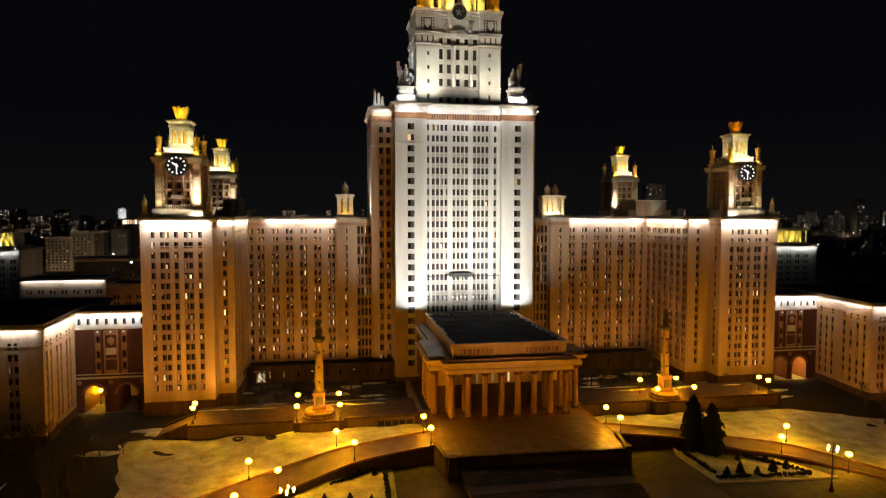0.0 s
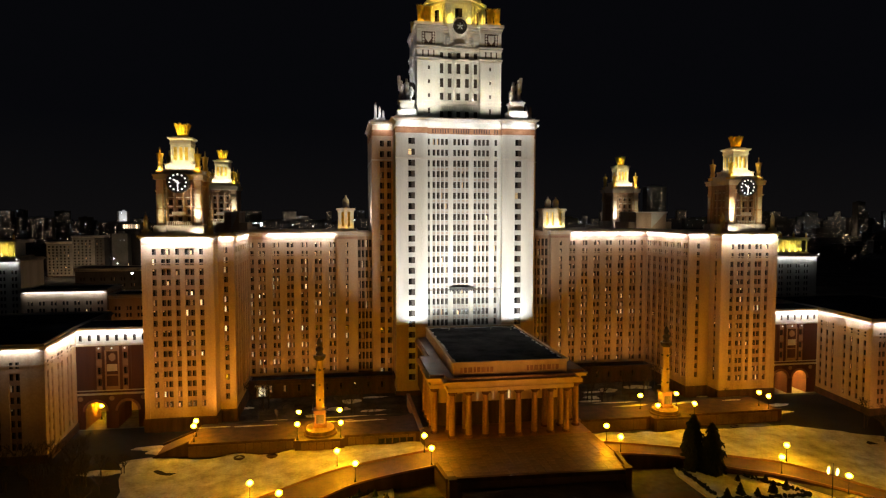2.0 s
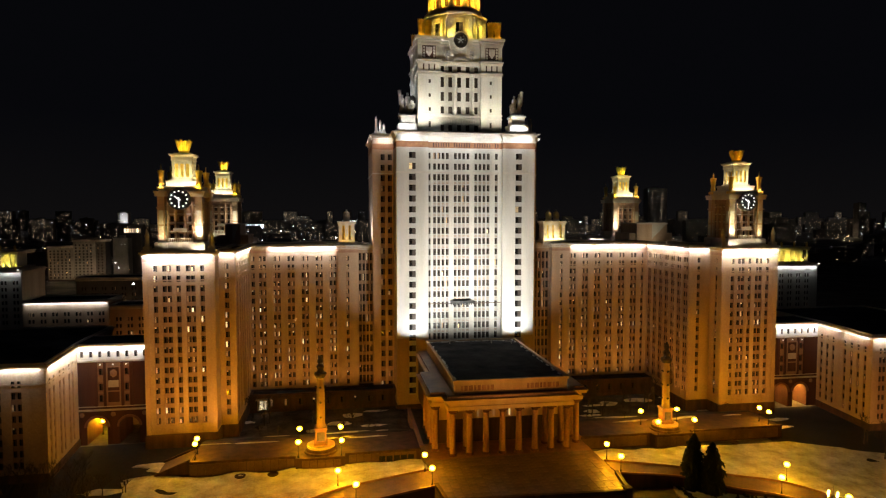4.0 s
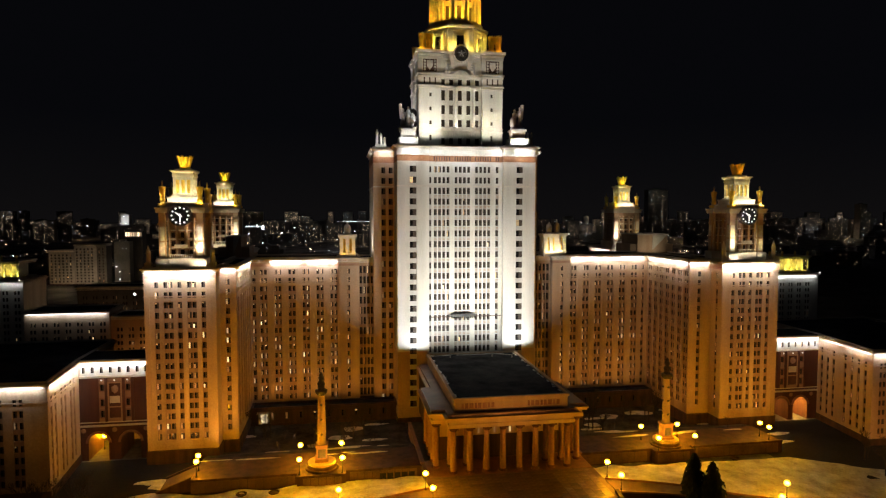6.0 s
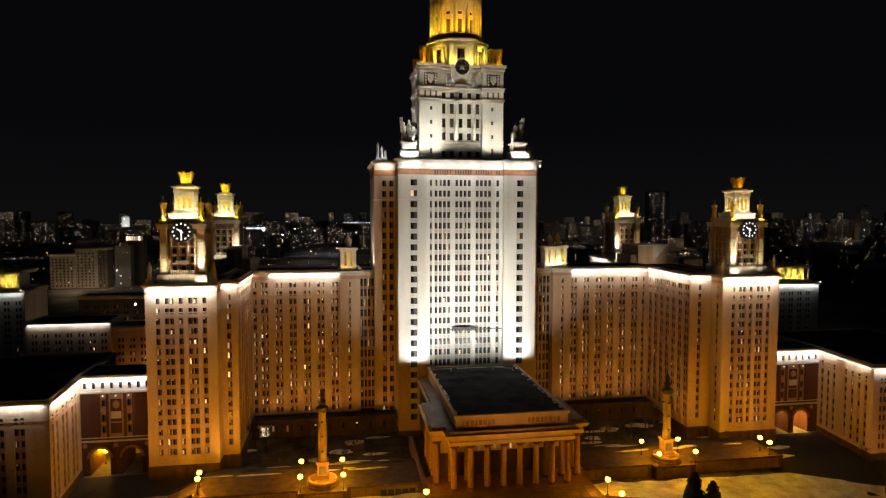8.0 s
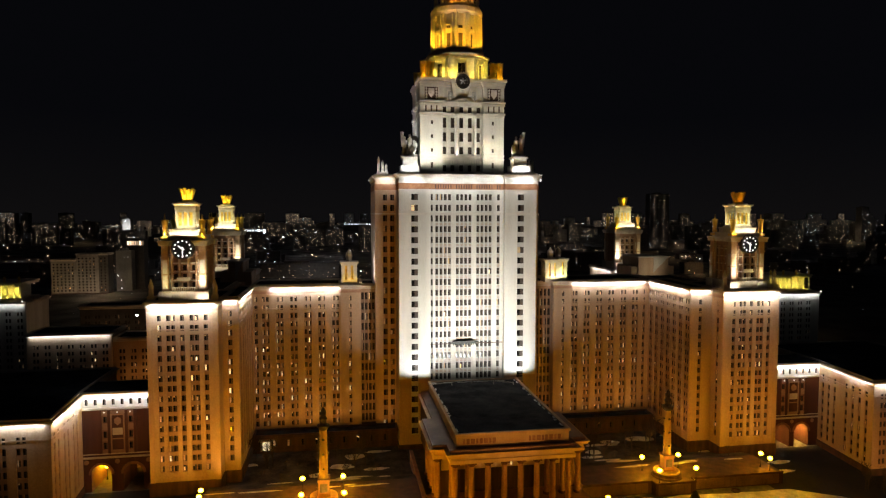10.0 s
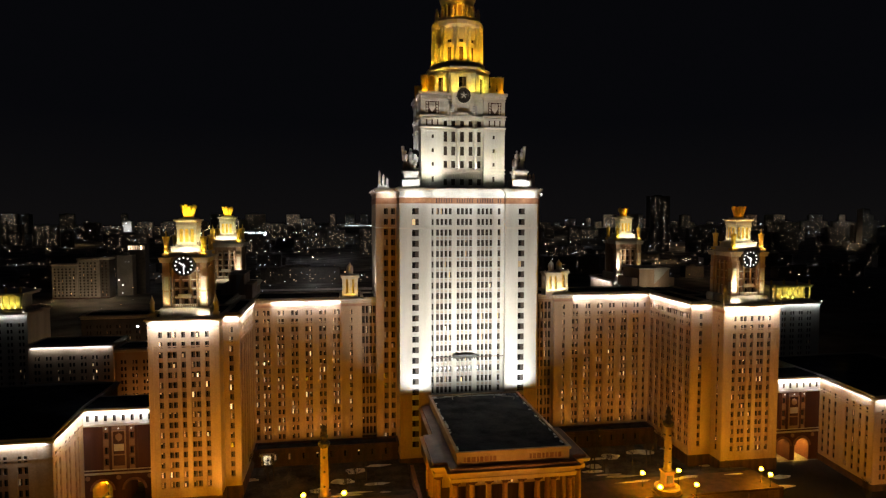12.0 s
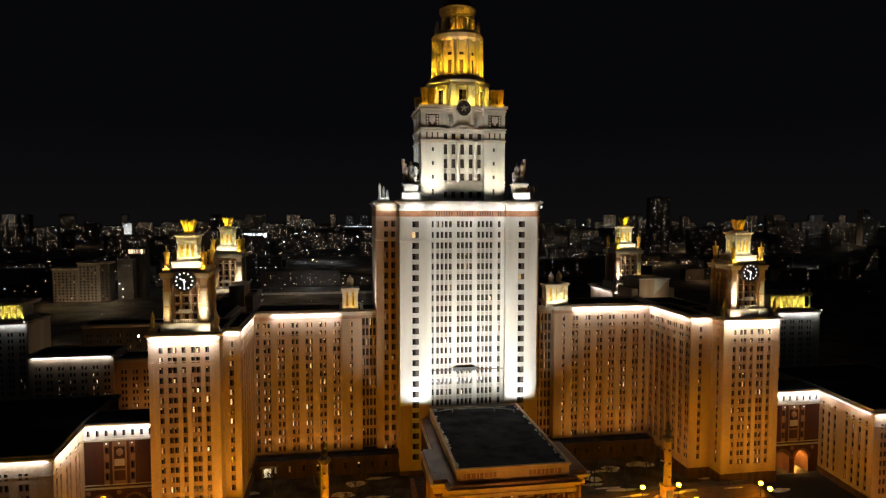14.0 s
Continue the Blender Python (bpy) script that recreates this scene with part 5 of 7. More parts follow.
s.prism([(26.6, 155.2), (77.0, 153.2), (79.0, 166.2), (79.0, 196), (25.2, 196), (25.2, 166)], -0.1, 4.56)
part("substructure", s, PAVING, pt)
rr = random.Random(5)
slab_meshes = []
for k in range(4):
    s = Shape()
    s.prism(rect(-1.22, 1.22, -0.97, 0.97), 0, 0.1 + 0.012 * k)
    slab_meshes.append(s.data("paving_slab", material("paving_slab_%d" % k, *[tuple(c * f for c in col) for f, col in ((0.8 + 0.13 * k, (0.12, 0.08, 0.058)), (0.8 + 0.13 * k, (0.22, 0.155, 0.115)))], 0.42, 0.5, 4.0, 0.2)))
for i in range(20):
    for j in range(15):
        x, y = 28.4 + 2.5 * i, 157.2 + 2.0 * j
        ob = new("paving_slab", slab_meshes[rr.randrange(4)])
        ob.parent = pt
        ob.matrix_basis = Matrix.Translation(Vector((x, y, 4.56)) - origin(pt))
for x0, y0, x1, y1 in ((26.6, 155.2, 77.0, 153.2), (25.2, 166.0, 26.6, 155.2), (77.0, 153.2, 79.0, 166.2)):
    s = Shape()
    a, b = Vector((x0, y0)), Vector((x1, y1))
    u = (b - a).normalized()
    n = Vector((u.y, -u.x))
    s.prism([tuple(a), tuple(b), tuple(b - n * 0.8), tuple(a - n * 0.8)], 4.5, 5.5)
    s.prism([tuple(a + n * 0.15), tuple(b + n * 0.15), tuple(b - n * 0.95), tuple(a - n * 0.95)], 5.5, 5.72)
    part("parapet", s, GRANITE, pt)
for x in (28.0, 76.0):
    s = Shape()
    s.box(x - 0.9, x + 0.9, 152.6, 154.6, -0.1, 6.2)
    s.box(x - 1.1, x + 1.1, 152.4, 154.8, 6.2, 6.5)
    part("corner_pier", s, GRANITE, pt)
st = thing("front_steps", (52, 140, 0), "broad dark granite steps in front of the terrace", "steps", "", "structure")
for i in range(26):
    s = Shape()
    y = 152.6 - i * 0.55 - (4.0 if i > 12 else 0)
    s.box(30.5, 73.5, y - 0.55 - (4.0 if i == 12 else 0), 153.0 if i == 0 else y, -0.1, 2.9 - 0.11 * i)
    part("step", s, PAVING, st)

# forecourt beds with low hedges
def bed(outline, hedge, label):
    t = thing("planting_bed", (*outline[0], 0), label, "planting bed", "planting beds")
    s = Shape()
    s.ring(outline, -0.5, 0.0, -0.05, 0.4)
    part("kerb", s, STONE, t)
    s = Shape()
    n = len(outline)
    inner = offset(outline, -0.5)
    c = (sum(p[0] for p in inner) / n, sum(p[1] for p in inner) / n)
    for i in range(n):
        s.face((*inner[i], 0.3), (*inner[(i + 1) % n], 0.3), (*c, 0.42))
    part("snow_cover", s, SNOW, t, "snow lying on the bed")
    h = Shape()
    rh = random.Random(11)
    for a, b in hedge:
        a, b = Vector(a), Vector(b)
        for k in range(int((b - a).length / 0.35)):
            p = a + (b - a).normalized() * 0.35 * k
            for q in range(2):
                x, y, z = p.x + rh.uniform(-0.5, 0.5), p.y + rh.uniform(-0.5, 0.5), rh.uniform(0.5, 1.0)
                h.blob((x, y, z), (rh.uniform(0.25, 0.45), rh.uniform(0.25, 0.45), rh.uniform(0.25, 0.4)), 6, 4, 0.6)
    part("hedge", h, FIR, t, "dark clipped hedge", "stuff")


bed([(94.5, 141.0), (127.5, 138.6), (116.5, 158.5), (110, 162.0), (96.6, 167.0), (94.0, 160)], [((96, 143), (105, 142.5)), ((107, 142.2), (122, 141.2)), ((122, 142), (112, 156)), ((96.5, 163), (97, 145))], "snowy bed edged with a dark hedge")
bed([(-26, 118), (12.5, 120), (13.6, 163), (12.0, 169.0), (9.0, 169.6), (-2, 159.5), (-14, 148), (-24, 132)], [((10.8, 122), (11.4, 160)), ((10.8, 122.5), (-6, 122)), ((-2, 156), (8, 162)), ((3, 164), (9.8, 165))], "snowy bed edged with a dark hedge")
s = Shape()
s.face((14, 100, 0.01), (93, 100, 0.01), (93, 150, 0.01), (14, 150, 0.01))
tagged(new("forecourt_paving", s.data("forecourt_paving", ASPHALT)), "dark paved forecourt", "pavement", kind="structure")


# stairs at the west end of the terrace, and low walls beside the hall
t = thing("terrace_stairs", (-51, 202, 0), "stone stairs with snow at the end of the terrace", "stairs", "", "structure")
for i in range(14):
    s = Shape()
    s.box(-46.9 - 0.7 * i, -46.2 - 0.7 * i, 197.5, 208, -0.1, 3.9 - 0.28 * i)
    part("step", s, PAVING, t)
for y in (197, 208):
    s = Shape()
    s.prism([(-56.5, y - 0.4), (-46.2, y - 0.4), (-46.2, y + 0.4), (-56.5, y + 0.4)], -0.1, 1.0)
    s.v = [(x, yy, z if z < 0 else (4.7 if x > -50 else 0.6)) for x, yy, z in s.v]
    part("flank_wall", s, GRANITE, t)
for x in (25.6, 79.4):
    s = Shape()
    s.box(x - 0.5, x + 0.5, 196.4, 236, -0.1, 4.6)
    s.box(x - 0.65, x + 0.65, 196.2, 236.2, 4.6, 4.9)
    lone("garden_wall", s, GRANITE_RED, "low granite wall with snow beside the hall", "wall", "garden walls")
for x, y, rx, ry in ((-84, 158, 1.2, 16), (-92, 166, 1.0, 14), (-56, 203, 5, 4)):
    snow_patch(x, y, 0.0, rx, ry, x * 0.17)


# ---------------------------------------------------------------- portico hall
hall = thing("portico_hall", (52.5, 215, 4.6), "columned entrance hall with a flat dark roof, lit amber", "building")
PZ = 4.7
s = Shape()
s.prism(rect(31.0, 74.2, 198, 249.4), PZ - 0.2, 20)
part("hall_wall", s, GRANITE, hall)
for i in range(7):
    x = 33.8 + 5.32 * (i + 1)
    s = Shape()
    s.box(x - 1.5, x + 1.5, 197.7, 198.0, PZ, 15.6)
    s.box(x - 1.9, x + 1.9, 197.6, 197.9, 15.6, 16.2)
    part("door_surround", s, GRANITE, hall, "tall dark doorway")
    s = Shape()
    s.box(x - 0.24, x + 0.24, 197.2, 197.45, 13.2, 17.8)
    if i in (1, 2, 3):
        part("lit_glazing", s, LITROOM, hall, "lit strip of door glazing")
s = Shape()
s.prism(rect(26.4, 78.8, 184.6, 198), PZ - 0.3, PZ + 0.02)
part("stylobate", s, GRANITE_RED, hall)


def column(x, y):
    s = Shape()
    s.lathe(x, y, [(0.99, PZ + 0.5), (0.97, PZ + 5), (0.86, 18.0)], 18)
    part("column", s, SHAFT, hall)
    s = Shape()
    s.lathe(x, y, [(0.87, 18.0), (1.05, 18.2), (0.95, 18.35), (1.3, 18.8)], 18)
    s.box(x - 1.4, x + 1.4, y - 1.4, y + 1.4, 18.75, 19.4)
    part("capital", s, BRICK, hall, "dark reddish capital")
    s = Shape()
    s.lathe(x, y, [(1.3, PZ), (1.3, PZ + 0.5), (1.12, PZ + 0.75)], 18)
    part("column_base", s, BRICK, hall, "dark reddish column base")


for i in range(8):
    column(34.0 + 5.32 * i, 187.0)
for i in (0, 1, 6, 7):
    column(34.0 + 5.32 * i, 192.6)
for x in (29.2, 76.4):
    for y in (192.2, 197.6, 203.0, 208.4, 213.8):
        column(x, y)
# band above the doors: the light on the back wall painted as paler stone
s = Shape()
s.box(31.4, 73.8, 197.5, 197.98, 12.6, 19.4)
part("wall_band", s, COLSTONE, hall, "upper back wall, lit tone put into paler stone")
# railing along the back of the hall's roof
rail = thing("roof_railing", (52, 243, 28.2), "thin pale metal railing along the roof's rear edge", "railing")
pts = [(34.2, 242.0, 28.0), (43.0, 243.6, 28.2), (51.4, 245.4, 28.4), (60.0, 242.6, 28.2), (67.6, 240.0, 28.0)]
for p, q in zip(pts, pts[1:]):
    s = Shape()
    s.tube((p[0], p[1], p[2] + 0.9), (q[0], q[1], q[2] + 0.9), 0.1, 0.1, 6)
    part("rail", s, PALE, rail)
for p in pts:
    s = Shape()
    s.tube((p[0], p[1], 27.8), (p[0], p[1], p[2] + 1.2), 0.14, 0.14, 6)
    part("post", s, PALE, rail)
# bowls standing in the snow and dark vents in the terrace wall
for x, y in ((-30.4, 190.4), (-20.8, 190.2), (7.5, 190.4), (92.0, 191.6), (134.0, 191.6)):
    s = Shape()
    s.lathe(x, y, [(0.5, 0.0), (0.6, 0.5), (1.6, 1.1), (1.7, 1.35), (1.45, 1.35), (1.2, 1.0)], 14)
    lone("stone_bowl", s, GRANITE, "dark granite bowl half sunk in the snow", "planter", "stone bowls")
ENT = [(32.2, 185.2), (73.0, 185.2), (73.0, 190.4), (78.0, 190.4), (78.0, 216), (74.0, 216), (74.0, 249.4), (31.2, 249.4), (31.2, 216), (27.6, 216), (27.6, 190.4), (32.2, 190.4)]
for name, d0, z0, z1 in (("architrave", 0.0, 19.4, 20.6), ("frieze", -0.35, 20.6, 21.7), ("cornice", 0.9, 21.8, 22.5), ("cornice", 1.3, 22.5, 23.0)):
    s = Shape()
    s.prism(offset(ENT, d0), z0, z1)
    part(name, s, COLSTONE, hall)
s = Shape()
s.prism(offset(ENT, 0.2), 23.0, 23.9)
part("blocking_course", s, GRANITE_RED, hall, "dark reddish blocking course")
s = Shape()
s.prism(offset(ENT, 0.05), 23.9, 23.98)
part("ledge_sheet", s, PAVING, hall, "dark sheet metal on the ledge")
ATTIC = rect(34.5, 71.3, 187.2, 249.2)
s = Shape()
s.prism(ATTIC, 23.8, 27.6)
part("attic", s, COLSTONE, hall)
s = Shape()
s.ring(ATTIC, -0.6, 0.45, 27.5, 28.3)
part("attic_coping", s, COLSTONE, hall)
s = Shape()
s.prism(offset(ATTIC, -0.6), 27.6, 27.85)
part("roof", s, ROOF, hall, "flat dark roof with frost along its edge")
for a, b in ((36.0, 48.0), (57.4, 69.8)):
    s = Shape()
    for z in (24.3, 27.0):
        s.box(a, b, 187.02, 187.2, z - 0.12, z + 0.12)
    for e in (a, b):
        s.box(e - 0.12, e + 0.12, 187.02, 187.2, 24.3, 27.2)
    part("panel_frame", s, COLSTONE, hall)
    s = Shape()
    k = 0
    x = a + 0.6
    while x < b - 0.9:
        w = 0.7 + 0.3 * ((k * 7) % 3)
        s = Shape()
        s.box(x, x + w, 187.0, 187.19, 25.0, 26.6)
        part("relief_bar", s, SHAFT, hall)
        x += w + 0.4
        k += 1
fr = Shape()
rf = random.Random(21)
for i in range(46):
    y = rf.uniform(190, 248)
    x = rf.choice((35.4, 70.4)) + rf.uniform(-0.4, 0.4)
    fr.blob((x, y, 27.86), (rf.uniform(0.2, 0.7), rf.uniform(0.5, 1.6), rf.uniform(0.06, 0.18)), 7, 4, 0.5)
for i in range(30):
    fr.blob((rf.uniform(36, 69), 247.4 + rf.uniform(-0.4, 0.4), 27.86), (rf.uniform(0.4, 1.5), 0.4, 0.12), 7, 4, 0.5)
lone("roof_snow", fr, SNOW, "remnants of snow along the roof's edges", "snow", "", "stuff")

# ---------------------------------------------------------------- rostral columns
def rostral_column(x, y, label):
    t = thing("rostral_column", (x, y, 4), label, "monument", "rostral columns")
    s = Shape()
    s.lathe(x, y, [(5.4, 4.0), (5.4, 4.7), (4.9, 4.8), (4.9, 5.6), (4.5, 5.7)], 28)
    part("round_base", s, GRANITE, t)
    # ring paler than the granite base: its lit glow is in the colour
    s = Shape()
    s.lathe(x, y, [(4.4, 5.7), (4.4, 6.3), (3.9, 6.4)], 28)
    part("upper_ring", s, COLSTONE, t)
    s = Shape()
    s.prism(rect(x - 2.1, x + 2.1, y - 2.1, y + 2.1), 6.3, 7.2)
    s.prism(rect(x - 1.7, x + 1.7, y - 1.7, y + 1.7), 7.2, 11.2)
    s.prism(rect(x - 2.0, x + 2.0, y - 2.0, y + 2.0), 11.2, 12.0)
    part("pedestal", s, GRANITE_RED, t)
    s = Shape()
    s.box(x - 1.2, x + 1.2, y - 1.76, y - 1.7, 7.8, 10.6)
    part("plaque", s, BRONZE, t, "dark bronze plaque")
    s = Shape()
    s.lathe(x, y, [(1.55, 12.0), (1.45, 12.6), (1.35, 13.0), (1.32, 18), (1.15, 27.4), (1.3, 27.8)], 16)
    part("shaft", s, COLSTONE, t)
    for z in (15.2, 20.0, 24.8):
        s = Shape()
        for sx in (-1, 1):
            s.tube((x + sx * 1.0, y, z), (x + sx * 1.9, y - 0.1, z + 0.35), 0.4, 0.12, 6)
        s.tube((x, y - 1.0, z), (x, y - 2.0, z + 0.35), 0.5, 0.15, 6)
        part("prow", s, BRONZE, t, "bronze ship's prow")
    s = Shape()
    s.lathe(x, y, [(1.3, 27.8), (1.9, 28.6), (2.0, 29.4), (1.2, 29.6), (0.9, 30.4), (1.3, 31.4), (0.7, 32.4), (1.0, 33.2), (0.5, 34.6), (0.1, 35.2)], 12)
    part("brazier", s, BRONZE, t, "dark bronze brazier")


rostral_column(-6.7, 199.6, "amber-lit rostral column on a round granite base")
rostral_column(113.0, 200.6, "amber-lit rostral column on a round granite base")

# ---------------------------------------------------------------- street lamps
def globe_lamp(label):
    t = thing("street_lamp", (0, 0, 0), label, "street lamp", "globe lamps")
    s = Shape()
    s.lathe(0, 0, [(0.34, 0), (0.34, 0.25), (0.2, 0.4), (0.16, 0.9), (0.08, 1.2), (0.065, 4.0), (0.13, 4.1), (0.13, 4.25)], 10)
    part("post", s, IRON, t)
    s = Shape()
    s.lathe(0, 0, [(0.22, 4.25), (0.3, 4.32), (0.18, 4.45)], 10)
    part("fitter", s, IRON, t)
    s = Shape()
    s.blob((0, 0, 4.95), (0.74, 0.74, 0.62), 16, 10)
    part("globe", s, LAMPGLOW, t, "glowing amber glass globe")
    return t


first = globe_lamp("black iron street lamp with a glowing amber globe")
spots = [(-23.2, 160.7, 0.9), (-15.2, 152.5, 1.4), (-23.8, 142.4, 0.2), (-1.3, 175.2, 2.3), (3.5, 162.9, 3.3), (23.9, 176.9, 4.6), (24.6, 167.0, 4.6), (-45.3, 203.0, 4.06), (-44.9, 198.2, 4.06), (-13.9, 207.0, 4.06), (-13.5, 194.7, 4.06), (-0.5, 206.8, 4.06), (-0.2, 194.2, 4.06), (80.4, 176.8, 4.4), (80.3, 166.8, 4.5), (106.5, 206.1, 4.06), (106.9, 194.2, 4.06), (120.6, 206.1, 4.06), (120.4, 194.1, 4.06), (151.3, 202.5, 4.06), (151.6, 197.8, 4.06), (129.7, 160.8, 1.2), (121.7, 152.6, 1.4), (132.5, 141.0, 0.2), (102.7, 164.2, 2.6), (-85.6, 238.7, 0.0), (-49.0, 131.0, 0.1), (-60.0, 113.0, 0.1), (149.0, 127.0, 0.1), (160.0, 108.0, 0.1), (-30.0, 133.0, 0.1)]
first.location = spots[0]
for p in spots[1:]:
    copy_thing(first, pose(*p))


def candelabra(x, y, z):
    t = thing("candelabra_lamp", (x, y, z), "tall street candelabra with four lanterns", "street lamp", "candelabra lamps")
    s = Shape()
    s.lathe(x, y, [(0.6, z), (0.6, z + 0.6), (0.35, z + 1.0), (0.3, z + 2.0), (0.14, z + 2.4), (0.11, z + 10.0), (0.2, z + 10.2), (0.05, z + 13.0)], 10)
    part("post", s, IRON, t)
    for i in range(4):
        a = math.pi / 2 * i
        px, py = x + 1.35 * math.cos(a), y + 1.35 * math.sin(a)
        s = Shape()
        s.tube((x, y, z + 9.8), (px, py, z + 10.3), 0.07, 0.05, 6)
        s.lathe(px, py, [(0.05, z + 10.2), (0.2, z + 10.4)], 6)
        arm = part("arm", s, IRON, t)
        s = Shape()
        s.lathe(px, py, [(0.14, z + 10.4), (0.3, z + 11.1), (0.22, z + 11.3), (0.04, z + 11.5)], 6)
        part("lantern", s, LANTERN, t, "lit lantern glass")


candelabra(119.6, 132.2, 0.0)
candelabra(-11.2, 130.5, 0.0)

# ---------------------------------------------------------------- conifers
def fir(x, y, z, h, r, seed, label, group):
    q = random.Random(seed)
    t = thing("fir_tree", (x, y, z), label, "tree", group)
    s = Shape()
    s.tube((x, y, z), (x, y, z + h * 0.95), 0.03 * h, 0.02, 8)
    part("trunk", s, BARK, t)
    c = Shape()
    n = int(62 * h)
    for i in range(n):
        f = (i + q.random()) / n
        zz = z + h * (0.06 + 0.93 * f)
        rad = r * (1 - f) ** (0.36 if h > 8 else 0.7) * q.uniform(0.3, 1.35) * (1 + 0.25 * math.sin(5 * f * 6.28) * (h > 8)) + 0.12
        a = q.uniform(0, 2 * math.pi)
        tip = Vector((x + rad * math.cos(a), y + rad * math.sin(a), zz - 0.32 * rad * q.uniform(0.6, 1.3)))
        root = Vector((x, y, zz + 0.1))
        side = Vector((-math.sin(a), math.cos(a), 0))
        mid = root.lerp(tip, 0.6) + Vector((0, 0, 0.1 * rad))
        w = 0.26 * rad + 0.12
        drop = Vector((0, 0, -w * q.uniform(0.5, 1.0)))
        c.face(root, mid + side * w + drop, tip, mid)
        c.face(root, mid, tip, mid - side * w + drop)
        c.face(mid + side * w * 0.4, tip + side * w * 0.8 + drop * 1.4, tip + drop * 0.6, mid)
        c.face(mid, tip + drop * 0.6, tip - side * w * 0.8 + drop * 1.4, mid - side * w * 0.4)
    part("crown", c, FIR, t)


fir(101.0, 163.0, 0, 16.5, 2.7, 1, "tall dark fir beside the snowy bed", "tall firs")
fir(105.0, 160.0, 0, 14.8, 3.0, 2, "tall dark fir beside the snowy bed", "tall firs")
fir(102.6, 166.2, 0, 13.0, 2.7, 3, "tall dark fir beside the snowy bed", "tall firs")
for i, (x, y, h) in enumerate(((99.5, 144.5, 2.6), (104, 145.5, 3.2), (108.0, 144, 2.2), (113.2, 145.0, 3.4), (118.0, 146.0, 2.8), (108.5, 153, 2.0), (115.5, 151, 2.2), (-4, 146, 2.4), (2, 145, 2.6), (7, 144, 2.2), (-9, 144, 2.2), (4.5, 160.5, 2.2), (8.6, 160, 2.0))):
    fir(x, y, 0.3, h, 0.38 * h, 20 + i, "small conifer in the snowy bed", "small conifers")


def bare_tree(x, y, z, h, seed):
    q = random.Random(seed)
    t = thing("bare_tree", (x, y, z), "dark leafless tree in winter", "tree", "bare trees")
    s, tw = Shape(), Shape()
    s.tube((x, y, z), (x, y, z + h * 0.4), 0.022 * h, 0.016 * h, 7)

    def grow(p, d, ln, r, k):
        e = p + d * ln
        (s if k > 2 else tw).tube(p, e, r, r * 0.6, 4 if k < 3 else 5)
        if k == 0:
            return
        for _ in range(3):
            nd = (d + Vector((q.uniform(-0.75, 0.75), q.uniform(-0.75, 0.75), q.uniform(-0.15, 0.5)))).normalized()
            grow(p.lerp(e, q.uniform(0.55, 1.0)), nd, ln * q.uniform(0.6, 0.8), r * 0.55, k - 1)

    for _ in range(4):
        grow(Vector((x, y, z + h * q.uniform(0.25, 0.4))), Vector((q.uniform(-0.6, 0.6), q.uniform(-0.6, 0.6), 1)).normalized(), h * 0.26, 0.012 * h, 4)
    part("trunk", s, BARK, t)
    part("crown", tw, BARK, t, "fine bare twigs", "stuff")
    return t


trees = [bare_tree(-90, 168, 0, 13, 40), bare_tree(-80, 176, 0, 11, 41), bare_tree(180, 186, 0, 11, 42)]
tq = random.Random(17)
for i in range(62):
    if i < 24:
        x, y, z = tq.uniform(-104, -66), tq.uniform(140, 192), 0
        if x > -66 - (192 - y) * 0.4 + 14:
            x -= 14
    elif i < 40:
        x, y, z = tq.uniform(162, 215), tq.uniform(150, 192), 0
        x = max(x, 168 + (192 - y) * 0.25)
    else:
        side = i % 2
        x, y, z = (tq.uniform(-40, 18) if side else tq.uniform(86, 134)), tq.uniform(222, 250), 0.2
    o = trees[i % 3]
    copy_thing(o, pose(x, y, z, 0, 0, tq.uniform(0, 360)) @ Matrix.Scale(1, 4))

for i in range(90):
    side = i % 2
    x, y = (tq.uniform(-43, 23) if side else tq.uniform(82, 150)), tq.uniform(214, 252)
    copy_thing(trees[i % 3], pose(x, y, garden_z(y) - 0.05, 0, 0, tq.uniform(0, 360)) @ Matrix.Scale(tq.uniform(0.22, 0.42), 4))

for i in range(96):
    x, y = (tq.uniform(-94, -60), tq.uniform(128, 190)) if i < 72 else (tq.uniform(172, 212), tq.uniform(150, 190))
    copy_thing(trees[i % 3], pose(x - (188 - y) * 0.05, y, 0, 0, 0, tq.uniform(0, 360)) @ Matrix.Scale(tq.uniform(0.4, 0.8), 4))

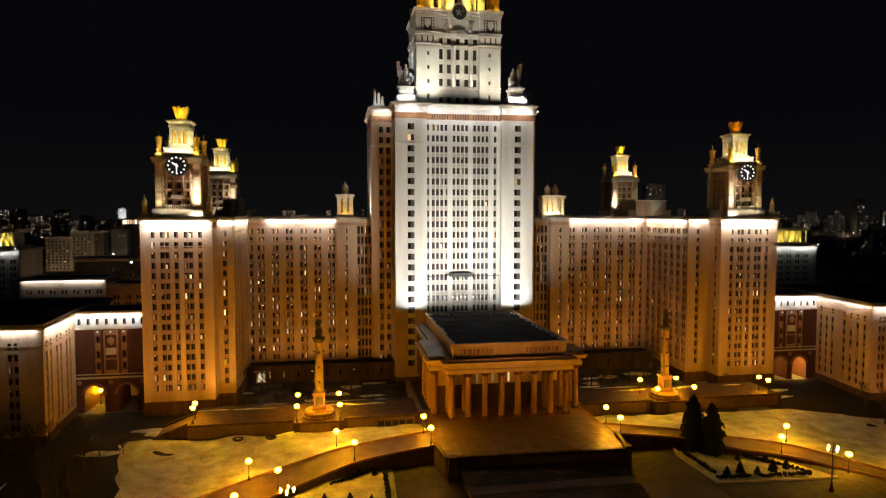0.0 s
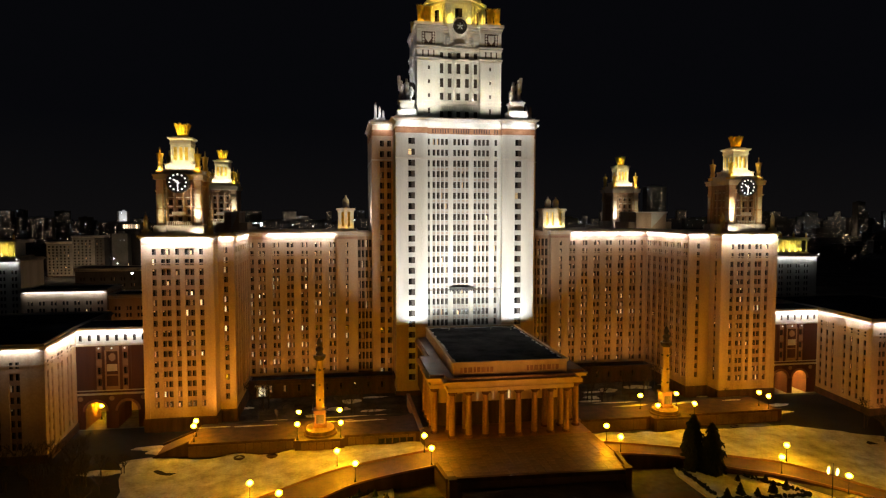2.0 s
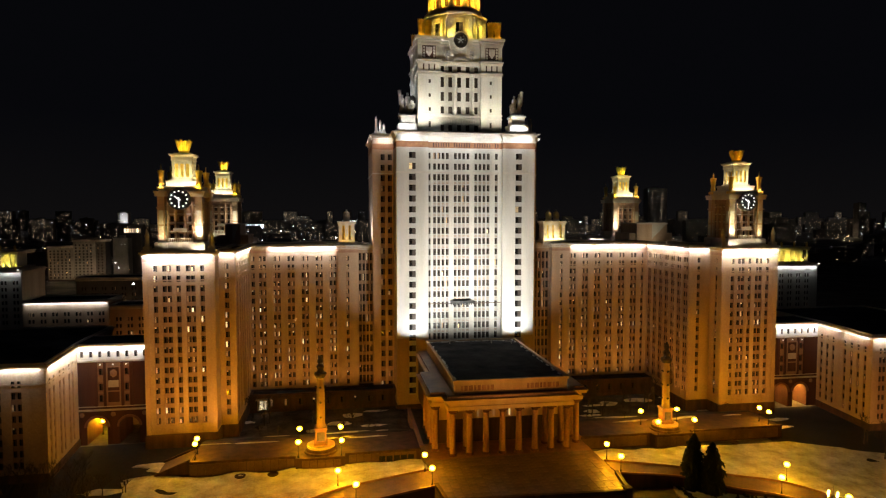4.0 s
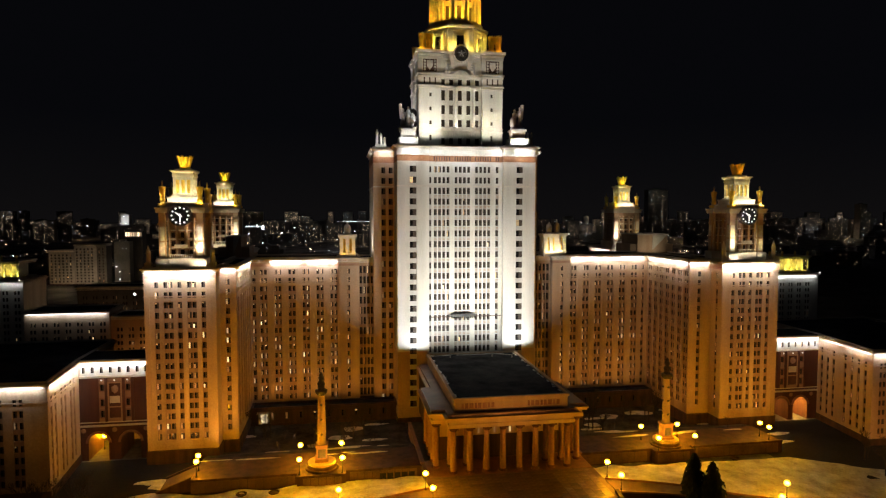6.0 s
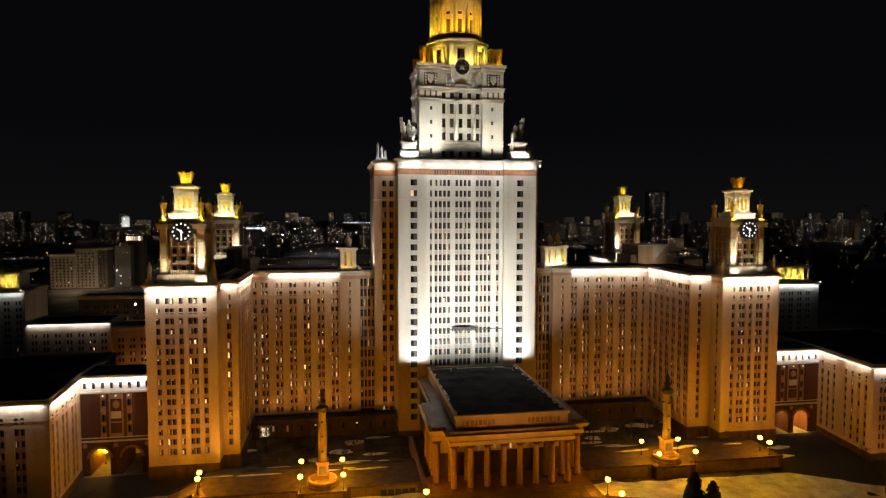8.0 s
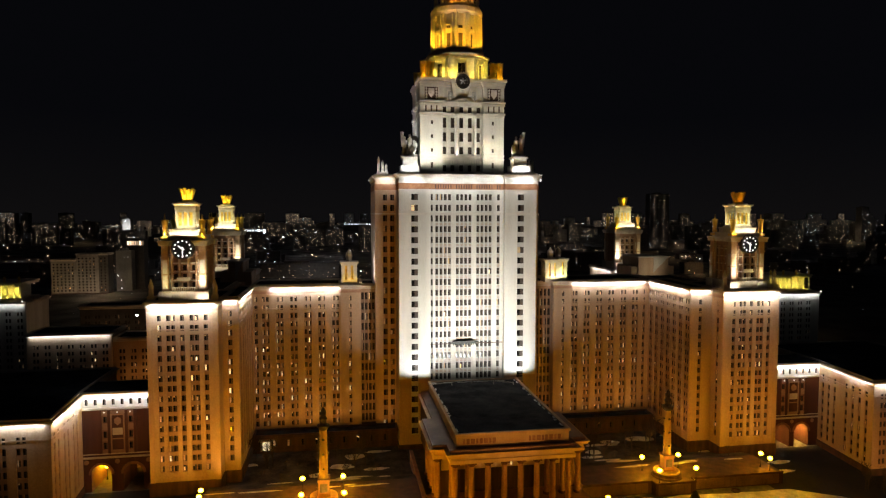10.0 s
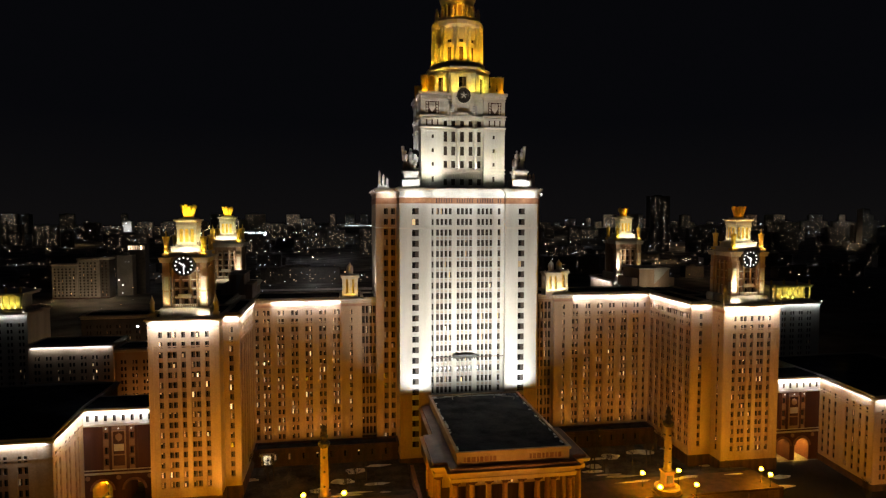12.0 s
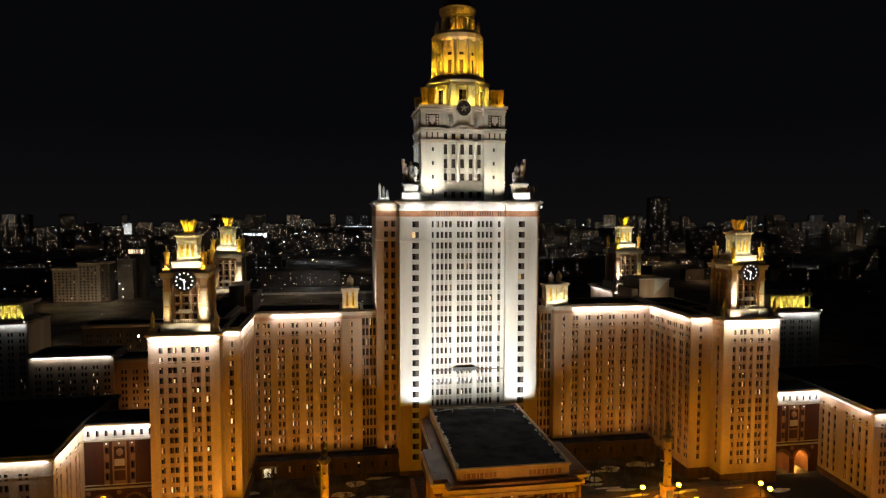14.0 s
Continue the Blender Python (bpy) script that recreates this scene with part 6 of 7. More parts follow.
# ---------------------------------------------------------------- lights of the place
for name, eye, target, wide, high, watts, col, spread in [
    ("cornice_light", (-59.5, 219, 66.25), (-59.5, 221, 64.15), 9.7, 0.4, 1672, WHITE, 122),
    ("cornice_light", (-48.5, 219, 66.25), (-48.5, 221, 64.15), 9.7, 0.4, 1672, WHITE, 122),
    ("cornice_light", (153, 219, 66.25), (153, 221, 64.15), 10.5, 0.4, 1824, WHITE, 122),
    ("cornice_light", (165, 219, 66.25), (165, 221, 64.15), 10.5, 0.4, 1824, WHITE, 122),
    ("cornice_light", (-22.8, 261.6, 66.25), (-22.8, 263, 64.85), 12.8, 0.4, 1160, WHITE, 118),
    ("cornice_light", (-8.2, 261.6, 66.25), (-8.2, 263, 64.85), 12.8, 0.4, 1160, WHITE, 118),
    ("cornice_light", (106, 261.6, 66.25), (106, 263, 64.85), 10.5, 0.4, 960, WHITE, 118),
    ("cornice_light", (118, 261.6, 66.25), (118, 263, 64.85), 10.5, 0.4, 960, WHITE, 118),
    ("cornice_light", (130, 261.6, 66.25), (130, 263, 64.85), 10.5, 0.4, 960, WHITE, 118),
    ("cornice_light", (-39.5, 226.6, 66.25), (-39.5, 228, 64.85), 4.5, 0.4, 400, WHITE, 118),
    ("cornice_light", (141.5, 227.1, 66.25), (141.5, 228.5, 64.85), 7.9, 0.4, 720, WHITE, 118),
    ("cornice_light", (136.2, 235.3, 66.25), (137.6, 235.3, 64.85), 9.3, 0.4, 852, WHITE, 118),
    ("cornice_light", (136.2, 246, 66.25), (137.6, 246, 64.85), 9.3, 0.4, 852, WHITE, 118),
    ("cornice_light", (136.2, 256.7, 66.25), (137.6, 256.7, 64.85), 9.3, 0.4, 852, WHITE, 118),
    ("cornice_light", (-35.4, 238, 66.25), (-36.8, 238, 64.85), 14.1, 0.4, 1279, WHITE, 118),
    ("cornice_light", (-35.4, 254, 66.25), (-36.8, 254, 64.85), 14.1, 0.4, 1279, WHITE, 118),
    ("cornice_light", (-103, 197.2, 34.35), (-103, 198.5, 33.35), 9.6, 0.4, 392, WHITE, 122),
    ("cornice_light", (-93, 197.2, 34.35), (-93, 198.5, 33.35), 9.6, 0.4, 392, WHITE, 122),
    ("cornice_light", (-86, 206.8, 34.35), (-88, 206.8, 32.25), 13, 0.4, 963, WHITE, 122),
    ("cornice_light", (-86, 220.2, 34.35), (-88, 220.2, 32.25), 13, 0.4, 963, WHITE, 122),
    ("cornice_light", (-83.5, 226.6, 34.35), (-83.5, 228, 33.15), 10.6, 0.4, 580, WHITE, 122),
    ("cornice_light", (-72.5, 226.6, 34.35), (-72.5, 228, 33.15), 10.6, 0.4, 580, WHITE, 122),
    ("cornice_light", (178.4, 226.6, 34.35), (178.4, 228, 33.15), 11.3, 0.4, 708, WHITE, 122),
    ("cornice_light", (190.1, 226.6, 34.35), (190.1, 228, 33.15), 11.3, 0.4, 708, WHITE, 122),
    ("cornice_light", (194.2, 220, 34.35), (195.6, 220, 33.15), 13.4, 0.4, 383, WHITE, 122),
    ("cornice_light", (192.2, 205, 34.35), (193.6, 205, 33.15), 13.4, 0.4, 383, WHITE, 122),
    ("cornice_light", (199, 195.6, 34.35), (199, 197, 33.15), 11.5, 0.4, 547, WHITE, 122),
    ("cornice_light", (-145.5, 334.8, 35.35), (-145.5, 336, 34.45), 18.2, 0.4, 485, WHITE, 122),
    ("cornice_light", (-126.5, 334.8, 35.35), (-126.5, 336, 34.45), 18.2, 0.4, 485, WHITE, 122),
    ("tower_flood", (50.7, 217, 29.2), (50.7, 252, 78), 30, 1.2, 30000, (0.95, 0.98, 0.95), 112),
    ("tower_flood", (30.0, 243.5, 29.0), (30.0, 250, 48), 7, 0.8, 3300, COOL, 130),
    ("tower_flood", (71.8, 243.5, 29.0), (71.8, 250, 48), 7, 0.8, 3300, COOL, 130),
    ("tower_flood", (10.5, 270, 67.5), (13.5, 275, 90), 3, 2, 4200, COOL, 110),
    ("cornice_light", (28.2, 246.6, 111.6), (28.2, 249.6, 109.6), 7.3, 0.4, 499, WHITE, 125),
    ("cornice_light", (39.8, 246.6, 111.6), (39.8, 249.6, 109.6), 7.3, 0.4, 499, WHITE, 125),
    ("cornice_light", (51.2, 246.6, 111.6), (51.2, 249.6, 109.6), 7.3, 0.4, 499, WHITE, 125),
    ("cornice_light", (62.8, 246.6, 111.6), (62.8, 249.6, 109.6), 7.3, 0.4, 499, WHITE, 125),
    ("cornice_light", (74.2, 246.6, 111.6), (74.2, 249.6, 109.6), 7.3, 0.4, 499, WHITE, 125),
    ("cornice_light", (18, 259.4, 111.6), (18, 262, 109.6), 5.1, 0.4, 360, WHITE, 125),
    ("pylon_flood", (36.6, 248.8, 114.2), (36.6, 257, 143), 8, 1, 4100, CREAM, 120),
    ("pylon_flood", (63.1, 248.8, 114.2), (63.1, 257, 143), 8, 1, 2900, CREAM, 120),
    ("pylon_flood", (50, 249.4, 114.2), (50, 259, 146), 12, 0.8, 650, CREAM, 110),
    ("pylon_flood", (26.5, 274, 114.6), (30.2, 274, 132), 14, 1, 4200, COOL, 110),
    ("column_light", (47.75, 257.1, 121.6), (47.75, 257.9, 126), 0.6, 0.2, 130, CREAM, 90),
    ("column_light", (55.25, 257.1, 121.6), (55.25, 257.9, 126), 0.6, 0.2, 130, CREAM, 90),
    ("gold_flood", (46.2, 258.2, 153.4), (46.0, 259.8, 160), 2.5, 0.4, 650, (1.0, 0.70, 0.09), 130),
    ("gold_flood", (53.6, 258.2, 153.4), (53.8, 259.8, 160), 2.5, 0.4, 650, (1.0, 0.70, 0.09), 130),
    ("gold_flood", (47.4, 258.5, 153.4), (47.4, 259.6, 158), 0.8, 0.3, 90, (0.85, 1.0, 0.6), 80),
    ("gold_flood", (52.5, 258.5, 153.4), (52.5, 259.6, 158), 0.8, 0.3, 90, (0.85, 1.0, 0.6), 80),
    ("gold_flood", (39.6, 261.6, 153.6), (40.6, 262.9, 160), 5, 0.5, 1200, (1.0, 0.70, 0.09), 110),
    ("gold_flood", (60.2, 261.6, 153.6), (59.2, 262.9, 160), 5, 0.5, 1200, (1.0, 0.70, 0.09), 110),
    ("gold_flood", (37.8, 272.5, 166.8), (39.6, 272.5, 174), 1.0, 0.4, 620, ORANGE, 120),
    ("gold_flood", (39.42, 266.45, 166.8), (40.98, 267.35, 174), 1.0, 0.4, 620, ORANGE, 120),
    ("gold_flood", (43.85, 262.02, 166.8), (44.75, 263.58, 174), 1.0, 0.4, 620, ORANGE, 120),
    ("gold_flood", (49.9, 260.4, 166.8), (49.9, 262.2, 174), 1.0, 0.4, 620, ORANGE, 120),
    ("gold_flood", (55.95, 262.02, 166.8), (55.05, 263.58, 174), 1.0, 0.4, 620, ORANGE, 120),
    ("gold_flood", (60.38, 266.45, 166.8), (58.82, 267.35, 174), 1.0, 0.4, 620, ORANGE, 120),
    ("gold_flood", (62.0, 272.5, 166.8), (60.2, 272.5, 174), 1.0, 0.4, 620, ORANGE, 120),
    ("gold_flood", (49.9, 263.3, 185.9), (49.9, 266, 193), 8, 0.6, 600, ORANGE, 130),
    ("amber_flood", (-54, 201, 3), (-54, 221, 36), 20, 1.5, 2700, AMBER, 110),
    ("amber_flood", (-39, 215, 5), (-39, 228, 30), 6, 1.5, 1000, AMBER, 110),
    ("amber_flood", (158, 201, 3), (158, 221, 36), 20, 1.5, 2700, AMBER, 110),
    ("amber_flood", (128, 225, 5), (137, 245, 34), 14, 1.5, 900, AMBER, 110),
    ("amber_flood", (-16, 255.6, 7.7), (-16, 263, 34), 36, 0.8, 1250, AMBER, 140),
    ("amber_flood", (114, 255.6, 7.7), (114, 263, 34), 36, 0.8, 1150, AMBER, 140),
    ("amber_flood", (14, 256, 7.7), (14, 263, 34), 12, 0.8, 330, AMBER, 140),
    ("amber_flood", (88, 256, 7.7), (88, 263, 34), 8, 0.8, 170, AMBER, 140),
    ("amber_flood", (52.5, 122, 9), (52.5, 188, 27), 20, 1, 780, AMBER, 34),
    ("amber_flood", (205, 180, 2), (194, 205, 18), 20, 1.5, 1300, AMBER, 110),
    ("column_flood", (-6.7, 196.3, 6.7), (-6.7, 199.6, 22), 2, 0.3, 170, AMBER, 100),
    ("column_flood", (113, 197.3, 6.7), (113, 200.6, 22), 2, 0.3, 170, AMBER, 100),
    ("lantern_flood", (-54, 225.2, 89.0), (-54, 226.6, 91.3), 9, 0.3, 520, WARM, 150),
    ("lantern_flood", (-54, 227.0, 91.8), (-54, 228.2, 96.8), 6, 0.3, 560, STRAW, 130),
    ("lantern_flood", (-49.5, 231.5, 91.8), (-50.7, 231.5, 96.8), 6, 0.3, 400, STRAW, 130),
    ("crown_light", (-54, 227.9, 101.4), (-54, 230, 104.8), 4, 0.3, 300, LEMON, 110),
    ("buttress_flood", (-47.9, 221.8, 70.5), (-47.9, 224, 75.8), 1.8, 0.3, 800, WARM, 70),
    ("buttress_flood", (-60.1, 222.4, 70.5), (-58.9, 225, 76.8), 1.0, 0.3, 130, YELLOW2, 70),
    ("base_flood", (-47.9, 222.0, 68.1), (-47.9, 223.2, 68.8), 3.4, 0.3, 160, WARM, 160),
    ("base_flood", (-55.5, 221, 68.1), (-55.5, 224.5, 78.1), 9, 0.3, 300, WARM, 130),
    ("urn_light", (-60.1, 223.9, 88.8), (-60.1, 225.5, 92.8), 1.2, 0.2, 170, YELLOW2, 120),
    ("urn_light", (-47.9, 223.9, 88.8), (-47.9, 225.5, 92.8), 1.2, 0.2, 170, LEMON, 120),
    ("lantern_flood", (159.2, 225.2, 89.0), (159.2, 226.6, 91.3), 9, 0.3, 520, WARM, 150),
    ("lantern_flood", (159.2, 227.0, 91.8), (159.2, 228.2, 96.8), 6, 0.3, 560, STRAW, 130),
    ("lantern_flood", (154.7, 231.5, 91.8), (155.9, 231.5, 96.8), 6, 0.3, 400, STRAW, 130),
    ("crown_light", (159.2, 227.9, 101.4), (159.2, 230, 104.8), 4, 0.3, 70, ORANGE, 110),
    ("buttress_flood", (153.1, 221.8, 70.5), (153.1, 224, 75.8), 1.8, 0.3, 800, WARM, 70),
    ("buttress_flood", (165.3, 222.4, 70.5), (164.1, 225, 76.8), 1.0, 0.3, 130, YELLOW2, 70),
    ("base_flood", (153.1, 222.0, 68.1), (153.1, 223.2, 68.8), 3.4, 0.3, 160, WARM, 160),
    ("base_flood", (160.7, 221, 68.1), (160.7, 224.5, 78.1), 9, 0.3, 300, WARM, 130),
    ("urn_light", (153.1, 223.9, 88.8), (153.1, 225.5, 92.8), 1.2, 0.2, 170, LEMON, 120),
    ("urn_light", (165.3, 223.9, 88.8), (165.3, 225.5, 92.8), 1.2, 0.2, 170, YELLOW2, 120),
    ("lantern_flood", (-57.2, 319.2, 89.2), (-57.2, 320.6, 91.5), 9, 0.3, 520, WARM, 150),
    ("lantern_flood", (-57.2, 321.0, 92.0), (-57.2, 322.2, 97), 6, 0.3, 560, STRAW, 130),
    ("lantern_flood", (-52.7, 325.5, 92.0), (-53.9, 325.5, 97), 6, 0.3, 400, STRAW, 130),
    ("crown_light", (-57.2, 321.9, 101.6), (-57.2, 324, 105), 4, 0.3, 300, LEMON, 110),
    ("buttress_flood", (-51.1, 315.8, 70.7), (-51.1, 318, 76), 1.8, 0.3, 800, WARM, 70),
    ("buttress_flood", (-63.3, 316.4, 70.7), (-62.1, 319, 77), 1.0, 0.3, 130, YELLOW2, 70),
    ("base_flood", (-51.1, 316.0, 68.3), (-51.1, 317.2, 69.0), 3.4, 0.3, 160, WARM, 160),
    ("base_flood", (-58.7, 315, 68.3), (-58.7, 318.5, 78.3), 9, 0.3, 300, WARM, 130),
    ("urn_light", (-63.3, 317.9, 89.0), (-63.3, 319.5, 93), 1.2, 0.2, 170, YELLOW2, 120),
    ("urn_light", (-51.1, 317.9, 89.0), (-51.1, 319.5, 93), 1.2, 0.2, 170, LEMON, 120),
    ("lantern_flood", (153.8, 319.2, 89.2), (153.8, 320.6, 91.5), 9, 0.3, 520, WARM, 150),
    ("lantern_flood", (153.8, 321.0, 92.0), (153.8, 322.2, 97), 6, 0.3, 560, STRAW, 130),
    ("lantern_flood", (149.3, 325.5, 92.0), (150.5, 325.5, 97), 6, 0.3, 400, STRAW, 130),
    ("crown_light", (153.8, 321.9, 101.6), (153.8, 324, 105), 4, 0.3, 300, LEMON, 110),
    ("buttress_flood", (147.7, 315.8, 70.7), (147.7, 318, 76), 1.8, 0.3, 800, WARM, 70),
    ("buttress_flood", (159.9, 316.4, 70.7), (158.7, 319, 77), 1.0, 0.3, 130, YELLOW2, 70),
    ("base_flood", (147.7, 316.0, 68.3), (147.7, 317.2, 69.0), 3.4, 0.3, 160, WARM, 160),
    ("base_flood", (155.3, 315, 68.3), (155.3, 318.5, 78.3), 9, 0.3, 300, WARM, 130),
    ("urn_light", (147.7, 317.9, 89.0), (147.7, 319.5, 93), 1.2, 0.2, 170, LEMON, 120),
    ("urn_light", (159.9, 317.9, 89.0), (159.9, 319.5, 93), 1.2, 0.2, 170, YELLOW2, 120),
    ("loggia_light", (-181, 360, 52), (-181, 363, 58), 24, 0.5, 1500, LEMON, 110),
    ("loggia_light", (265, 333, 52), (265, 336, 58), 24, 0.5, 1500, LEMON, 110),
    ("kiosk_light", (2.6, 261.8, 68.2), (2.6, 263.8, 73), 5, 0.3, 110, YELLOW, 110),
    ("kiosk_light", (91.6, 261.4, 68.2), (91.6, 263.8, 73), 5, 0.3, 520, STRAW, 120),
    ("kiosk_light", (97.0, 266.4, 68.2), (97.0, 268.8, 73), 5, 0.3, 420, STRAW, 120),
    ("cornice_light", (257.2, 328.7, 48.95), (257.2, 330, 47.95), 15.8, 0.4, 391, WHITE, 122),
    ("cornice_light", (273.8, 328.7, 48.95), (273.8, 330, 47.95), 15.8, 0.4, 391, WHITE, 122),
    ("cornice_light", (-188.5, 355.7, 48.95), (-188.5, 357, 47.95), 14.4, 0.4, 205, WHITE, 122),
    ("cornice_light", (-173.5, 355.7, 48.95), (-173.5, 357, 47.95), 14.4, 0.4, 205, WHITE, 122),
    ("terrace_flood", (27, 248.8, 114.4), (27, 255.5, 122), 6, 0.4, 600, COOL, 150),
    ("terrace_flood", (73, 248.8, 114.4), (73, 254, 122), 6, 0.4, 520, COOL, 150),
    ("terrace_flood", (17, 260.6, 114.4), (17, 264, 119), 4, 0.3, 260, COOL, 150),
    ("gold_flood", (36.01, 267.99, 166.9), (40.1, 269.32, 179), 1.5, 0.4, 820, ORANGE, 120),
    ("gold_flood", (41.32, 260.69, 166.9), (43.85, 264.17, 179), 1.5, 0.4, 820, ORANGE, 120),
    ("gold_flood", (49.9, 257.9, 166.9), (49.9, 262.2, 179), 1.5, 0.4, 820, ORANGE, 120),
    ("gold_flood", (58.48, 260.69, 166.9), (55.95, 264.17, 179), 1.5, 0.4, 820, ORANGE, 120),
    ("gold_flood", (63.79, 267.99, 166.9), (59.7, 269.32, 179), 1.5, 0.4, 820, ORANGE, 120),
    ("gold_flood", (33.6, 255.9, 153.4), (33.6, 258.8, 157), 1.5, 0.3, 120, YELLOW, 150),
    ("gold_flood", (65.9, 255.9, 153.4), (65.9, 258.8, 157), 1.5, 0.3, 120, YELLOW, 150),
    ("amber_flood", (-93, 328, 3), (-93, 338, 22), 30, 1, 1200, AMBER, 120),
    ("arch_light", (179.9, 229.5, 8.9), (179.9, 236, 2), 1.6, 0.8, 1300, (1.0, 0.55, 0.09), 160),
    ("arch_light", (188.7, 229.5, 8.9), (188.7, 236, 2), 1.6, 0.8, 4200, (1.0, 0.55, 0.09), 160),
    ("arch_light", (-83.6, 229.5, 8.9), (-83.6, 236, 2), 1.6, 0.8, 260, (1.0, 0.55, 0.09), 160),
    ("arch_light", (-73.1, 229.5, 8.9), (-73.1, 236, 2), 1.6, 0.8, 90, AMBER, 160),
    ("tower_light", (-500, 1532, 3), (-500, 1560, 60), 14, 2, 150000, WHITE, 120),
    # added lamp with no known fixture, brightening the penthouse front
    ("penthouse_fill", (152, 282, 67.5), (152, 290, 72), 6, 0.4, 260, WARM, 140),
    ("cornice_light", (148.5, 310.6, 66.25), (148.5, 312, 64.85), 9.7, 0.4, 430, WHITE, 118),
    ("cornice_light", (159.5, 310.6, 66.25), (159.5, 312, 64.85), 9.7, 0.4, 430, WHITE, 118),
    ("cornice_light", (140.6, 326.5, 66.25), (142, 326.5, 64.85), 23.8, 0.4, 754, WHITE, 118),
]:
    flood(name, eye, target, wide, high, watts, col, spread)

# ---------------------------------------------------------------- the city beyond
cq = random.Random(99)


def far_block(x, y, w, d, h, mat, lit, cold, label, big=1.0):
    t = thing("apartment_block", (x, y, 0), label, "building", "distant blocks")
    s = Shape()
    s.prism(rect(x - w / 2, x + w / 2, y, y + d), 0, h)
    s.prism(rect(x - w / 5, x + w / 8, y + d * 0.3, y + d * 0.7), h, h + 3)
    part("wall", s, mat, t)
    for m, p in ((CITYWARM, lit), (CITYCOLD, cold)):
        g = Shape()
        for i in range(int(w / 4)):
            for j in range(int(h / 3.2) - 1):
                if cq.random() < (p if i % 7 != 3 or p < 0.06 or w < 45 else 0.6):
                    a, z = x - w / 2 + 2 + i * 4, 3 + j * 3.2
                    k = 0.55 * big
                    g.face((a - k, y - 0.1, z), (a + k, y - 0.1, z), (a + k, y - 0.1, z + 1.25 * big), (a - k, y - 0.1, z + 1.25 * big))
        if g.f:
            part("lit_window", g, m, t, "scattered lit windows", "stuff")


for i in range(300):
    y = 880 + 3800 * cq.random() ** (1.3 if i < 200 else 0.35)
    a = radians(cq.uniform(-29, 48))
    x = y * math.tan(a)
    h = cq.choice((15, 27, 30, 36, 42, 50, 52, 64)) if y > 1500 else cq.choice((12, 15, 18, 24, 30))
    if y > 2500 and cq.random() < 0.2:
        h = 95
    far_block(x, y, cq.uniform(25, 120), 16, h, CITY, 0.03 + 0.2 * cq.random() ** 2, 0.05 * cq.random() ** 2, "distant dark block with scattered lit windows", 0.6 + y / 4000)
for x0, x1, h, n, mat in ((-342, -314.2, 41, 6, CITYLIT), (-314, -289.2, 48, 5, CITYLIT), (-289, -278.4, 48, 2, CITY)):
    building("apartment_block", "pale mid-rise block with some lit rooms", "building", rect(x0, x1, 800, 818), h, {0: (spaced([3 + 4.2 * i for i in range(n)], 2.0), storeys(4, 3.5, int(h / 3.6) - 1, 2.0))}, mat, 1.0, cq, 0.06, "distant blocks")
far_block(-268, 822, 18, 18, 50, CITYLIT, 0.0, 0.02, "pale narrow block beside the mid-rise")


def lit_roofline(x, y, w, d, h, n, high, mat, label):
    """A far block with a row of lights under its roof."""
    t = thing("apartment_block", (x, y, 0), label, "building", "distant blocks")
    s = Shape()
    s.prism(rect(x - w / 2, x + w / 2, y, y + d), 0, h)
    s.prism(rect(x - w / 2 - 0.8, x + w / 2 + 0.8, y - 0.8, y + d + 0.8), h, h + 1.0)
    part("wall", s, CITY, t)
    for i in range(n):
        s = Shape()
        a, k = x - w / 2 + w * (i + 0.5) / n, w / n * 0.36
        s.box(a - k, a + k, y - 0.5, y - 0.05, h - 0.6 - high, h - 0.6)
        part("light_panel", s, mat, t, "lit panel under the roof")


lit_roofline(-258, 836, 20, 16, 62, 7, 5.0, CITYWARM, "dark block with a lit top storey")
lit_roofline(-238, 1740, 66, 30, 52, 9, 9.0, CITYCOLD, "low hall with a white lit roofline")
lit_roofline(60, 2500, 104, 30, 54, 18, 2.2, CITYCOLD, "long far roof edged with white light")
lit_roofline(330, 1500, 40, 20, 34, 9, 3.0, CITYCOLD, "far block with a row of white lights")
far_block(-470, 1480, 70, 16, 56, CITY, 0.12, 0.02, "dark block before the slim tower")
far_block(-500, 1560, 17, 20, 82, CITYLIT, 0.0, 0.1, "slim pale tower lit white")
far_block(850, 1573, 57, 24, 150, CITY, 0.07, 0.04, "tall distant block full of lit windows", 0.9)
far_block(1742, 1842, 26, 26, 118, CITY, 0.06, 0.03, "slim dark distant tower", 1.2)
def far_light(g, x, y, z, r):
    g.lathe(x, y, [(0.2 * r, z - 0.7 * r), (0.7 * r, z - 0.4 * r), (r, z), (0.7 * r, z + 0.4 * r), (0.2 * r, z + 0.7 * r)], 6)


street, cold = Shape(), Shape()
for i in range(120):
    # streets: even rows of lamps, most of them far away
    y = 620 + 3900 * cq.random() ** 0.9
    x = y * math.tan(radians(cq.uniform(-30, 49)))
    turn, gap = radians(cq.gauss(0, 22)), cq.uniform(28, 60)
    size = cq.uniform(0.5, 1.0) * cq.choice((0.6, 0.8, 1.0, 1.5))
    for k in range(cq.randrange(6, 24)):
        px, py = x + gap * k * math.cos(turn), y + gap * k * math.sin(turn)
        if py > 480 and cq.random() < 0.85:
            far_light(street if i % 5 else cold, px + cq.uniform(-3, 3), py + cq.uniform(-6, 6), cq.uniform(7, 11), 0.4 * (0.3 + py / 1300) * size * cq.uniform(0.6, 1.2))
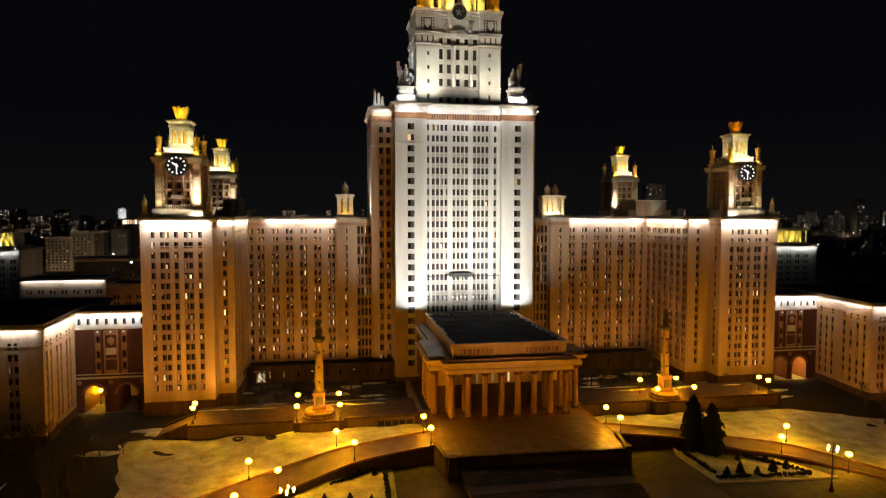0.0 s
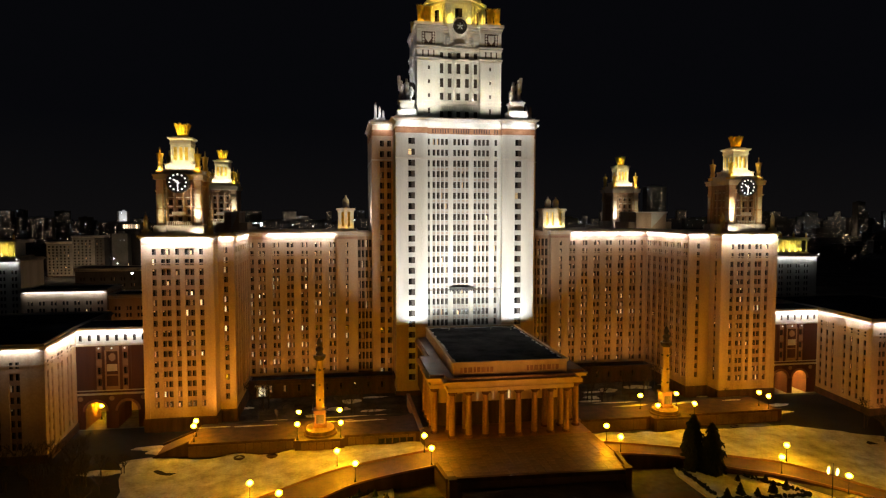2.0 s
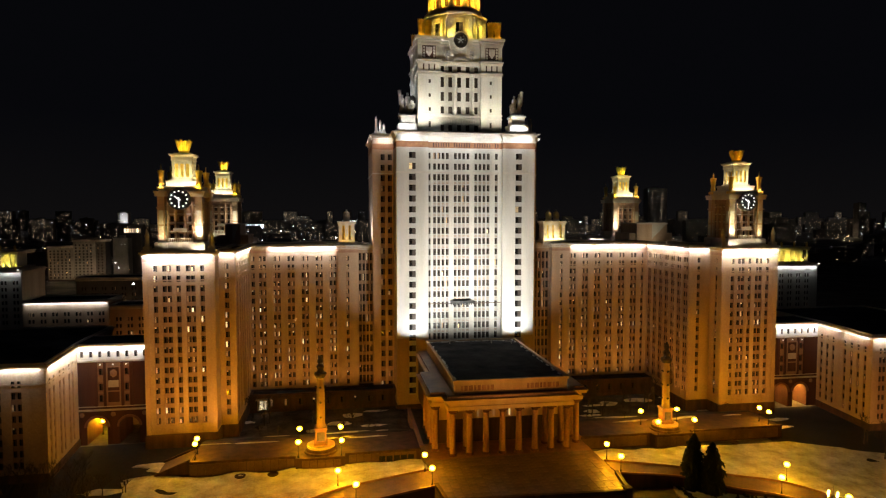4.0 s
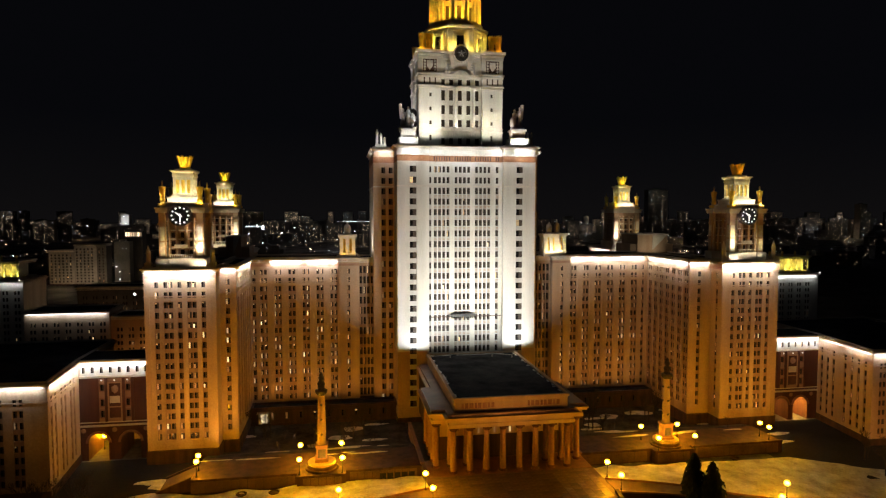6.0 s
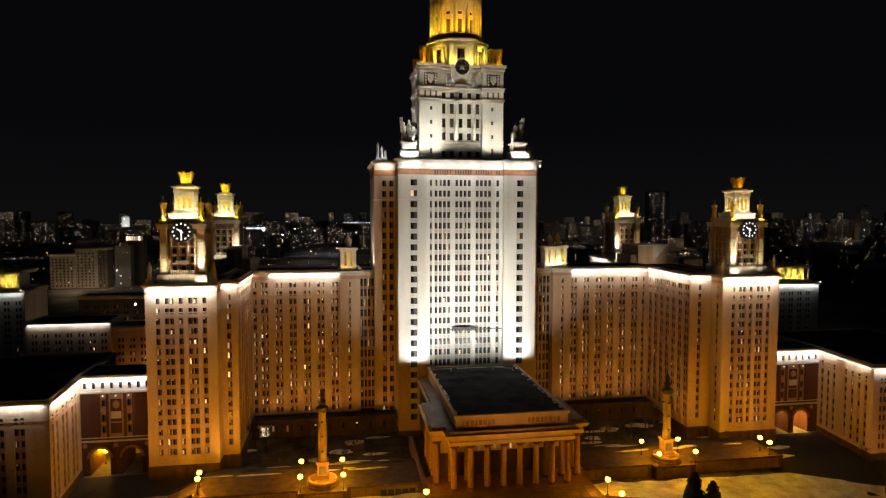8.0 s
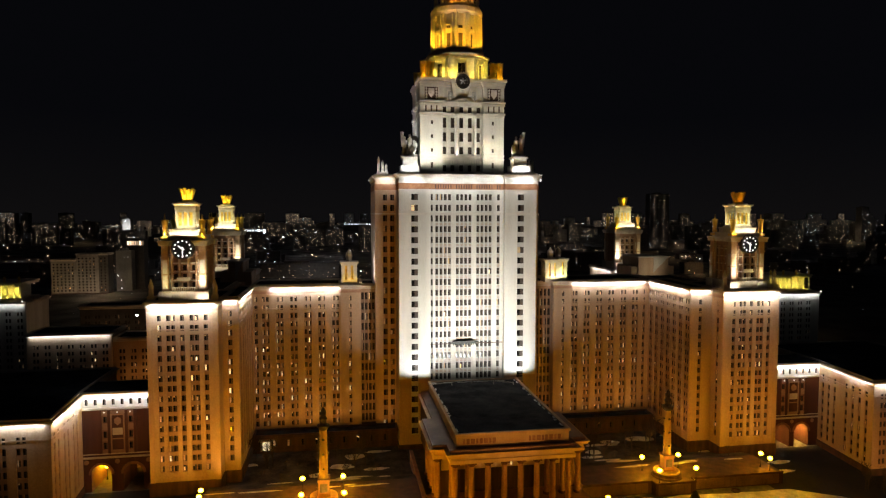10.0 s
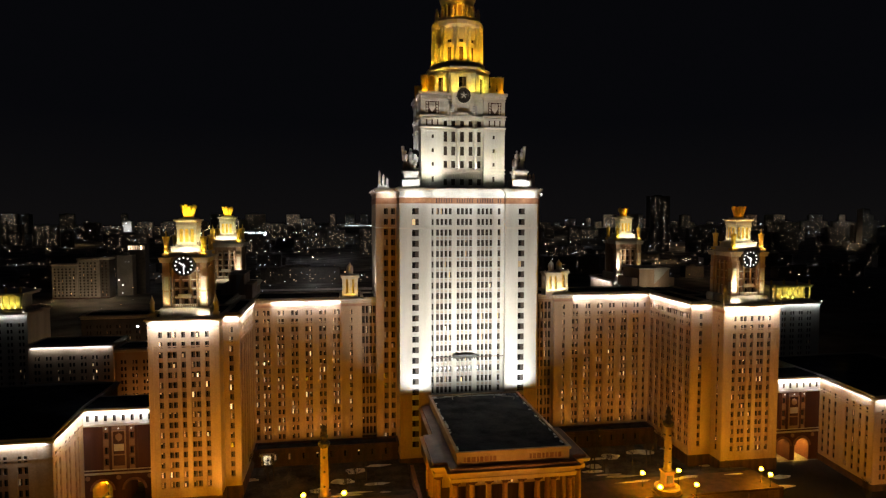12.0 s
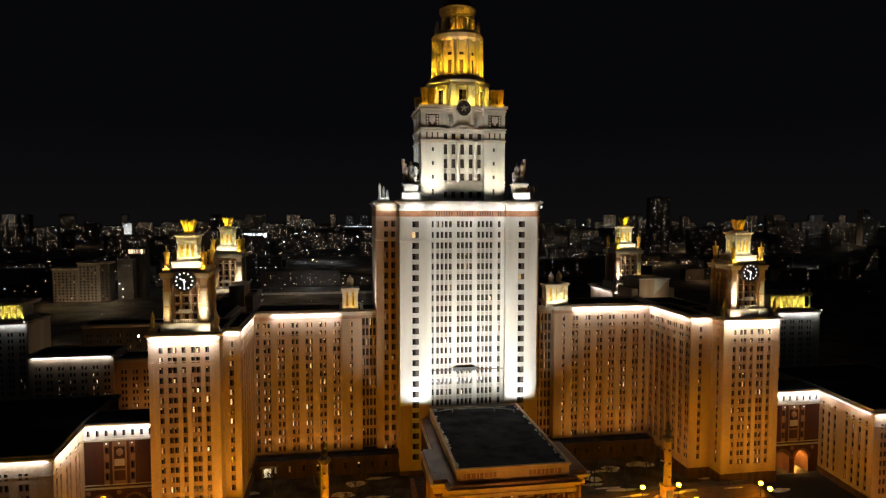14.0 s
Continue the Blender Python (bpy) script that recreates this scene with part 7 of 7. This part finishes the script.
for i in range(1300):
    y = 430 + 4200 * cq.random() ** 1.15
    x = y * math.tan(radians(cq.uniform(-30, 49)))
    if (-220 < x < 290 and y < 480) or (x > 0.42 * y and y < 1150 and cq.random() < 0.85):
        continue
    far_light(cold if i % 2 else street, x, y, cq.uniform(4, 26), 0.4 * (0.3 + y / 1300) * min(2.2, cq.lognormvariate(-0.25, 0.55)))
for i in range(26):
    far_light(street, 560 + 7.4 * i, 1150 + cq.uniform(-60, 60), 8, cq.uniform(0.35, 0.9))
lone("distant_street_lights", street, CITYLAMP, "warm street lights of the city at night", "city lights", "", "stuff")
lone("distant_cold_lights", cold, CITYCOLD, "scattered cold white lights of the city", "city lights", "", "stuff")
for x0, x1, y0, y1 in ((-112, 66, 838, 862), (-112, -98, 770, 800), (-180, -40, 600, 609)):
    s = Shape()
    for i in range(24):
        a, b = x0 + (x1 - x0) * i / 24, x0 + (x1 - x0) * (i + 1) / 24
        f = lambda x, e: e + 3.0 * noise.noise(Vector((x * 0.05, e, 2.0)))
        s.face((a, f(a, y0), 0.02), (b, f(b, y0), 0.02), (b, f(b, y1), 0.02), (a, f(a, y1), 0.02))
    tagged(new("snowy_street", s.data("snowy_street", SNOW)), "far street under trodden snow", "road", "snowy streets", "structure")

lq = random.Random(31)
# added point lamps without fixtures, lifting the dark city ground and walls
lamps = [(-300, 776, 9, 6500), (-272, 782, 9, 7500), (-335, 776, 8, 4500), (-240, 560, 12, 1500), (-130, 470, 12, 1500), (-190, 640, 12, 1800), (-40, 900, 12, 6000), (60, 1200, 12, 8000), (430, 620, 12, 6000), (560, 900, 12, 5000), (700, 1250, 12, 8000), (-96, 374, 12, 2600), (-130, 368, 12, 2600), (-60, 825, 9, 9000), (10, 828, 9, 9000), (-105, 760, 8, 7000), (-30, 470, 10, 9000), (40, 520, 10, 12000), (120, 480, 10, 9000), (330, 460, 10, 7000)]
for i in range(30):
    y = lq.uniform(700, 2800)
    lamps.append((y * math.tan(radians(lq.uniform(-28, 46))), y, 11, y * lq.uniform(4, 14)))
for x, y, z, watts in lamps:
    la = bpy.data.lights.new("city_fill_lamp", "POINT")
    la.energy, la.color, la.shadow_soft_size = watts, lq.choice(((1.0, 0.72, 0.42), (1.0, 0.6, 0.27), (0.95, 0.95, 1.0))), 0.5
    new("city_fill_lamp", la).location = (x, y, z)
g = Shape()
for x, y, z, r in [(-136.8, 1497.4, 40, 1.8), (-131.4, 2223.2, 42, 2.4), (-77.1, 1845.8, 40, 1.8), (-9.0, 1333.9, 30, 1.2), (-144.9, 1207.5, 30, 0.72), (-287.3, 1871.6, 40, 1.32), (-204.6, 1451.1, 40, 0.96), (-885.8, 2375.6, 40, 1.32), (495.5, 1307.1, 40, 0.96), (-148.0, 2049.7, 40, 1.8), (-99.7, 795.6, 6, 0.3), (-97.3, 853.2, 6, 0.27), (-67.9, 874.4, 6, 0.21), (-34.8, 813.8, 6, 0.24), (-14.0, 866.4, 6, 0.24), (16.6, 1300.6, 20, 0.54), (-329.8, 810.2, 10, 0.42), (-334.2, 899.8, 10, 0.48), (-327.7, 854.9, 10, 0.36), (596.8, 965.4, 20, 0.72), (607.5, 941.5, 20, 0.6), (598.9, 1012.7, 20, 0.6), (-106.9, 345.0, 43.5, 0.7)]:
    g.lathe(x, y, [(0.2 * r, z - 0.7 * r), (0.7 * r, z - 0.4 * r), (r, z), (0.7 * r, z + 0.4 * r), (0.2 * r, z + 0.7 * r)], 8)
lone("distant_floodlights", g, FARFLOOD, "bright white floodlights far off in the city", "city lights", "", "stuff")

for x, y, z in ((-166.9, 356.3, 50.6), (282.9, 329.3, 50.6), (80.9, 249.6, 112.9), (81.5, 249.8, 110.9), (12.9, 262.4, 112.4), (172.3, 222.0, 67.0), (84.6, 263.5, 67.2)):
    s = Shape()
    s.blob((x, y, z), (0.42, 0.42, 0.42), 10, 6)
    s.box(x - 0.08, x + 0.08, y, y + 0.8, z - 0.6, z - 0.4)
    lone("roof_floodlight", s, CLOCKLIT, "small bright floodlight fixed to the parapet", "floodlight", "roof floodlights")

# lit doorway in the gallery
d = thing("doorway", (-31.2, 254.3, 0.3), "small lit doorway in the dark gallery wall", "doorway")
s = Shape()
facade(s, (-33.4, 254.2), (-29.0, 254.2), 0.2, 5.6, [(0.7, 3.7)], [(0.9, 4.8)], 0.28)
part("door_frame", s, STONE, d)
s = Shape()
s.box(-32.6, -29.8, 254.42, 254.47, 1.1, 4.8)
part("door_glazing", s, LITROOM2, d, "brightly lit door glazing")
s = Shape()
s.box(-34.0, -28.4, 252.6, 254.6, 5.5, 5.8)
part("canopy", s, STONE, d)
